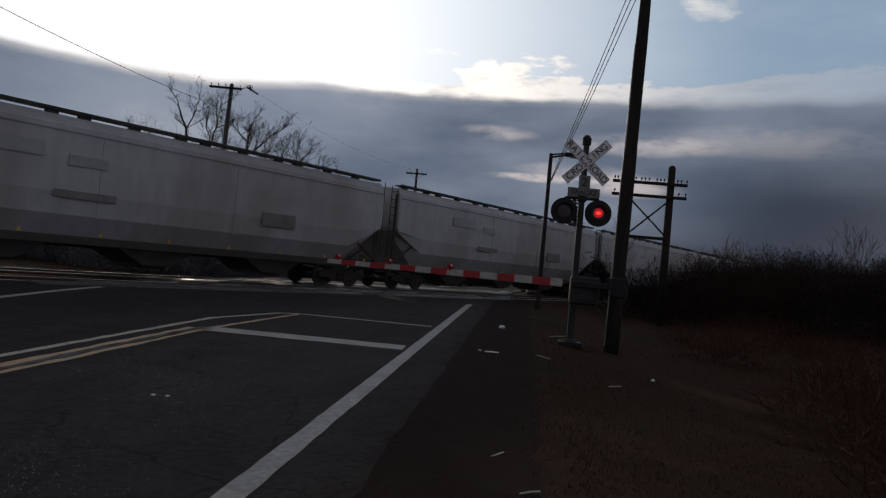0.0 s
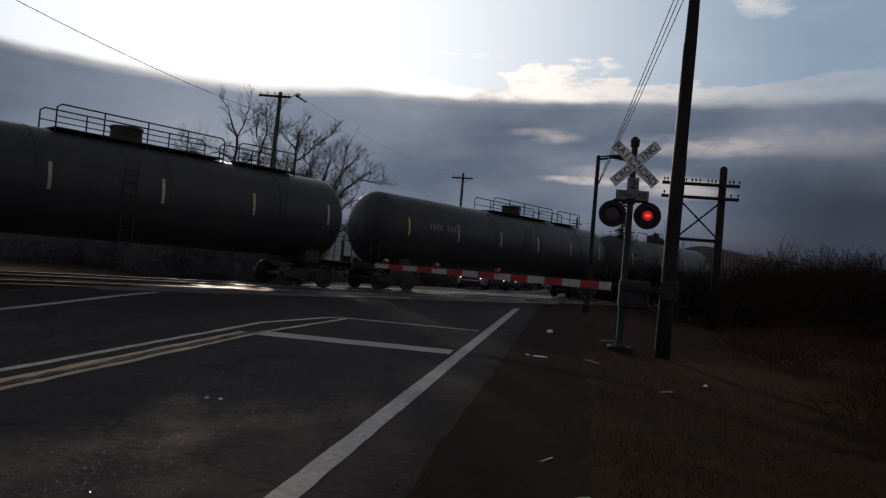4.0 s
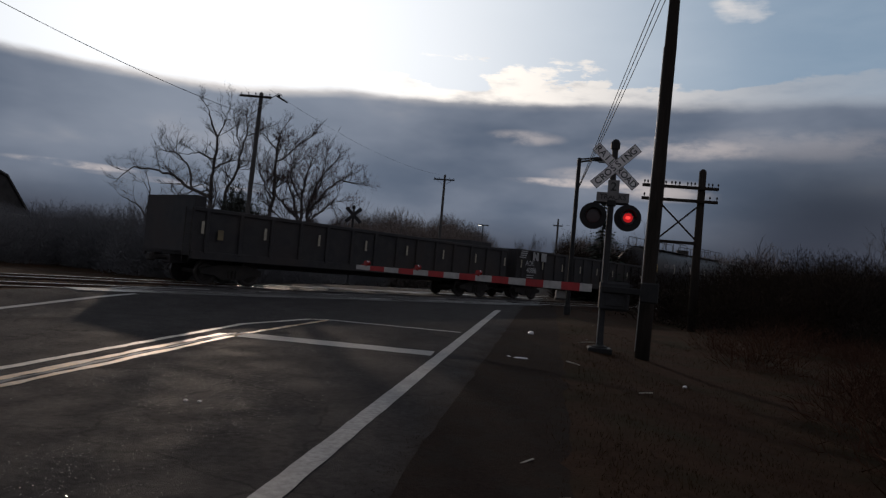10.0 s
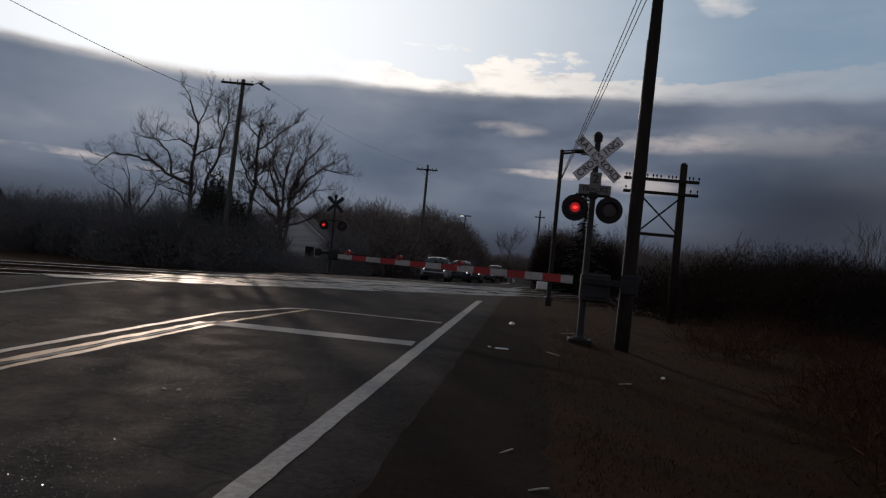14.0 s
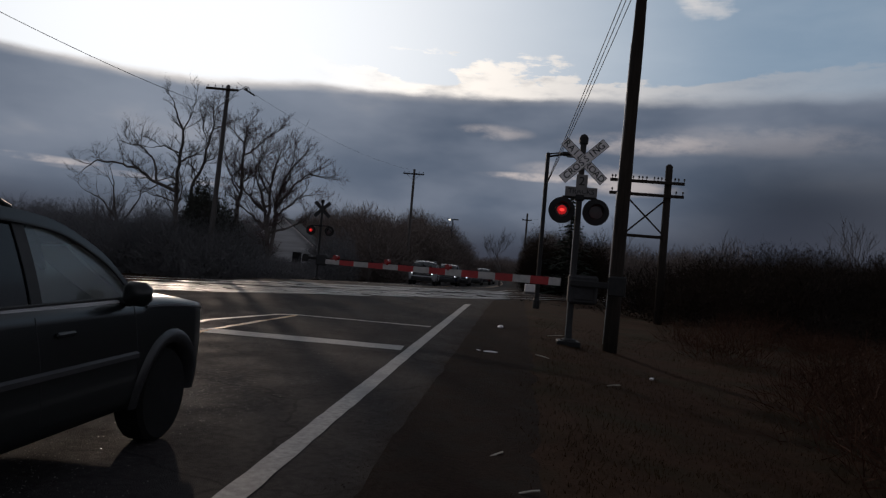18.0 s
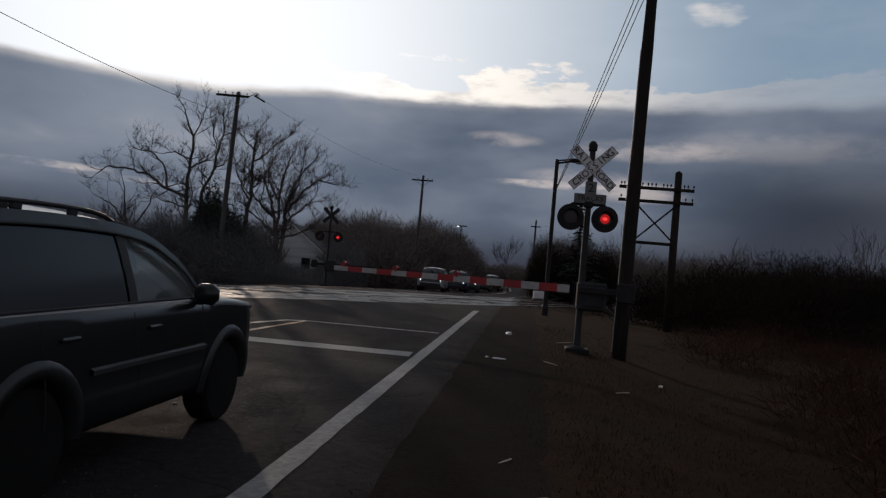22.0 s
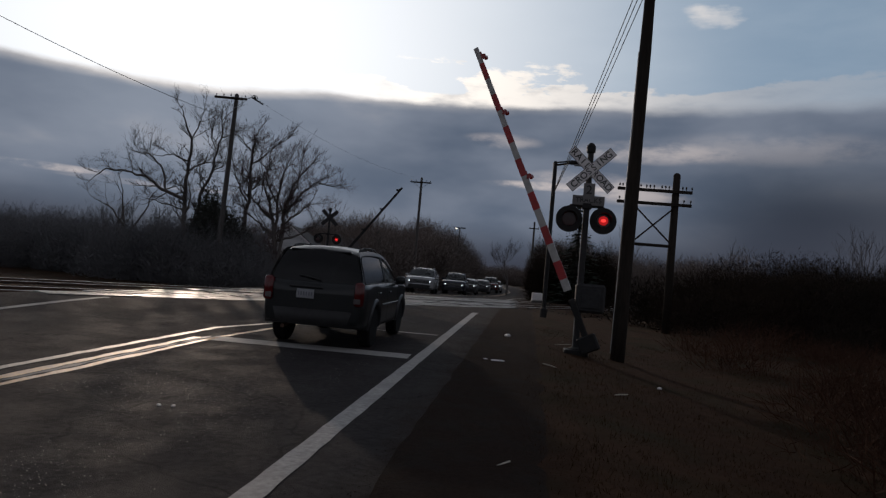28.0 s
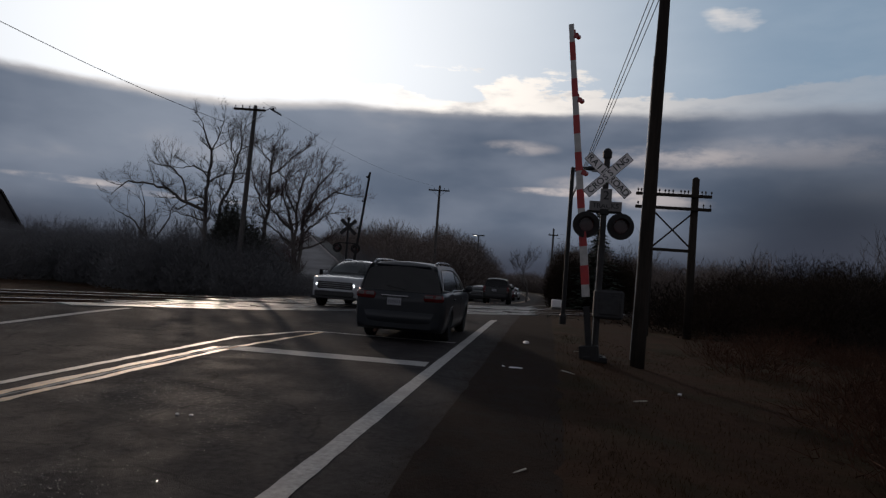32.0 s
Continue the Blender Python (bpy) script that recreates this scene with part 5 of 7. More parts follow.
# ---- vehicles ----
TYRE = material("tyre_rubber", (0.010, 0.010, 0.010), (0.015, 0.0145, 0.014), rough=0.9, spec=0.2, scale=12)
RIM = material("alloy_rim", (0.11, 0.11, 0.115), (0.08, 0.08, 0.08), rough=0.4, metal=0.8, scale=8)
PLASTIC = material("dark_trim", (0.018, 0.018, 0.019), (0.026, 0.026, 0.026), rough=0.6, scale=14)
SEAT = material("seat_fabric", (0.03, 0.03, 0.032), (0.04, 0.04, 0.04), rough=0.9)
CHROME = material("chrome_trim", (0.62, 0.62, 0.63), rough=0.15, metal=1.0)
SATIN = material("satin_bright_trim", (0.80, 0.80, 0.81), (0.72, 0.72, 0.73), rough=0.35, metal=0.15)
# door moulding's grey, which also paints the highlight on the wing crease
MOULDING_GLINT = material("grey_side_moulding", (0.085, 0.085, 0.09), rough=0.4, metal=0.2)
FLARE = material("grey_wheel_arch_cladding", (0.030, 0.031, 0.033), (0.022, 0.023, 0.024), rough=0.38, scale=10)
GLASS = glass("car_glass", (0.80, 0.86, 0.85), 0.92)
WINDSCREEN = glass("windscreen_glass", (0.30, 0.34, 0.34), 0.9)
GLASS_DARK = glass("privacy_glass", (0.004, 0.005, 0.006), 0.2)
PLATE_BAR = material("plate_characters", (0.20, 0.21, 0.24), rough=0.5)
TAIL = material("tail_lamp_red", (0.13, 0.010, 0.011), (0.09, 0.008, 0.009), rough=0.15)
HEAD = material("headlamp_glass", (0.55, 0.56, 0.58), rough=0.1, metal=0.3)
CLEAR_LAMP = material("clear_lamp_segment", (0.16, 0.15, 0.15), (0.11, 0.095, 0.095), rough=0.2, scale=12)
HEAD_LIT = material("lit_headlamp", (0.8, 0.8, 0.8), rough=0.2, emit=((0.92, 0.96, 1.0), 1.8))
PLATE = material("number_plate", (0.34, 0.35, 0.37), (0.28, 0.29, 0.31), rough=0.4, scale=20)
CAR_BLACK = material("dark_green_black_paint", (0.010, 0.013, 0.014), (0.009, 0.011, 0.012), rough=0.30, coat=0.22, spec=0.36, scale=1.5, c3=(0.024, 0.026, 0.026), stain=0.4)
VAN_GREY = material("dark_grey_paint", (0.022, 0.025, 0.030), (0.018, 0.021, 0.025), rough=0.30, coat=0.12, spec=0.30, scale=1.5, c3=(0.02, 0.021, 0.022), stain=0.4)
CAR_WHITE = material("white_paint", (0.40, 0.41, 0.42), (0.35, 0.36, 0.37), rough=0.25, coat=0.6, scale=1.5, c3=(0.36, 0.36, 0.36), stain=0.35)
CAR_SILVER = material("silver_paint", (0.10, 0.105, 0.11), rough=0.3, metal=0.5, coat=0.5, scale=1.5)
CAR_BLUE = material("dark_blue_paint", (0.020, 0.026, 0.045), rough=0.25, coat=0.6, scale=1.5)
CAR_RED = material("dark_red_paint", (0.12, 0.016, 0.018), rough=0.25, coat=0.6, scale=1.5)


def wheel(parent, x, y, r, w):
    wh = thing("wheel", pose(x, y, r), "", "")
    for k in ("label", "category"):
        if k in wh:
            del wh[k]
    wh.parent = parent
    bm = bmesh.new()
    lathe(bm, [(r * 0.62, -w / 2), (r * 0.92, -w / 2), (r, -w * 0.36), (r, w * 0.36), (r * 0.92, w / 2), (r * 0.62, w / 2)], "X", 26)
    part("tyre", bm, TYRE, wh)
    bm = bmesh.new()
    s = 1 if x > 0 else -1
    lathe(bm, [(r * 0.64, -w * 0.4), (r * 0.64, w * 0.42), (r * 0.56, w * 0.40), (r * 0.50, w * 0.22), (r * 0.16, w * 0.30), (r * 0.05, w * 0.34)] if s > 0 else [(r * 0.05, -w * 0.34), (r * 0.16, -w * 0.30), (r * 0.50, -w * 0.22), (r * 0.56, -w * 0.40), (r * 0.64, -w * 0.42), (r * 0.64, w * 0.4)], "X", 20)
    part("rim", bm, RIM, wh)
    for k in range(5):
        a = 2 * math.pi * k / 5
        bm = bmesh.new()
        box(bm, s * w * 0.33, 0.35 * r * math.cos(a), 0.35 * r * math.sin(a), 0.03, r * 0.5, r * 0.14, 0.008, Matrix.Rotation(a, 4, "X"))
        part("spoke", bm, RIM, wh)
    return wh


def curve_at(pts, y):
    """Smooth height through (y, z) knots, y falling or rising."""
    ys, zs = [p[0] for p in pts], [p[1] for p in pts]
    if ys[0] > ys[-1]:
        ys, zs = ys[::-1], zs[::-1]
    if y <= ys[0]:
        return zs[0]
    if y >= ys[-1]:
        return zs[-1]
    k = max(i for i in range(len(ys)) if ys[i] <= y)
    k = min(k, len(ys) - 2)

    def slope(i):
        if i <= 0 or i >= len(ys) - 1:
            return (zs[min(i + 1, len(ys) - 1)] - zs[max(i - 1, 0)]) / (ys[min(i + 1, len(ys) - 1)] - ys[max(i - 1, 0)])
        a = (zs[i] - zs[i - 1]) / (ys[i] - ys[i - 1])
        b = (zs[i + 1] - zs[i]) / (ys[i + 1] - ys[i])
        return 0.0 if a * b <= 0 else 2 * a * b / (a + b)
    h = ys[k + 1] - ys[k]
    t = (y - ys[k]) / h
    m0, m1 = slope(k) * h, slope(k + 1) * h
    return (2 * t ** 3 - 3 * t * t + 1) * zs[k] + (t ** 3 - 2 * t * t + t) * m0 + (-2 * t ** 3 + 3 * t * t) * zs[k + 1] + (t ** 3 - t * t) * m1


def grid_faces(bm, rows, flip=False):
    for a, b in zip(rows, rows[1:]):
        for i in range(len(a) - 1):
            q = (a[i], a[i + 1], b[i + 1], b[i])
            if len({v.co.to_tuple(5) for v in q}) >= 3:
                bm.faces.new(q[::-1] if flip else q)


def car(name, label, paint, d, lit=False, rails=True, privacy=True, group="cars"):
    """A road vehicle. Origin on the ground under the front axle, +y forward. d: its main measures in metres."""
    c = thing(name, Matrix.Identity(4), label, "car", group)
    W, wb, fo, ro = d["w"] / 2, d["wb"], d["fo"], d["ro"]
    belt, hood, cowl, roof = d["belt"], d["hood"], d["cowl"], d["roof"]
    r, low = d["r"], d["low"]
    back = -wb - ro
    ra = r + 0.075
    y0, y1 = d["roof0"], d["roof1"]
    rear = back + d.get("rake", 0.08)

    def plan(y):
        """Half width in plan: rounded at both ends."""
        w = W
        f = (y - (fo - 0.42)) / 0.42
        if f > 0:
            w -= 0.20 * (1 - math.sqrt(max(0.0, 1 - f * f * 0.96)))  + 0.05 * f
        b = (back + 0.30 - y) / 0.30
        if b > 0:
            w -= 0.13 * (1 - math.sqrt(max(0.0, 1 - b * b * 0.96)))
        return w

    def hw(y, z):
        t = (z - 0.72) / 0.5
        return plan(y) - 0.055 * t * t * (1.3 if t < 0 else 0.8)

    nose = [(fo - 0.02, 0.68), (fo - 0.08, 0.80), (fo - 0.11, hood - 0.12), (fo - 0.19, hood - 0.045), (fo - 0.46, hood - 0.010)] if d.get("flare") else [(fo, 0.66), (fo - 0.03, hood - 0.20), (fo - 0.14, hood - 0.09), (fo - 0.40, hood - 0.03)]
    deck = nose + [ (cowl + 0.15, hood + 0.03), (cowl - 0.1, belt - 0.01), (cowl - 0.6, belt), (back + 0.3, belt + 0.015), (back + 0.05, belt + 0.01), (back, belt - 0.04)]

    def bottom(y):
        z = low + 0.10 * smooth01((y - fo + 0.25) / 0.25) + 0.08 * smooth01((back + 0.25 - y) / 0.25)
        for cy in (0, -wb):
            q = ra * ra - (y - cy) ** 2
            if q > 0:
                z = max(z, r + math.sqrt(q))
        return z

    ys = []
    y = fo
    while y > back:
        ys.append(y)
        near_arch = min(abs(abs(y - cy) - ra) for cy in (0, -wb))
        y -= 0.025 if near_arch < 0.12 or y > fo - 0.2 or y < back + 0.12 else 0.06
    ys.append(back)
    nz = 9
    bm = bmesh.new()
    sides = {}
    for sgn in (-1, 1):
        rows = []
        for y in ys:
            zb, zt = bottom(y), curve_at(deck, y)
            zb = min(zb, zt - 0.02)
            rows.append([bm.verts.new((sgn * hw(y, zb + (zt - zb) * k / nz), y, zb + (zt - zb) * k / nz)) for k in range(nz + 1)])
        grid_faces(bm, rows, sgn < 0)
        sides[sgn] = rows
    # bonnet and deck under the glass, nose and tail caps, underside
    n = 10
    tops = []
    for a, b, y in zip(sides[-1], sides[1], ys):
        row = [a[-1]]
        for k in range(1, n):
            u = 2 * k / n - 1
            bow = 0.07 * (1 - u * u) * smooth01((y - fo + 0.5) / 0.5)
            zt = a[-1].co.z + (0.045 * (1 - u * u) + 0.012 * (1 - abs(u) ** 6)) * (1 if y > cowl else 0)
            row.append(bm.verts.new((b[-1].co.x * u, y + bow, zt)))
        row.append(b[-1])
        tops.append(row)
    grid_faces(bm, tops)
    for idx, s in ((0, 1), (-1, -1)):
        rows = []
        for k in range(nz + 1):
            a, b = sides[-1][idx][k], sides[1][idx][k]
            if k == nz:
                rows.append(tops[idx])
                continue
            row = [a]
            for j in range(1, n):
                u = 2 * j / n - 1
                row.append(bm.verts.new((b.co.x * u, a.co.y + s * 0.07 * (1 - u * u), a.co.z)))
            rows.append(row + [b])
        grid_faces(bm, rows, s < 0)
    for a, b, a2, b2 in zip(sides[-1], sides[1], sides[-1][1:], sides[1][1:]):
        bm.faces.new((a[0], b[0], b2[0], a2[0]))
    bmesh.ops.recalc_face_normals(bm, faces=bm.faces[:])
    part("body", bm, paint, c, smooth=True)

    # glasshouse: the roof line from the cowl over the roof to the tail
    line = [(cowl + 0.06, belt - 0.03), ((cowl + 0.06) * 0.5 + y0 * 0.5 + 0.02, belt + (roof - belt) * 0.60), (y0, roof - 0.055), (y0 - 0.45, roof - 0.012), ((y0 + y1) / 2, roof), (y1 + 0.2, roof - 0.02), (y1, roof - 0.06), ((y1 * 0.45 + rear * 0.55), belt + (roof - belt) * 0.52), (rear, belt - 0.01)]
    tum = d.get("tum", 0.36)

    def gw(z):
        t = max(0.0, z - belt)
        return W - 0.075 - tum * t * 0.62 - tum * t * t * 0.55

    def side_strip(u0, u1, lo, hi, sgn, th, off, m=6, slant=0.12):
        """Part of the glasshouse side between two stations and between the fractions lo and hi (or margins) of its height."""
        b2 = bmesh.new()
        k = max(2, int(abs(u1 - u0) / 0.05))
        for face, o in ((1, off), (0, off - th)):
            rows = []
            for i in range(k + 1):
                u = u0 + (u1 - u0) * i / k
                zt = curve_at(line, u)
                a, b = lo(u, zt), hi(u, zt)
                b = max(b, a)
                rows.append([b2.verts.new((sgn * (gw(a + (b - a) * j / m) + o), u - slant * ((a + (b - a) * j / m) - belt) * d.get("lean", 0.6), a + (b - a) * j / m)) for j in range(m + 1)])
            grid_faces(b2, rows, (sgn < 0) == bool(face))
        bmesh.ops.recalc_face_normals(b2, faces=b2.faces[:])
        return b2

    fr = d.get("frame", 0.075)
    wedge = d.get("wedge", 0.0)
    dslope = d.get("dslope", 40.0)

    def rise(u):
        """Lower edge of the side panes; with a wedge it climbs to the tail and steps down behind the doors."""
        f = max(0.0, min(1.0, (cowl - u) / (cowl - rear)))
        up = wedge * 0.6 * f
        drop = wedge * (-0.25 + 2.6 * (f - 0.6))
        return belt + 0.025 + up + (drop - up) * smooth01((f - 0.56) / 0.06)
    sill = lambda u, zt: min(rise(u), zt)
    head = lambda u, zt: max(rise(u), min(zt - fr, rise(u) + (u - rear - d["dp"]) * dslope))
    base = lambda u, zt: min(belt - 0.03, zt)
    full = lambda u, zt: zt
    front_u, rear_u = cowl + 0.04, rear + 0.01
    posts = [cowl - 0.18 + (rear + d["dp"] - cowl + 0.18) * k for k in d["posts"]]
    for sgn in (-1, 1):
        part("side_frame", side_strip(front_u, rear_u, head, full, sgn, 0.04, 0.0, 3), paint, c, smooth=True)
        part("window_sill", side_strip(front_u, rear_u, base, sill, sgn, 0.04, 0.0, 2), paint, c)
        edges = [cowl - 0.10] + posts + [rear + d["dp"]]
        part("rear_pillar", side_strip(rear + d["dp"], rear_u, sill, head, sgn, 0.04, 0.0), paint, c, smooth=True)
        for p in posts:
            part("door_pillar", side_strip(p + 0.05, p - 0.05, sill, head, sgn, 0.03, -0.004 if p == posts[0] else -0.024), PLASTIC, c)
        for k, (a, b) in enumerate(zip(edges, edges[1:])):
            a2, b2 = a - (0.05 if k == 1 else 0), b + (0.05 if k == 0 else 0)
            part("side_window", side_strip(a2, b2, sill, head, sgn, 0.006, -0.014), GLASS if k == 0 or not privacy else GLASS_DARK, c, smooth=True)
        # bright or dark strip round the panes
        bm = bmesh.new()
        path_lo, path_hi = [], []
        k = 60
        for i in range(k + 1):
            u = cowl - 0.12 + (rear + d["dp"] - cowl + 0.12) * i / k
            zt = curve_at(line, u)
            for dst, z in ((path_lo, sill(u, zt) + 0.006), (path_hi, head(u, zt) - 0.004)):
                dst.append((sgn * (gw(z) + 0.006), u - 0.12 * (z - belt) * d.get("lean", 0.6), z))
        loop = path_lo + path_hi[::-1]
        pipe(bm, loop + [loop[0]], 0.010, 5)
        part("window_trim", bm, SATIN if d.get("chrome") else PLASTIC, c)
        if d.get("flare"):
            bm = bmesh.new()
            ledge = path_lo[2:-4]
            grid_faces(bm, [[bm.verts.new((v[0] + sgn * o, v[1], v[2] + e)) for o, e in ((0.0, -0.010), (0.030, -0.016), (0.031, -0.030), (0.0, -0.032))] for v in ledge], sgn < 0)
            bmesh.ops.recalc_face_normals(bm, faces=bm.faces[:])
            part("belt_strip", bm, SATIN, c, "thin bright strip under the windows")
        bm = bmesh.new()
        box(bm, sgn * (W + 0.075), cowl - 0.30, belt + 0.075, 0.20, 0.13, 0.17, 0.045)
        box(bm, sgn * (W - 0.03), cowl - 0.27, belt + 0.01, 0.14, 0.08, 0.06, 0.02)
        part("wing_mirror", bm, paint, c, smooth=True)
        for p in posts[:2]:
            bm = bmesh.new()
            box(bm, sgn * (hw(p, belt - 0.15) + 0.012), p + 0.17, belt - 0.15, 0.03, 0.19, 0.034, 0.012)
            part("door_handle", bm, paint, c)
        if d.get("flare"):
            bm = bmesh.new()
            ya, yb = -r - 0.16, -wb + r + 0.16
            rows = []
            for i in range(9):
                yy = ya + (yb - ya) * i / 8
                rows.append([bm.verts.new((sgn * (hw(yy, z) + o), yy, z)) for z, o in ((0.725, 0.0), (0.73, 0.022), (0.762, 0.026), (0.775, 0.0))])
            grid_faces(bm, rows, sgn > 0)
            part("door_moulding", bm, MOULDING_GLINT, c)
            # lighter strip laid on the wing crease as its painted sky reflection
            bm = bmesh.new()
            crease = []
            for i in range(15):
                yy = cowl + 0.02 + (fo - 0.22 - cowl) * i / 14
                zz = curve_at(deck, yy) - 0.035
                crease.append([bm.verts.new((sgn * (hw(yy, zz + e) + o), yy, zz + e)) for e, o in ((0.012, -0.004), (0.010, 0.012), (-0.004, 0.014), (-0.012, -0.002))])
            grid_faces(bm, crease, sgn > 0)
            bmesh.ops.recalc_face_normals(bm, faces=bm.faces[:])
            part("fender_crease", bm, MOULDING_GLINT, c, "thin grey strip painting the sky's highlight on the wing crease")
        for p in [cowl - 0.05] + posts[:2]:
            bm = bmesh.new()
            zz = [low + 0.09 + (belt - low - 0.12) * k / 6 for k in range(7)]
            rows = [[bm.verts.new((sgn * (hw(p, z) + o), p + 0.02 - 0.02 * k + e, z)) for e, o in ((-0.006, -0.002), (-0.003, 0.002), (0.003, 0.002), (0.006, -0.002))] for k, z in enumerate(zz)]
            grid_faces(bm, rows, sgn > 0)
            part("door_gap", bm, PLASTIC, c)
        for cy in (0, -wb):
            bm = bmesh.new()
            rows = []
            for i in range(17):
                a = math.pi * (-0.02 + 1.04 * i / 16)
                row = []
                for rr, o in ((ra - 0.02, -0.10), (ra - 0.02, 0.018), (ra + 0.045, 0.036), (ra + 0.085, 0.004)) if d.get("flare") else ((ra - 0.02, -0.10), (ra - 0.02, 0.012), (ra + 0.05, 0.006), (ra + 0.06, -0.01)):
                    yy, zz = cy + rr * math.cos(a), max(low - 0.02, r + rr * math.sin(a))
                    row.append(bm.verts.new((sgn * (hw(yy, zz) + o), yy, zz)))
                rows.append(row)
            grid_faces(bm, rows)
            bmesh.ops.recalc_face_normals(bm, faces=bm.faces[:])
            part("wheel_arch", bm, FLARE if d.get("flare") else paint, c, smooth=True)
            wheel(c, sgn * (W - 0.135), cy, r, 0.235)
        bm = bmesh.new()
        box(bm, sgn * (plan(fo - 0.12) - 0.20), fo - 0.055, 0.80, 0.36, 0.16, 0.15, 0.04, Matrix.Rotation(-sgn * 0.38, 4, "Z"))
        part("headlamp", bm, HEAD, c, smooth=True)
        if lit:
            bm = bmesh.new()
            lathe(bm, [(0.055, fo + 0.005), (0.06, fo + 0.03), (0.02, fo + 0.04)], "Y", 12, (sgn * (plan(fo - 0.12) - 0.22), 0, 0.81))
            part("lamp_core", bm, HEAD_LIT, c, "lit headlamp")
        tw, th, tz = d["tail"]
        bm = bmesh.new()
        box(bm, sgn * (plan(back + 0.03) - tw / 2 + 0.035), back + 0.015, tz, tw, 0.14, th, 0.04, Matrix.Rotation(sgn * 0.16, 4, "Z"))
        part("tail_lamp", bm, TAIL, c, "red tail lamp", smooth=True)
        bm = bmesh.new()
        if d.get("flare"):
            box(bm, sgn * (plan(back + 0.03) - tw / 2 + 0.02), back - 0.052, tz - th * 0.28, tw * 0.7, 0.02, th * 0.22, 0.008, Matrix.Rotation(sgn * 0.16, 4, "Z"))
        else:
            for q, ww in ((-0.22, 0.42), (0.26, 0.30)):
                box(bm, sgn * (plan(back + 0.03) - tw / 2 + 0.03 + tw * q), back - 0.050 + 0.16 * tw * q, tz + th * 0.20, tw * ww, 0.03, th * 0.46, 0.012, Matrix.Rotation(sgn * 0.16, 4, "Z"))
        part("reversing_lamp", bm, CLEAR_LAMP, c, "pale lamp segment")
        if rails:
            bm = bmesh.new()
            x = sgn * (gw(roof - 0.03) - 0.05)
            ya, yb = y0 - 0.28, y1 + d.get("rail_end", 0.22)
            zz = lambda y: curve_at(line, y)
            up = 0.05 if d.get("flare") else 0.065
            pts = [(x, ya, zz(ya) + 0.004), (x, ya - 0.10, zz(ya - 0.10) + up * 0.6), (x, ya - 0.26, zz(ya - 0.26) + up * 0.95)]
            pts += [(x, ya + (yb - ya) * q, zz(ya + (yb - ya) * q) + up) for q in (0.25, 0.4, 0.55, 0.7, 0.82)]
            pts += [(x, yb + 0.20, zz(yb + 0.20) + up * 0.9), (x, yb + 0.06, zz(yb + 0.06) + up * 0.5), (x, yb, zz(yb) + 0.004)]
            pipe(bm, pts, 0.017, 8)
            rail = part("roof_rail", bm, CHROME if d.get("chrome") else PLASTIC, c, smooth=True)
            for yy, ln in ((yb + 0.24, 0.34), (ya + (yb - ya) * 0.32, 0.10), (ya + (yb - ya) * 0.68, 0.10)):
                bm = bmesh.new()
                box(bm, x, yy, zz(yy) + up * 0.4, 0.034, ln, up, 0.012)
                part("rail_foot", bm, PLASTIC, rail)

    # windscreen, roof, rear window: lofted across the car along the roof line
    def top_strip(ua, ub, k, inset, drop, bow):
        b2 = bmesh.new()
        rows = []
        for i in range(k + 1):
            u = ua + (ub - ua) * i / k
            z = curve_at(line, u)
            row = []
            for j in range(-8, 9):
                q = j / 8
                row.append(b2.verts.new(((gw(z) - inset) * q, u - 0.12 * (z - belt) * d.get("lean", 0.6) + bow * (1 - q * q), z - drop + 0.055 * (1 - q * q) * smooth01((z - belt) / (roof - belt)) - 0.03 * abs(q) ** 8)))
            rows.append(row)
        grid_faces(b2, rows)
        bmesh.ops.recalc_face_normals(b2, faces=b2.faces[:])
        return b2

    bm = top_strip(y0 + 0.05, y1 - 0.03, 16, 0.0, 0.0, 0.0)
    part("roof", bm, paint, c, smooth=True)
    part("windscreen", top_strip(cowl + 0.06, y0 + 0.05, 8, 0.03, 0.004, 0.10), WINDSCREEN if lit else GLASS, c, smooth=True)
    part("rear_window", top_strip(y1 - 0.03, rear, 8, 0.02, 0.004, -0.05), GLASS_DARK if privacy else GLASS, c, smooth=True)
    bm = bmesh.new()
    box(bm, 0, y1 - 0.05, roof - 0.055, 2 * gw(roof) - 0.2, 0.16, 0.03, 0.012)
    part("roof_spoiler", bm, paint, c)
    # bumpers, grille, plate
    for sgn, nm in ((1, "front_bumper"), (-1, "rear_bumper")):
        bm = bmesh.new()
        rows = []
        e = fo if sgn > 0 else back
        for i in range(17):
            q = -1 + i / 8
            w = plan(e - sgn * 0.02) + 0.01
            yy = e + sgn * (0.085 * (1 - q * q) + 0.03) - sgn * 0.12 * abs(q) ** 6
            rows.append([bm.verts.new((w * q, yy - sgn * o, z)) for z, o in ((0.68, 0.07), (0.665, 0.0), (0.46, 0.022), (0.40, 0.06))])
        grid_faces(bm, rows)
        bmesh.ops.recalc_face_normals(bm, faces=bm.faces[:])
        part(nm, bm, PLASTIC if d.get("flare") else paint, c, smooth=True)
    bm = bmesh.new()
    gw2, gh = (0.66, 0.26) if lit else (0.46, 0.20)
    box(bm, 0, fo + 0.055, 0.80, d["w"] * gw2, 0.07, gh, 0.03)
    gr = part("grille", bm, PLASTIC, c)
    for k in range(3 if lit else 4):
        bm = bmesh.new()
        box(bm, 0, fo + 0.094, 0.73 + k * (0.07 if lit else 0.047), d["w"] * (gw2 - 0.06), 0.012, 0.014)
        part("grille_bar", bm, GALV if lit else PLASTIC, gr)
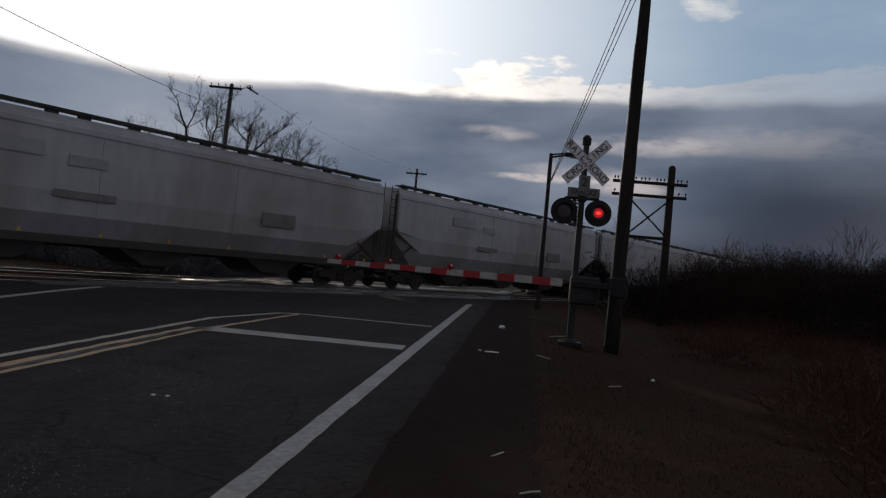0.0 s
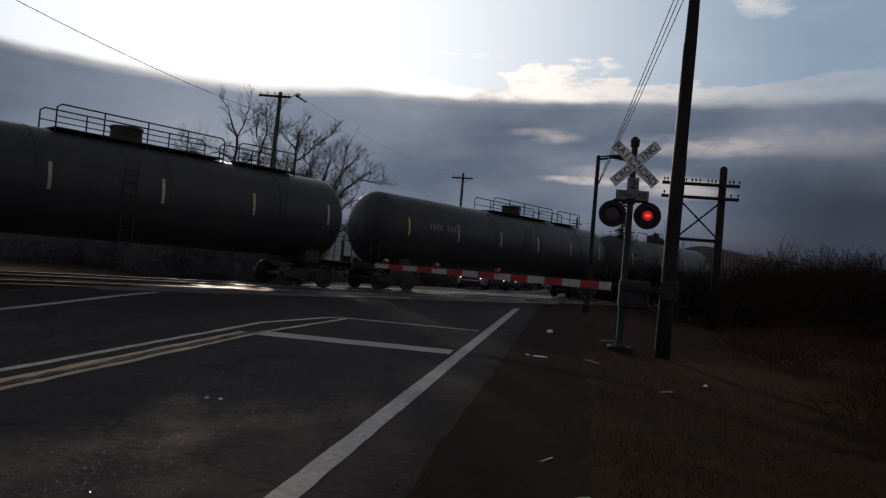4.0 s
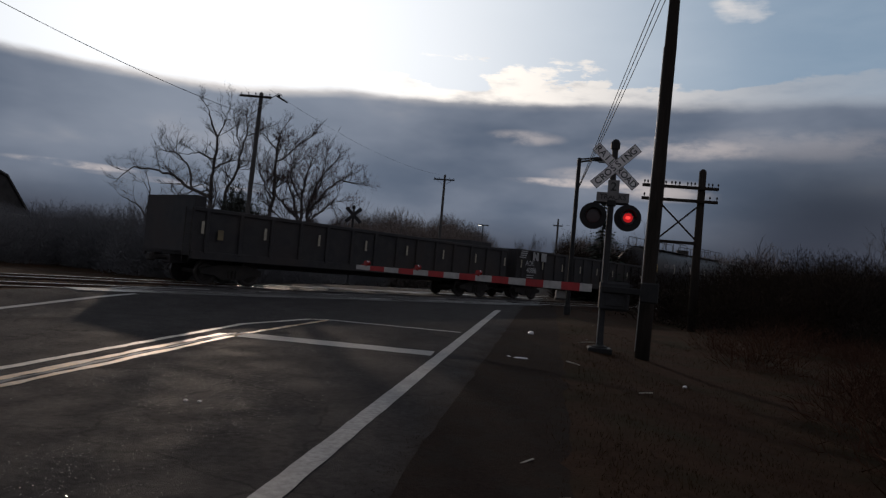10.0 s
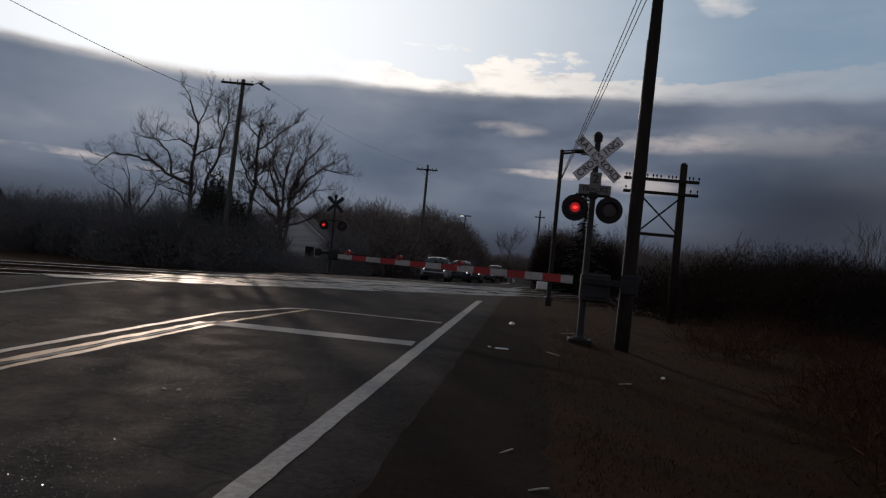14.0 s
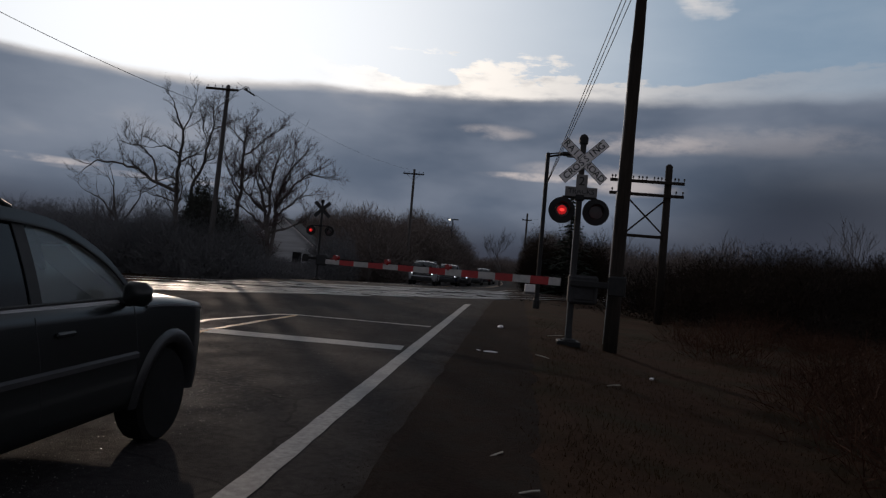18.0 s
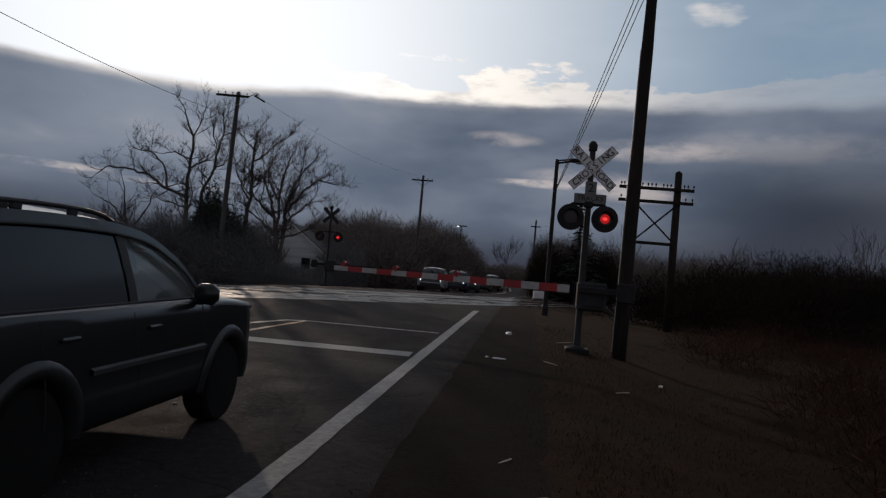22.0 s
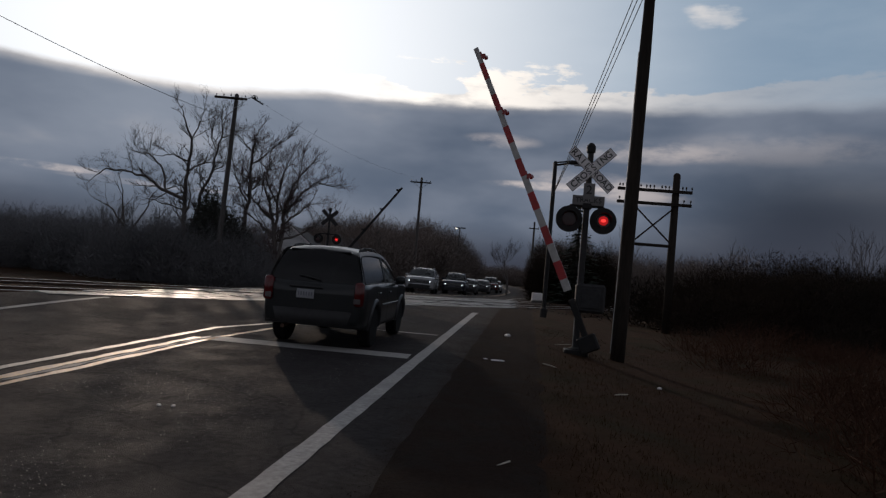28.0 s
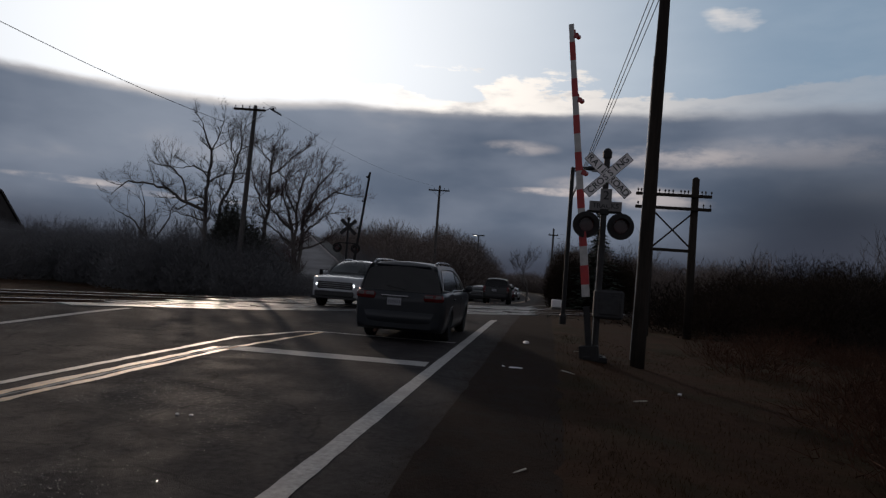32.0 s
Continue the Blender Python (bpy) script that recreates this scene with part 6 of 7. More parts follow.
    if lit:
        bm = bmesh.new()
        box(bm, 0, fo + 0.105, 0.50, d["w"] * 0.74, 0.05, 0.20, 0.03)
        part("lower_intake", bm, PLASTIC, c, "black lower air intake")
        bm = bmesh.new()
        box(bm, 0, fo + 0.09, 0.36, d["w"] * 0.86, 0.06, 0.09, 0.02)
        part("front_valance", bm, PLASTIC, c)
    px = d.get("plate_x", 0.0)
    bm = bmesh.new()
    box(bm, px, back - 0.085, d["plate_z"], 0.31, 0.016, 0.155, 0.004)
    pl = part("number_plate", bm, PLATE, c, "pale number plate")
    bm = bmesh.new()
    for k in range(6):
        box(bm, px - 0.115 + k * 0.046, back - 0.094, d["plate_z"], 0.026, 0.003, 0.065)
    part("plate_bar", bm, PLATE_BAR, pl, "dim bars in place of characters")
    bm = bmesh.new()
    box(bm, px, back - 0.08, d["plate_z"] + 0.12, 0.6, 0.03, 0.035, 0.012)
    part("tailgate_handle", bm, CHROME if d.get("chrome") else PLASTIC, c)
    bm = bmesh.new()
    tube(bm, (-0.5, back - 0.02, low - 0.02), (-0.5, back + 0.5, low + 0.02), 0.035)
    part("exhaust_pipe", bm, RUST, c)
    zr = belt + 0.06
    bm = bmesh.new()
    tube(bm, (0.10, rear - 0.10, zr), (-0.30, rear - 0.075 + (zr + 0.06 - belt) * 0.05, zr + 0.06), 0.010, n=5)
    part("rear_wiper", bm, PLASTIC, c)
    # cabin
    bm = bmesh.new()
    box(bm, 0, cowl - 0.28, belt - 0.06, 2 * W - 0.3, 0.45, 0.12, 0.05)
    part("dashboard", bm, SEAT, c)
    bm = bmesh.new()
    lathe(bm, [(0.17, -0.012), (0.19, 0.0), (0.17, 0.012)], "Y", 18, (-0.36, cowl - 0.58, belt + 0.02))
    part("steering_wheel", bm, SEAT, c)
    for x, y in ((-0.37, cowl - 1.35), (0.37, cowl - 1.35), (-0.38, cowl - 2.25), (0.38, cowl - 2.25)):
        if y < back + 0.5:
            continue
        bm = bmesh.new()
        box(bm, x, y, belt + 0.06, 0.46, 0.16, 0.30, 0.06, Matrix.Rotation(radians(12), 4, "X"))
        box(bm, x, y - 0.09, belt + 0.32, 0.26, 0.09, 0.17, 0.04)
        part("seat", bm, SEAT, c)
    return c


SUV_D = dict(w=1.84, wb=2.69, fo=0.84, ro=0.96, belt=1.13, hood=1.09, cowl=-0.42, roof=1.74, r=0.365, low=0.36, roof0=-1.28, roof1=-3.28, dp=0.16, posts=(0.34, 0.70), tail=(0.17, 0.42, 0.98), plate_z=0.93, flare=True, tum=0.34, plate_x=-0.12)
VAN_D = dict(w=2.0, wb=3.0, fo=0.94, ro=1.22, belt=1.09, hood=1.00, cowl=0.05, roof=1.72, r=0.34, low=0.24, roof0=-1.15, roof1=-3.97, dp=0.10, posts=(0.30, 0.66), tail=(0.44, 0.16, 0.99), plate_z=0.88, chrome=True, tum=0.34, plate_x=-0.1, rake=0.12, wedge=0.075, rail_end=0.05, dslope=0.95)
WHITE_D = dict(w=1.99, wb=3.05, fo=1.0, ro=1.1, belt=1.16, hood=1.12, cowl=-0.42, roof=1.76, r=0.38, low=0.30, roof0=-1.28, roof1=-3.6, dp=0.2, posts=(0.33, 0.68), tail=(0.3, 0.2, 0.98), plate_z=0.8, chrome=True)
SEDAN_D = dict(w=1.82, wb=2.75, fo=0.95, ro=1.05, belt=0.96, hood=0.90, cowl=-0.40, roof=1.43, r=0.32, low=0.22, roof0=-1.30, roof1=-2.60, dp=0.22, posts=(0.40, 0.78), tail=(0.4, 0.14, 0.82), plate_z=0.7, rake=0.45)
PICKUP_D = dict(w=1.95, wb=2.9, fo=0.95, ro=1.0, belt=1.2, hood=1.14, cowl=-0.5, roof=1.80, r=0.38, low=0.36, roof0=-1.3, roof1=-3.3, dp=0.18, posts=(0.33, 0.68), tail=(0.2, 0.4, 1.0), plate_z=0.9)

suv = car("suv", "dark boxy four-wheel-drive car with black roof rails in the near lane", CAR_BLACK, SUV_D)
van = car("minivan", "dark grey minivan with chrome window trim and roof rails", VAN_GREY, VAN_D)
white_suv = car("suv", "white crossover waiting at the crossing with lit headlamps", CAR_WHITE, WHITE_D, lit=True)
queue = [car("suv", "dark blue crossover waiting behind the white crossover", CAR_BLUE, PICKUP_D, lit=True, group="waiting cars"),
         car("sedan", "dark grey sedan in the waiting line", CAR_SILVER, SEDAN_D, lit=True, rails=False, privacy=False, group="waiting cars"),
         car("sedan", "grey sedan in the waiting line", CAR_SILVER, SEDAN_D, lit=True, rails=False, privacy=False, group="waiting cars"),
         car("suv", "dark red crossover in the waiting line", CAR_RED, PICKUP_D, lit=True, group="waiting cars"),
         car("sedan", "white sedan at the end of the waiting line", CAR_WHITE, SEDAN_D, lit=True, rails=False, privacy=False, group="waiting cars")]

# ---- trees, brush, buildings ----


def tree_meshes(seed, height, spread, trunk_r, levels, mat_twig, low_fork=0.3, droop=0.0, stems=1):
    """A bare tree: tapered trunk and limbs in one list, fine twigs in another."""
    rnd = random.Random(seed)
    limbs, twigs = [], []

    def grow(p, d, length, r, level):
        seg = 4 if level < 3 else 3
        pts = [p]
        for i in range(seg):
            d = (d + Vector((rnd.uniform(-1, 1), rnd.uniform(-1, 1), rnd.uniform(-0.5, 0.7))) * (0.16 + 0.05 * level)).normalized()
            if level >= 1:
                d.z += 0.10 - droop
                d.normalize()
            pts.append(pts[-1] + d * (length / seg))
        r_end = r * (0.55 if level < levels else 0.3)
        for i in range(seg):
            ra, rb = r + (r_end - r) * i / seg, r + (r_end - r) * (i + 1) / seg
            (limbs if level < 4 else twigs).append((pts[i], pts[i + 1], ra, rb, level))
        if level >= levels:
            return
        kids = rnd.choice((2, 3, 3)) if level < 2 else rnd.choice((3, 4)) if level < 4 else rnd.choice((4, 5))
        for k in range(kids):
            t = rnd.uniform(low_fork if level == 0 else 0.25, 1.0) if k else 1.0
            i = min(seg - 1, int(t * seg))
            b = pts[i].lerp(pts[i + 1], t * seg - i)
            side = Vector((rnd.uniform(-1, 1), rnd.uniform(-1, 1), 0)).normalized()
            nd = (d * (0.75 if k else 1.1) + side * spread * rnd.uniform(0.6, 1.15) + Vector((0, 0, 0.25))).normalized()
            rr = (r + (r_end - r) * t) * (rnd.uniform(0.5, 0.72) if k else 0.85)
            grow(b, nd, length * rnd.uniform(0.62, 0.82), max(rr, 0.010), level + 1)

    for s in range(stems):
        off = Vector((rnd.uniform(-0.6, 0.6), rnd.uniform(-0.6, 0.6), 0)) * (stems > 1)
        lean = Vector((rnd.uniform(-0.35, 0.35), rnd.uniform(-0.35, 0.35), 1)) if stems > 1 else Vector((rnd.uniform(-0.08, 0.08), 0, 1))
        grow(off - Vector((0, 0, 0.2)), lean.normalized(), height * (0.36 if stems == 1 else 0.34), trunk_r, 0)
    return limbs, twigs


def fast_mesh(name, verts, faces, mat, parent=None):
    """Mesh from numpy arrays: verts (n, 3), faces (m, k)."""
    me = bpy.data.meshes.new(name)
    n, k = faces.shape
    me.vertices.add(len(verts))
    me.vertices.foreach_set("co", verts.astype("f").ravel())
    me.loops.add(n * k)
    me.loops.foreach_set("vertex_index", faces.astype("i").ravel())
    me.polygons.add(n)
    me.polygons.foreach_set("loop_start", np.arange(0, n * k, k, dtype="i"))
    me.materials.append(mat)
    me.update(calc_edges=True)
    me.validate()
    ob = new(name, me)
    if parent is not None:
        ob.parent = parent
    return ob


def bars(name, segs, mat, parent, thick=6):
    """One mesh of many tapered bars; thick wood has more sides than twigs."""
    A = np.array([tuple(s[0]) for s in segs])
    B = np.array([tuple(s[1]) for s in segs])
    R = np.array([(s[2], s[3]) for s in segs])
    d = B - A
    d /= np.maximum(np.linalg.norm(d, axis=1, keepdims=True), 1e-6)
    ref = np.where(np.abs(d[:, 2:3]) < 0.9, np.array([[0, 0, 1.0]]), np.array([[1.0, 0, 0]]))
    u = np.cross(d, ref)
    u /= np.linalg.norm(u, axis=1, keepdims=True)
    w = np.cross(d, u)
    n = thick
    ang = np.arange(n) * 2 * math.pi / n
    ring = np.cos(ang)[None, :, None] * u[:, None, :] + np.sin(ang)[None, :, None] * w[:, None, :]
    V = np.concatenate([A[:, None] + ring * R[:, 0, None, None], B[:, None] + ring * R[:, 1, None, None]], axis=1)
    i = np.arange(n)
    quad = np.stack([i, (i + 1) % n, n + (i + 1) % n, n + i], axis=1)
    F = (np.arange(len(A)) * 2 * n)[:, None, None] + quad[None]
    return fast_mesh(name, V.reshape(-1, 3), F.reshape(-1, 4), mat, parent)


def bare_tree(m, seed, label, height=11, spread=0.75, trunk_r=0.26, levels=5, mat=None, **kw):
    t = thing("bare_tree", m, label, "tree", "bare trees")
    limbs, twigs = tree_meshes(seed, height, spread, trunk_r, levels, mat, **kw)
    top = max(s[1].z for s in limbs + twigs)
    k = height / top
    def scaled(v):
        return [(a * k, b * k, r1, r2, lv) for a, b, r1, r2, lv in v]
    bars("trunk", scaled(limbs), BARK, t, 7)
    bars("crown", scaled(twigs), mat or TWIG, t, 3)
    return t


def limbed_tree(m, seed, label, limbs, mat=None, sprout=0.42, thin=0.95, reach=1.7):
    """A bare tree grown from hand-set main limbs: each a list of (x, y, z) with its foot and tip radius; smaller wood sprouts by chance."""
    t = thing("bare_tree", m, label, "tree", "bare trees")
    rnd = random.Random(seed)
    wood, twigs = [], []

    def shoot(p, d, length, r, level):
        seg = 3
        pts = [p]
        for _ in range(seg):
            d = (d + Vector((rnd.gauss(0, 1), rnd.gauss(0, 1), rnd.gauss(0.35, 0.7))) * 0.15).normalized()
            pts.append(pts[-1] + d * length / seg)
        for k in range(seg):
            (wood if level < 2 else twigs).append((pts[k], pts[k + 1], r * (1 - 0.25 * k), r * (0.75 - 0.25 * k) + 0.002, 2 + level))
        if level >= 3:
            return
        for _ in range(rnd.choice((3, 4, 4) if level < 2 else (3, 4))):
            u = rnd.uniform(0.2, 1.0) * seg
            k = min(seg - 1, int(u))
            b = pts[k].lerp(pts[k + 1], u - k)
            nd = (d + Vector((rnd.gauss(0, 1), rnd.gauss(0, 1), rnd.gauss(0.25, 0.6))) * 0.62).normalized()
            shoot(b, nd, length * rnd.uniform(0.5, 0.85), max(r * 0.5, 0.0045), level + 1)

    for pts, ra, rb in limbs:
        pts = [Vector(p) for p in pts]
        ra, rb = ra * thin, rb * thin
        fine = []
        for a, b in zip(pts, pts[1:]):
            for k in range(4):
                jit = Vector((rnd.uniform(-1, 1), rnd.uniform(-1, 1), rnd.uniform(-1, 1))) * 0.05 * (b - a).length
                fine.append(a.lerp(b, k / 4) + (jit if k else Vector()))
        fine.append(pts[-1])
        n = len(fine) - 1
        for k in range(n):
            wood.append((fine[k], fine[k + 1], ra + (rb - ra) * k / n, ra + (rb - ra) * (k + 1) / n, 0))
            if k < n * 0.25 and ra > 0.15:
                continue
            if rnd.random() < sprout:
                d = (fine[k + 1] - fine[k]).normalized()
                nd = (d * 0.6 + Vector((rnd.gauss(0, 1), rnd.gauss(0, 1), rnd.gauss(0.3, 0.5))) * 0.6).normalized()
                r = ra + (rb - ra) * k / n
                shoot(fine[k], nd, reach * rnd.uniform(0.6, 1.25), max(r * 0.5, 0.025), 0)
        shoot(fine[-1], (fine[-1] - fine[-2]).normalized(), reach * 0.8, max(rb * 0.9, 0.02), 0)
    bars("trunk", wood, BARK, t, 7)
    bars("crown", twigs, mat or TWIG, t, 3)
    return t


def thicket(name, spots, label, seed, density, mat, twig=0.6, wide=0.011):
    """Brush as rounded clumps of fine twigs over coarser stems, one mass; spots: (x, y, radius, height)."""
    rg = np.random.default_rng(seed)
    V = []
    for x, y, rad, h in spots:
        z0 = ground_z(x, y) - 0.1
        n = int(density * rad * (0.6 * rad + 0.4 * h) * 2.2)
        a = rg.uniform(0, 2 * math.pi, n)
        q = np.sqrt(rg.random(n))
        lump = 1 + 0.16 * np.sin(3 * a + x) + 0.10 * np.sin(7 * a + y)
        top = h * (0.25 + 0.75 * np.sqrt(np.maximum(0, 1 - (q / 1.02) ** 2))) * (1 + 0.10 * np.sin(5 * a + x * y))
        u = rg.random(n) ** 0.7
        P = np.stack([x + rad * lump * q * np.cos(a), y + rad * lump * q * np.sin(a), z0 + top * u * 0.93], axis=1)
        D = np.stack([np.cos(a) * q * 0.8, np.sin(a) * q * 0.8, np.full(n, 0.75)], axis=1) + rg.normal(0, 0.55, (n, 3))
        D /= np.linalg.norm(D, axis=1, keepdims=True)
        L = twig * rg.uniform(0.35, 1.1, n) * (0.5 + 0.12 * h)
        T = P + D * L[:, None]
        S = np.cross(D, rg.normal(0, 1, (n, 3)))
        S /= np.maximum(np.linalg.norm(S, axis=1, keepdims=True), 1e-4)
        S *= (wide * rg.uniform(0.6, 1.5, n) * (0.6 + 0.12 * h) * np.where(u < 0.72, 2.6, 1.0))[:, None]
        V.append(np.stack([P - S, P + S, T], axis=1).reshape(-1, 3))
    V = np.concatenate(V)
    ob = fast_mesh(name, V, np.arange(len(V)).reshape(-1, 3), mat)
    return tagged(ob, label, "brush", kind="stuff")


def spruce(m, height, label):
    t = thing("spruce_tree", m, label, "tree")
    rnd = random.Random(77)
    bm = bmesh.new()
    tube(bm, (0, 0, -0.2), (0, 0, height), 0.16, 0.02)
    part("trunk", bm, BARK, t)
    verts, faces = [], []
    z = 0.6
    while z < height:
        k = 1 - z / height
        for _ in range(7 + int(10 * k)):
            a = rnd.uniform(0, 2 * math.pi)
            L = (0.3 + 2.1 * k) * rnd.uniform(0.7, 1.1)
            o = Vector((math.cos(a), math.sin(a), 0))
            s = Vector((-o.y, o.x, 0))
            for j in range(6):
                t0 = (j + 0.5) / 6
                c = Vector((0, 0, z)) + o * L * t0 + Vector((0, 0, -0.30 * L * t0))
                w = 0.26 * (1.1 - t0) * rnd.uniform(0.7, 1.3)
                b = len(verts)
                for u, v in ((-1, -0.2), (0, 0.9), (1, -0.2)):
                    verts.append(tuple(c + s * w * u + o * L * 0.22 * v + Vector((0, 0, rnd.uniform(-0.1, 0.05)))))
                faces.append((b, b + 1, b + 2))
        z += height / 30
    raw("needles", verts, faces, NEEDLE, t)
    return t


def on_ground(x, y, yaw=0.0):
    return pose(x, y, ground_z(x, y), 0, 0, yaw)


SIDING = material("pale_siding", (0.66, 0.67, 0.68), (0.56, 0.57, 0.58), rough=0.7, scale=2, stretch=(0.3, 0.3, 6), c3=(0.28, 0.28, 0.28))
ROOF_DARK = material("dark_shingles", (0.040, 0.038, 0.038), (0.058, 0.054, 0.052), rough=0.85, scale=8, bump=0.4)
WINDOW_DARK = material("window_dark", (0.015, 0.017, 0.02), rough=0.08)


def barn(m):
    b = thing("barn", m, "pale-walled barn with a dark gambrel roof beyond the tracks", "barn")
    prof = [(-6.0, 0), (6.0, 0), (6.0, 4.1), (3.6, 8.0), (0, 9.9), (-3.6, 8.0), (-6.0, 4.1)]
    bm = bmesh.new()
    prism(bm, prof, 0, 16, "Y")
    part("wall", bm, SIDING, b)
    for s in (-1, 1):
        for (x0, z0), (x1, z1) in (((6.25, 3.95), (3.7, 8.12)), ((3.75, 8.08), (0, 10.05))):
            bm = bmesh.new()
            d = Vector((x1 - x0, z1 - z0)).normalized()
            nx, nz = d.y * 0.12, -d.x * 0.12
            prism(bm, [(s * x0, z0), (s * x1, z1), (s * (x1 + nx), z1 + nz + 0.12), (s * (x0 + nx), z0 + nz + 0.12)], -0.4, 16.4, "Y")
            part("roof_slope", bm, ROOF_DARK, b)
    bm = bmesh.new()
    prism(bm, [(-6.0, 4.1), (6.0, 4.1), (3.6, 8.0), (0, 9.88), (-3.6, 8.0)], -0.05, 0.02, "Y")
    part("gable_cladding", bm, ROOF_DARK, b, "dark shingled gable end")
    for x in (-3.0, 3.3):
        bm = bmesh.new()
        box(bm, x, -0.03, 2.0, 0.9, 0.08, 1.1, 0.02)
        part("window", bm, WINDOW_DARK, b)
    bm = bmesh.new()
    box(bm, 0, -0.05, 1.5, 2.8, 0.1, 3.0, 0.03)
    part("barn_door", bm, SIDING, b)
    return b


def house(m):
    h = thing("house", m, "small pale house with a dark gabled roof behind bare trees", "house")
    bm = bmesh.new()
    prism(bm, [(-3.4, 0), (3.4, 0), (3.4, 2.7), (0, 5.4), (-3.4, 2.7)], 0, 9, "Y")
    part("wall", bm, SIDING, h)
    for s in (-1, 1):
        bm = bmesh.new()
        prism(bm, [(s * 3.8, 2.42), (0, 5.45), (0, 5.65), (s * 3.85, 2.6)], -0.35, 9.35, "Y")
        part("roof_slope", bm, ROOF_DARK, h)
        bm = bmesh.new()
        prism(bm, [(s * 3.8, 2.36), (0, 5.39), (0, 5.56), (s * 3.8, 2.55)], -0.42, -0.34, "Y")
        part("bargeboard", bm, SIGN_WHITE, h)
    for x in (-1.6, 1.6):
        bm = bmesh.new()
        box(bm, x, -0.02, 1.6, 0.9, 0.06, 1.2, 0.02)
        w = part("window", bm, WINDOW_DARK, h)
        bm = bmesh.new()
        box(bm, x, -0.05, 0.96, 1.1, 0.1, 0.08, 0.01)
        part("sill", bm, SIGN_WHITE, w)
    return h


def treeline(x, y):
    """Height of the woods' crowns: low by the barn, higher by the trees, sinking to the road's end."""
    slope = np.interp(x / y, (-0.80, -0.74, -0.68, -0.59, -0.53, -0.44, -0.33, -0.25, -0.20, -0.13, -0.08, -0.03, 0.0, 0.08, 0.18, 0.26, 0.31, 0.43, 0.9), (0.050, 0.064, 0.054, 0.078, 0.068, 0.060, 0.060, 0.080, 0.082, 0.078, 0.060, 0.028, 0.062, 0.062, 0.054, 0.067, 0.078, 0.074, 0.080))
    return float(1.65 + slope * y - ground_z(x, y))


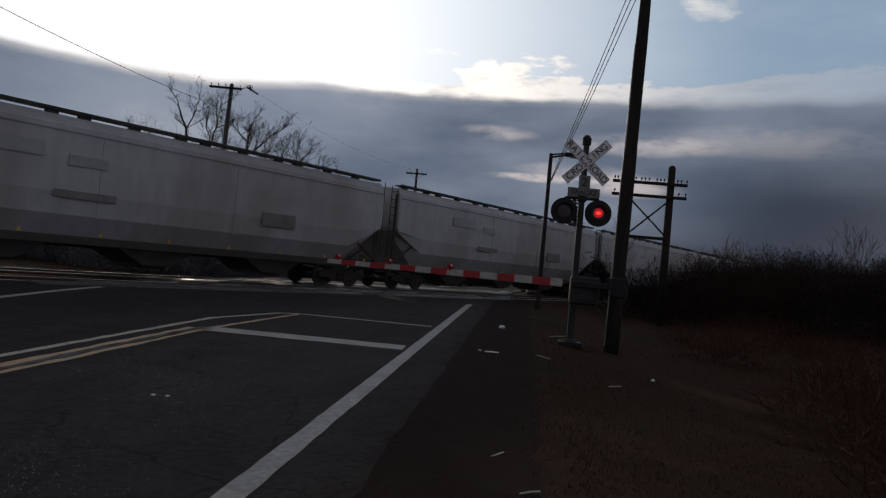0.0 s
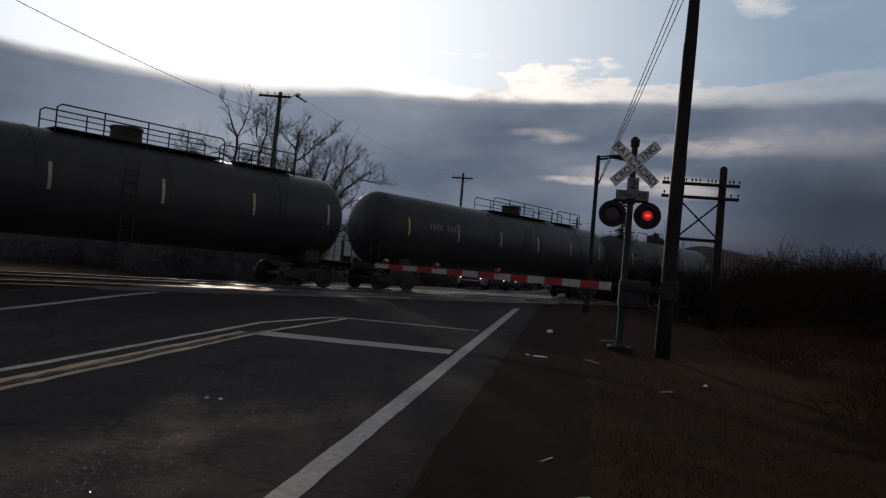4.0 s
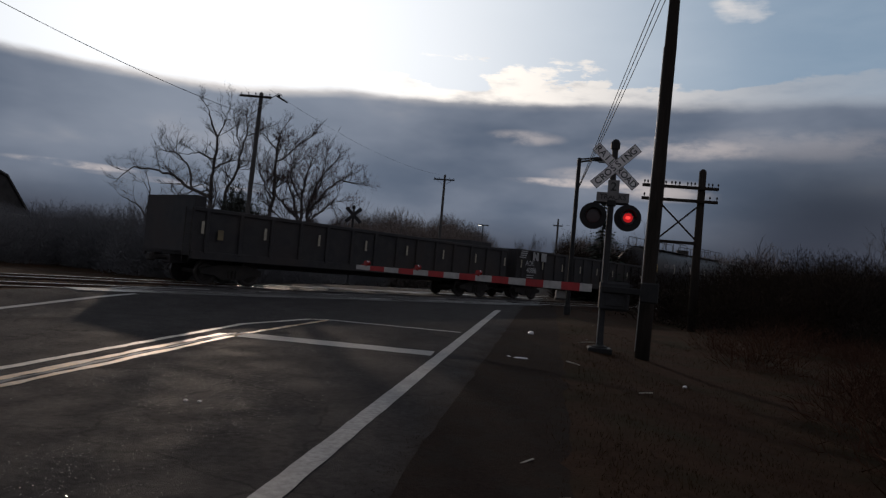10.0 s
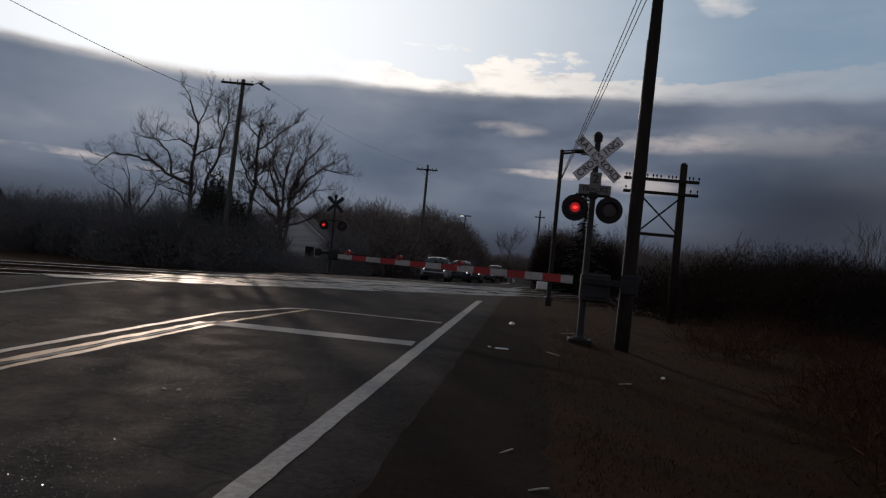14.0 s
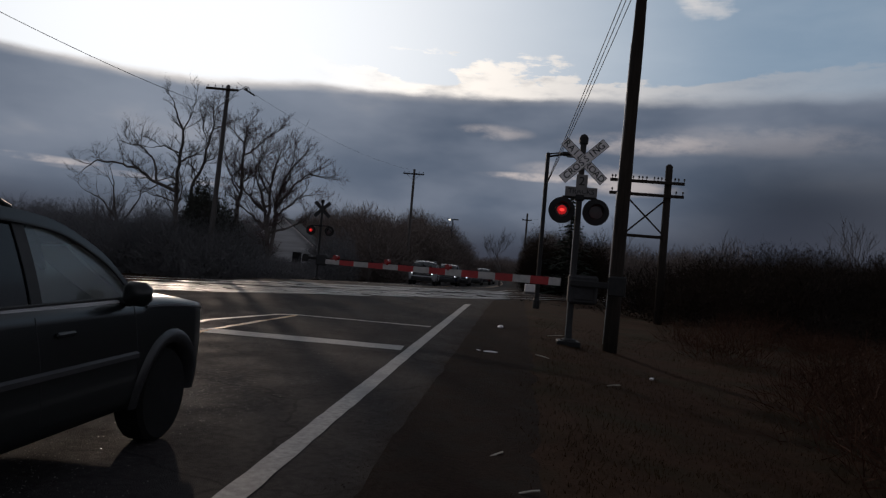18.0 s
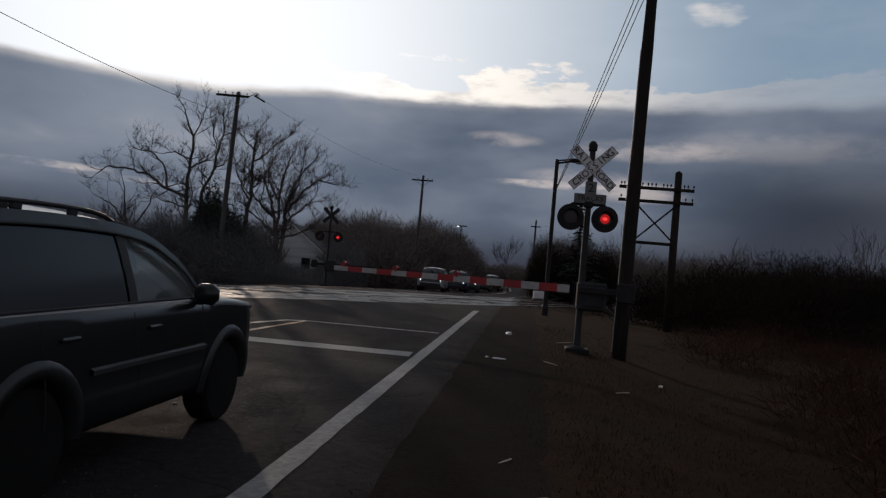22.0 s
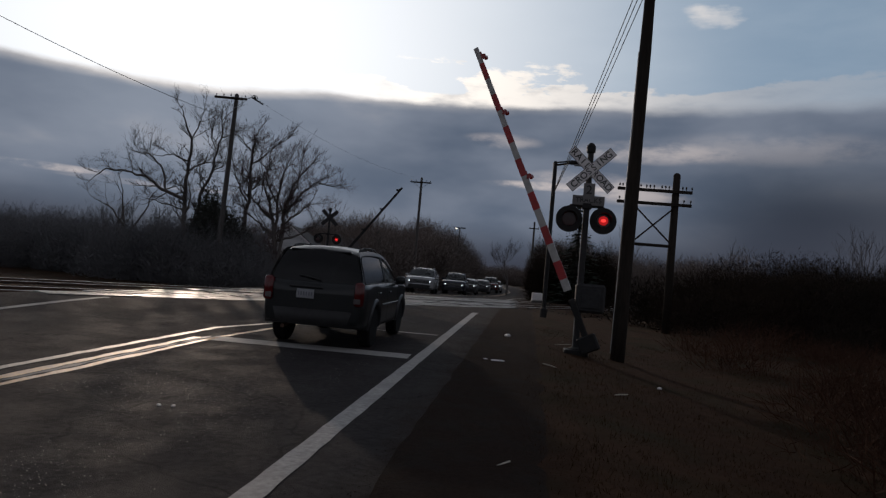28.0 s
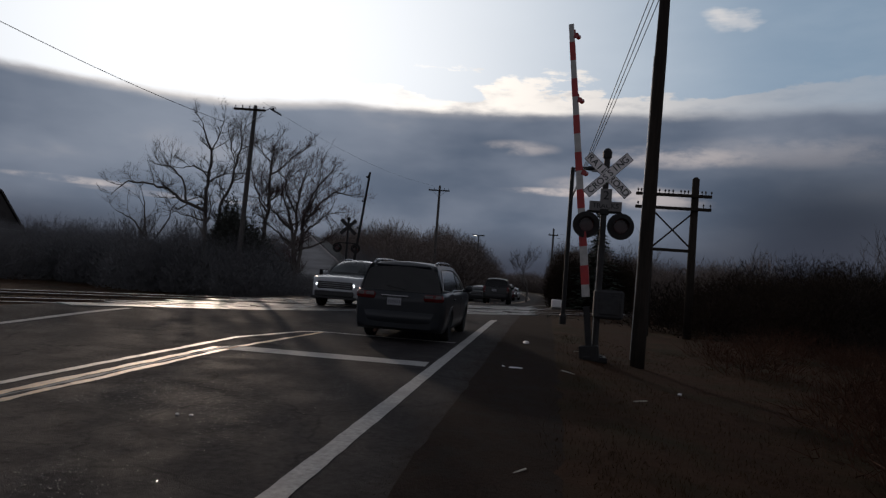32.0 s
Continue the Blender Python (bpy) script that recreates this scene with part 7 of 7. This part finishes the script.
def build_nature():
    limbed_tree(on_ground(-21.0, 43), 11, "tall bare tree with long crooked limbs beyond the tracks", [
        ([(0, 0, -0.2), (0.0, 0, 2.6), (-0.2, 0, 4.1), (-0.4, 0.2, 5.5), (-0.4, 0.3, 7.3), (-0.3, 0.2, 9.0), (-0.7, 0, 10.0), (-1.1, 0.2, 10.8)], 0.20, 0.030),
        ([(-0.4, 0.1, 5.2), (-1.7, -0.3, 5.7), (-2.7, -0.2, 6.4), (-4.3, 0.1, 6.7), (-5.7, 0.2, 6.8), (-6.5, 0.2, 6.2)], 0.12, 0.025),
        ([(-1.5, -0.2, 5.7), (-2.1, 0.4, 7.0), (-3.1, 0.5, 7.9), (-4.0, 0.6, 8.0)], 0.085, 0.025),
        ([(-0.3, 0.2, 9.0), (0.0, 0.4, 9.9), (0.2, 0.4, 10.7)], 0.055, 0.02),
        ([(-0.4, 0.2, 7.0), (0.4, 0.6, 7.6), (1.2, 0.6, 7.7)], 0.06, 0.02),
        ([(-0.4, 0.2, 7.6), (-1.4, 0.2, 8.0), (-2.3, 0.1, 7.8)], 0.055, 0.02),
        ([(-0.2, 0, 4.2), (0.2, -0.2, 5.5), (-0.1, -0.2, 6.4)], 0.06, 0.02),
        ([(-0.3, 0, 4.6), (-1.3, -0.4, 4.8), (-2.0, -0.5, 5.0)], 0.06, 0.02)], sprout=0.55, reach=1.15)
    limbed_tree(on_ground(-20.6, 44), 12, "slender bare forked tree behind the utility pole", [
        ([(0, 0, -0.2), (-0.1, 0, 3.6), (-0.2, 0, 5.6), (0.3, 0.1, 6.8), (0.6, 0.1, 8.3), (0.9, 0, 9.6), (0.7, 0.1, 10.6)], 0.15, 0.028),
        ([(0.8, 0, 9.3), (1.2, 0.2, 9.5), (1.7, 0.2, 9.8)], 0.05, 0.02),
        ([(0.6, 0.1, 8.3), (0.1, 0.3, 9.2), (-0.1, 0.2, 10.2)], 0.05, 0.02),
        ([(0.4, 0, 7.2), (1.0, 0.2, 7.5), (1.2, 0.2, 8.4)], 0.05, 0.02)], sprout=0.6, reach=1.05)
    limbed_tree(on_ground(-17.8, 44.2), 13, "bare tree with a high forked crown beside the utility pole", [
        ([(0, 0, -0.2), (0.0, 0, 3.4), (0.1, 0, 6.2), (0.0, 0.2, 7.8), (0.1, 0.1, 9.0), (0.2, 0.2, 9.8)], 0.17, 0.028),
        ([(0.05, 0, 7.0), (-0.5, 0.2, 6.6), (-0.9, 0.3, 6.0)], 0.06, 0.02),
        ([(0.05, 0, 7.7), (0.6, 0.2, 8.2), (1.2, 0.1, 8.7), (1.7, 0.2, 9.3)], 0.075, 0.022),
        ([(0.05, 0, 8.6), (-0.5, 0.2, 9.0), (-1.0, 0.2, 9.6)], 0.06, 0.02),
        ([(0.05, 0, 5.4), (-0.7, -0.3, 6.8), (-1.1, -0.3, 8.0)], 0.07, 0.02),
        ([(0.05, 0, 5.8), (0.9, -0.3, 6.8), (1.4, -0.3, 7.6)], 0.07, 0.02)], TWIG_FLARE, sprout=0.7, reach=1.1)
    limbed_tree(on_ground(-15.4, 43.4), 14, "low spreading bare tree, its dense crown tinted red for lens flare", [
        ([(0, 0, -0.2), (0.0, 0, 2.6), (-0.4, 0.1, 4.5), (-1.0, 0.2, 6.0), (-1.3, 0.2, 7.2)], 0.16, 0.03),
        ([(0.1, 0, 0.6), (-0.1, 0, 3.4), (-0.2, 0.2, 5.5), (0.0, 0.2, 7.0), (0.3, 0.2, 8.0)], 0.14, 0.03),
        ([(0.1, 0, 1.0), (0.2, 0.3, 4.6), (0.7, 0.4, 6.6), (1.5, 0.4, 7.7)], 0.13, 0.03),
        ([(0.2, 0.2, 4.3), (1.3, 0.1, 6.0), (2.2, 0.2, 6.8), (3.2, 0.2, 6.6)], 0.09, 0.025),
        ([(-0.4, 0, 4.3), (-1.6, -0.3, 5.4), (-2.1, -0.2, 6.8)], 0.09, 0.025),
        ([(-0.2, 0.2, 5.3), (-0.8, -0.3, 6.6), (-0.7, -0.4, 7.7)], 0.07, 0.025),
        ([(0.2, 0.2, 4.0), (1.2, -0.4, 4.6), (2.1, -0.4, 5.5)], 0.08, 0.025),
        ([(0.3, 0.2, 5.0), (0.8, 0.6, 6.5), (1.0, 0.6, 7.8)], 0.07, 0.025),
        ([(-0.3, 0.1, 3.4), (-1.6, 0.5, 4.2), (-2.6, 0.6, 5.0)], 0.08, 0.025),
        ([(0.1, 0.1, 3.0), (1.6, 0.5, 3.7), (2.7, 0.4, 4.6)], 0.08, 0.025)], TWIG_FLARE, sprout=1.0, reach=1.15)
    limbed_tree(on_ground(-27.0, 46.5), 15, "small crooked bare tree at the thicket's edge", [
        ([(0, 0, -0.2), (0.1, 0, 2.4), (-0.3, 0, 4.6), (-0.6, 0.1, 6.0)], 0.13, 0.03),
        ([(0.0, 0, 2.6), (1.0, 0.2, 4.2), (1.6, 0.2, 5.6)], 0.09, 0.03),
        ([(-0.1, 0, 3.4), (-1.4, 0.2, 4.6), (-2.4, 0.2, 5.0)], 0.08, 0.025)], reach=1.4)
    for k, (x, y, h) in enumerate(((-26.2, 45.2, 5.6), (-25.3, 44.0, 5.0), (-24.4, 45.6, 6.0), (-23.5, 44.4, 5.3), (-28.0, 46.4, 5.2))):
        bare_tree(on_ground(x, y, 70 * k), 140 + k, "thin bare sapling standing in the brush", h, 0.55, 0.045, 4, low_fork=0.15)
    bare_tree(on_ground(-30.5, 50, 30), 53, "small bare tree at the wood's edge", 5.5, 0.9, 0.12, 4)
    bare_tree(on_ground(-12.8, 62, 80), 61, "bare tree near the road beyond the crossing", 6.2, 0.9, 0.15, 4)
    bare_tree(on_ground(-2.2, 84, 10), 67, "bare tree beside the road far ahead", 7.0, 0.9, 0.16, 5)
    bare_tree(on_ground(1.4, 78, 50), 71, "bare tree beside the road far ahead", 6.6, 0.8, 0.15, 5)
    bare_tree(on_ground(7.0, 55, 50), 73, "thin bare tree at the edge of the woods", 6.8, 0.7, 0.12, 4)
    bare_tree(on_ground(23.5, 55, 120), 79, "thin bare tree above the dark brush", 7.8, 0.6, 0.11, 4)
    bare_tree(on_ground(20.5, 50, 190), 83, "thin bare tree above the dark brush", 6.6, 0.7, 0.1, 4)
    bare_tree(on_ground(15.0, 56, 250), 89, "thin bare tree above the dark brush", 6.2, 0.7, 0.1, 4)
    bare_tree(on_ground(2.6, 57, 20), 97, "bare tree beside the road beyond the crossing", 5.9, 0.8, 0.13, 5)
    spruce(on_ground(3.2, 50), 6.7, "dark spruce beside the road beyond the crossing")
    rnd = random.Random(4)
    left = []
    for _ in range(150):
        x, y = rnd.uniform(-56, -13.5), rnd.uniform(41, 58)
        open_view = -0.375 < x / y < -0.262
        left.append((x, y, rnd.uniform(1.3, 2.6), min(1.7, 0.4 * treeline(x, y)) if open_view else treeline(x, y) * rnd.uniform(0.72, 1.02)))
    for _ in range(22):
        x, y = rnd.uniform(-24, -17.2), rnd.uniform(41.0, 45)
        left.append((x, y, 1.5, treeline(x, y) * rnd.uniform(0.7, 1.05)))
    # ivy-clad stump of a tree by the utility pole
    ivy = [(-20.9 + 0.46 * k, 43.6 + 0.3 * (k % 2), 0.8 + 0.1 * (k % 3), (4.4, 5.4, 6.6, 6.2, 5.2, 5.4, 4.6, 4.2)[k]) for k in range(8)]
    tagged(thicket("ivy_clump", ivy, "dark ivy smothering a broken tree beside the utility pole", 8, 900, IVY, twig=0.22, wide=0.03), "dark ivy smothering a broken tree beside the utility pole", "ivy", kind="stuff")
    thicket("left_thicket", left, "dense dark winter brush beyond the tracks", 1, 260, BRUSH_HAZED, twig=0.5, wide=0.008)
    right = []
    for _ in range(230):
        x, y = rnd.uniform(5.5, 44), rnd.uniform(30, 62)
        if track_q(x, y) < 8.5:
            continue
        right.append((x, y, rnd.uniform(1.2, 2.6), treeline(x, y) * rnd.uniform(0.66, 1.0)))
    for k in range(44):
        y = rnd.uniform(51.5, 58)
        x = bend(y) - 0.6 + (k % 11) * 0.5 + rnd.uniform(0, 0.4)
        right.append((x, y, rnd.uniform(0.9, 1.4), (0.8 + 0.078 * y) * rnd.uniform(0.6, 1.1)))
    for _ in range(50):
        x, y = rnd.uniform(9, 34), rnd.uniform(20, 34)
        if track_q(x, y) > 12:
            right.append((x, y, rnd.uniform(1.0, 1.8), rnd.uniform(1.2, 2.4)))
    # unseen clumps added beside the road to darken reflections in the cars' sides
    for _ in range(60):
        right.append((rnd.uniform(13, 30), rnd.uniform(-45, 22), rnd.uniform(2.2, 3.4), rnd.uniform(3.0, 4.8)))
    thicket("right_thicket", right, "dense dark brush and saplings along the railway, plus unseen clumps that darken reflections", 2, 190, BRUSH, twig=0.5, wide=0.008)
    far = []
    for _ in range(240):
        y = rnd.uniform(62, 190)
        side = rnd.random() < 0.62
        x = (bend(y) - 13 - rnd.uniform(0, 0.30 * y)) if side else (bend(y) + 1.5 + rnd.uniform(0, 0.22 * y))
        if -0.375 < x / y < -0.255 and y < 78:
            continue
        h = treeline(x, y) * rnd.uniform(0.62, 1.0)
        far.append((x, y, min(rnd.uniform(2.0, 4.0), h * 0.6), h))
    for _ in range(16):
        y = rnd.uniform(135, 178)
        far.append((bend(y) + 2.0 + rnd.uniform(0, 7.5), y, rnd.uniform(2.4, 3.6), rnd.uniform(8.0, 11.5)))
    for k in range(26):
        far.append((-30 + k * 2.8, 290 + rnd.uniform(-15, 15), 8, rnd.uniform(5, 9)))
    thicket("far_woods", far, "bare dark woods along the road into the distance", 3, 85, BRUSH_FAR_HAZED, twig=0.8, wide=0.013)
    barn(on_ground(-63.4, 71.2, 38))
    house(on_ground(-24.0, 72, 8))


def build_verge():
    """Grass, weeds and litter on the near verge."""
    rnd = random.Random(9)
    verts, faces = [], []
    for _ in range(85000):
        y = 2.2 + 20 * rnd.random() ** 1.6
        x = rnd.uniform(0.05, 3 + y * 0.75)
        dens = 0.55 + 0.6 * noise.noise((x * 0.6, y * 0.6, 7.0))
        if rnd.random() > dens or (x < 0.5 and rnd.random() < 0.6):
            continue
        z = ground_z(x, y)
        h = rnd.uniform(0.02, 0.065) * (1 + 0.8 * smooth01((x - 2.5) / 3))
        lean = Vector((rnd.gauss(0, 0.5), rnd.gauss(0, 0.5), 1)).normalized() * h
        a = rnd.uniform(0, 6.28)
        w = rnd.uniform(0.003, 0.007)
        b = len(verts)
        verts += [(x - w * math.cos(a), y - w * math.sin(a), z - 0.01), (x + w * math.cos(a), y + w * math.sin(a), z - 0.01), (x + lean.x, y + lean.y, z + lean.z)]
        faces.append((b, b + 1, b + 2))
    g = raw("verge_grass", verts, faces, GRASS_BLADE)
    tagged(g, "short dull winter grass on the verge", "grass", kind="stuff")
    spots = []
    for _ in range(60):
        y = rnd.uniform(7, 24)
        spots.append((4.2 + rnd.uniform(0, 1) * y * 0.55, y, rnd.uniform(0.5, 1.1), rnd.uniform(0.5, 1.25)))
    thicket("verge_weeds", spots, "dry brown weeds on the verge", 6, 260, WEED, twig=0.9, wide=0.004)
    # loose grit that glints on the lane
    verts, faces = [], []
    for _ in range(15000):
        y = 3.2 + 8.5 * rnd.random()
        x = -4.9 + 2.6 * rnd.random()
        if rnd.random() > 0.34 + 1.1 * noise.noise((x * 0.8, y * 0.45, 5.0)):
            continue
        r = rnd.uniform(0.0018, 0.0058)
        z = road_z(x, y) + 0.004
        b, a0 = len(verts), rnd.uniform(0, 6)
        tx, ty = rnd.gauss(0, 0.20), rnd.gauss(0, 0.20)
        for j in range(4):
            dx, dy = r * math.cos(a0 + j * 1.57), r * math.sin(a0 + j * 1.57)
            verts.append((x + dx, y + dy, z + dx * tx + dy * ty))
        faces.append((b, b + 1, b + 2, b + 3))
    tagged(raw("road_grit", verts, faces, GRIT), "pale loose grit glinting on the asphalt", "grit", kind="stuff")
    # gravel scattered over the asphalt's edge
    verts, faces = [], []
    for _ in range(3600):
        y = 2.6 + 21 * rnd.random() ** 1.4
        x = -0.95 + rnd.gauss(0, 0.22) + 0.12 * noise.noise((0.4, y * 0.8, 2.0))
        r = rnd.uniform(0.003, 0.009)
        z = road_z(x, y) if x < -0.95 else max(ground_z(x, y), road_z(x, y) - 0.04)
        b, a0 = len(verts), rnd.uniform(0, 6)
        for j in range(4):
            verts.append((x + r * rnd.uniform(0.7, 1.2) * math.cos(a0 + j * 1.57), y + r * rnd.uniform(0.7, 1.2) * math.sin(a0 + j * 1.57), z - 0.002))
        verts.append((x + rnd.uniform(-0.4, 0.4) * r, y + rnd.uniform(-0.4, 0.4) * r, z + r * rnd.uniform(0.4, 0.9)))
        faces += [(b + j, b + (j + 1) % 4, b + 4) for j in range(4)]
    tagged(raw("edge_gravel", verts, faces, GRAVEL), "dark gravel strewn along the asphalt's edge", "gravel", kind="stuff")
    # white box beside the road beyond the tracks
    bx = thing("utility_box", on_ground(0.75, 48.0, 8), "small white utility box beside the road beyond the tracks", "utility box")
    bm = bmesh.new()
    box(bm, 0, 0, 0.40, 0.66, 0.4, 0.50, 0.04)
    part("cabinet", bm, SIGN_WHITE, bx)
    bm = bmesh.new()
    box(bm, 0, 0, 0.05, 0.76, 0.5, 0.2, 0.02)
    part("plinth", bm, PANEL, bx)
    # litter and sticks
    for x, y, sx, sy, sz, name, label, mt in ((-0.36, 18.2, 0.26, 0.16, 0.10, "litter", "crumpled white paper on the shoulder", SIGN_WHITE), (-0.41, 13.25, 0.34, 0.10, 0.05, "litter", "flattened pale carton on the verge", SIGN_WHITE), (-0.62, 13.3, 0.12, 0.1, 0.05, "litter", "scrap of white paper", SIGN_WHITE), (-3.38, 7.02, 0.05, 0.03, 0.02, "stone", "small pale stone on the asphalt", SIGN_WHITE), (-3.52, 7.0, 0.045, 0.03, 0.02, "stone", "small pale stone on the asphalt", SIGN_WHITE), (2.4, 13.0, 0.1, 0.07, 0.05, "litter", "scrap of white plastic in the weeds", SIGN_WHITE)):
        bm = bmesh.new()
        bmesh.ops.create_icosphere(bm, subdivisions=2, radius=0.5)
        for v in bm.verts:
            k = 1 + 0.35 * noise.noise(v.co * 3.1 + Vector((x, y, 0)))
            v.co = Vector((v.co.x * sx, v.co.y * sy, v.co.z * sz)) * k
        ob = mesh_object(name, bm, mt)
        on_road = x < -0.95
        ob.matrix_basis = pose(x, y, (road_z(x, y) if on_road else max(ground_z(x, y), road_z(x, y) - 0.055 + 0.012 if x < 0.25 else -9)) + sz * 0.38, 0, 0, rnd.uniform(0, 180))
        tagged(ob, label, "litter" if name == "litter" else "stone")
    for k in range(9):
        x, y = ((-0.69, 12.0), (-0.62, 10.9), (1.40, 23.0), (1.0, 18.2), (-0.40, 6.18), (-0.46, 5.52), (-0.43, 5.43), (-0.35, 5.27), (-0.11, 5.48))[k]
        bm = bmesh.new()
        bmesh.ops.create_icosphere(bm, subdivisions=1, radius=0.5)
        for v in bm.verts:
            v.co = Vector((v.co.x * rnd.uniform(0.03, 0.06), v.co.y * 0.03, v.co.z * 0.022)) * (1 + 0.4 * noise.noise(v.co * 4 + Vector((k, 0, 0))))
        ob = mesh_object("litter", bm, GRIT)
        ob.matrix_basis = pose(x, y, (road_z(x, y) if x < -0.95 else max(ground_z(x, y), road_z(x, y) - 0.04)) + 0.007, 0, 0, 40 * k)
        tagged(ob, "tiny pale scrap glinting at the road's edge", "litter", "scraps along the shoulder")
    for x, y, L, a in ((-0.08, 6.36, 0.22, 55), (0.52, 13.3, 0.35, 130), (0.95, 17.4, 0.5, 40), (0.35, 4.9, 0.3, 80), (0.2, 5.4, 0.16, 20), (1.5, 11.0, 0.2, 10)):
        bm = bmesh.new()
        d = Vector((math.cos(radians(a)), math.sin(radians(a)), 0))
        pipe(bm, [-d * L / 2, Vector((0.01, 0.02, 0.012)), d * L / 2 + Vector((0, 0, 0.02))], 0.008, 5)
        ob = mesh_object("stick", bm, STRAW)
        z = max(ground_z(x, y), road_z(x, y) - 0.043 if x < 0.25 else -9)
        ob.matrix_basis = pose(x, y, z + 0.012)
        tagged(ob, "pale dry straw stick on the verge", "stick")


GRIT = material("pale_grit", (0.40, 0.37, 0.34), (0.25, 0.23, 0.21), rough=0.14, scale=40, spec=0.6)
WEED = material("dry_weeds", (0.060, 0.029, 0.018), (0.082, 0.040, 0.025), rough=0.9, spec=0.1, scale=2)
STRAW = material("straw", (0.58, 0.54, 0.45), (0.48, 0.44, 0.37), rough=0.8)
build_nature()
build_verge()

# ---- movement ----
def vehicle_pose(x, y, yaw=0.0):
    """Stand a vehicle on the road, its front axle at (x, y)."""
    d = Vector((-math.sin(radians(yaw)), math.cos(radians(yaw))))
    z0 = road_z(x, y)
    z1 = road_z(x - d.x * 2.8, y - d.y * 2.8)
    return pose(x, y, z0, 0, 0, yaw) @ pose(0, 0, 0, math.degrees(math.atan2(z0 - z1, 2.8)))


FLASH = 0.606
FLASH_FROM = 1.15


def lamp_rows(which):
    """Turns of a flasher's plate: 0 degrees shows the lit side, 180 the dark one."""
    rows, last = [], None
    k = -2
    state = None
    while True:
        t = FLASH_FROM + k * FLASH
        right = k % 2 == 0
        lit = (which == 1) == right
        if t >= 30.05:
            lit = False
        if state is None:
            state = lit
            rows.append((0.0, 0.0 if lit else 180.0))
        elif lit != state and 0.1 < t < 31.5:
            a, b = (180.0, 360.0) if lit else (0.0, 180.0)
            for i in range(4):
                rows.append((t + (i - 1.5) / 30.0, a + (b - a) * i / 3))
            state = lit
        k += 1
        if t > 32:
            break
    rows.append((32.0, rows[-1][1]))
    return rows


def motions():
    for c, s in TRAIN:
        walk(c, [(0.0, train_pose(s)), (16.0, train_pose(s + 16 * TRAIN_SPEED)), (32.0, train_pose(s + 32 * TRAIN_SPEED))])
    lift = [(0, 0), (24.05, 0), (24.3, 6), (24.6, 12), (25, 18), (25.5, 28), (26.2, 39), (27, 51), (27.5, 57), (28, 64), (28.4, 68.5), (29, 77.5), (29.5, 82), (29.9, 83.5), (32, 83)]
    walk(near_arm, [(t, arm_pose((-0.265, -0.12, 1.28), 161, a)) for t, a in lift])
    far_lift = [(0, 0), (25.2, 0), (25.8, 8), (26.6, 27), (27.4, 44), (28, 52.5), (29, 65), (30.2, 79.5), (30.8, 83), (32, 84)]
    walk(far_arm, [(t, arm_pose((0.45, -0.15, 1.22), -4, a)) for t, a in far_lift])
    for plates in (near_plates, far_plates):
        for which, p in enumerate(plates):
            base = p.matrix_basis.copy()
            walk(p, [(t, base @ pose(0, 0, 0, 0, 0, a)) for t, a in lamp_rows(which)])
    suv_y = [(0, -46), (10, -30), (13, -12), (14.5, -2.5), (15.5, 2.6), (16.5, 4.32), (17, 4.68), (17.5, 5.12), (18, 5.62), (19, 6.15), (20, 6.4), (23, 6.59), (25.4, 6.62), (26, 7.1), (26.7, 9.2), (27.5, 13.1), (28, 16.0), (28.5, 19.8), (29, 24.0), (29.5, 28.4), (30, 33), (30.5, 37.8), (31, 43), (32, 54)]
    walk(suv, [(t, vehicle_pose(-3.62 + 0.12 * smooth01((y - 14) / 20) + 0.1 * bend(y), y)) for t, y in suv_y])
    van_y = [(0, -60), (12, -44), (16, -22), (19, -5), (21, -0.6), (26.5, -0.5), (27.5, 0.0), (28.5, 1.0), (29, 1.9), (29.3, 2.9), (29.6, 4.2), (29.9, 5.66), (30.2, 7.14), (30.8, 10.74), (31.2, 13.5), (32, 19.9)]
    walk(van, [(t, vehicle_pose(-3.18 + 0.10 * smooth01((y - 13) / 6), y)) for t, y in van_y])
    white = [(0, -6.88, 52.5), (26, -6.88, 52.5), (27.2, -6.95, 51.8), (28, -7.2, 50.0), (28.8, -7.3, 47.0), (29.6, -7.5, 43.5), (30.2, -7.7, 40.4), (30.8, -7.75, 36.9), (31.4, -7.65, 32.0), (32, -7.35, 26.5)]
    walk(white_suv, [(t, vehicle_pose(x, y, 180 + 3 * smooth01((y - 42) / 8) - 4 * smooth01((31 - y) / 5))) for t, x, y in white])
    ahead = [(0, -5.95, 61.0), (28.6, -5.95, 61.0), (29.5, -6.3, 60.6), (30.3, -7.0, 59.8), (31, -7.5, 58.6), (31.5, -7.65, 57.0), (32, -7.7, 55.0)]
    walk(queue[0], [(t, vehicle_pose(x, y, 182)) for t, x, y in ahead])
    for i, (c, x, y) in enumerate(zip(queue[1:], (-5.5, -4.73, -4.22, -3.97), (69.5, 78.0, 86.0, 94.0))):
        t0 = 29.8 + 0.4 * i
        rows = [(0, x, y), (t0, x, y), (t0 + 0.7, x - 0.1, y - 0.6), (32, x - 0.5 + 0.1 * i, y - 3.2 + 0.7 * i)]
        walk(c, [(t, vehicle_pose(a, b, 181)) for t, a, b in rows])


motions()
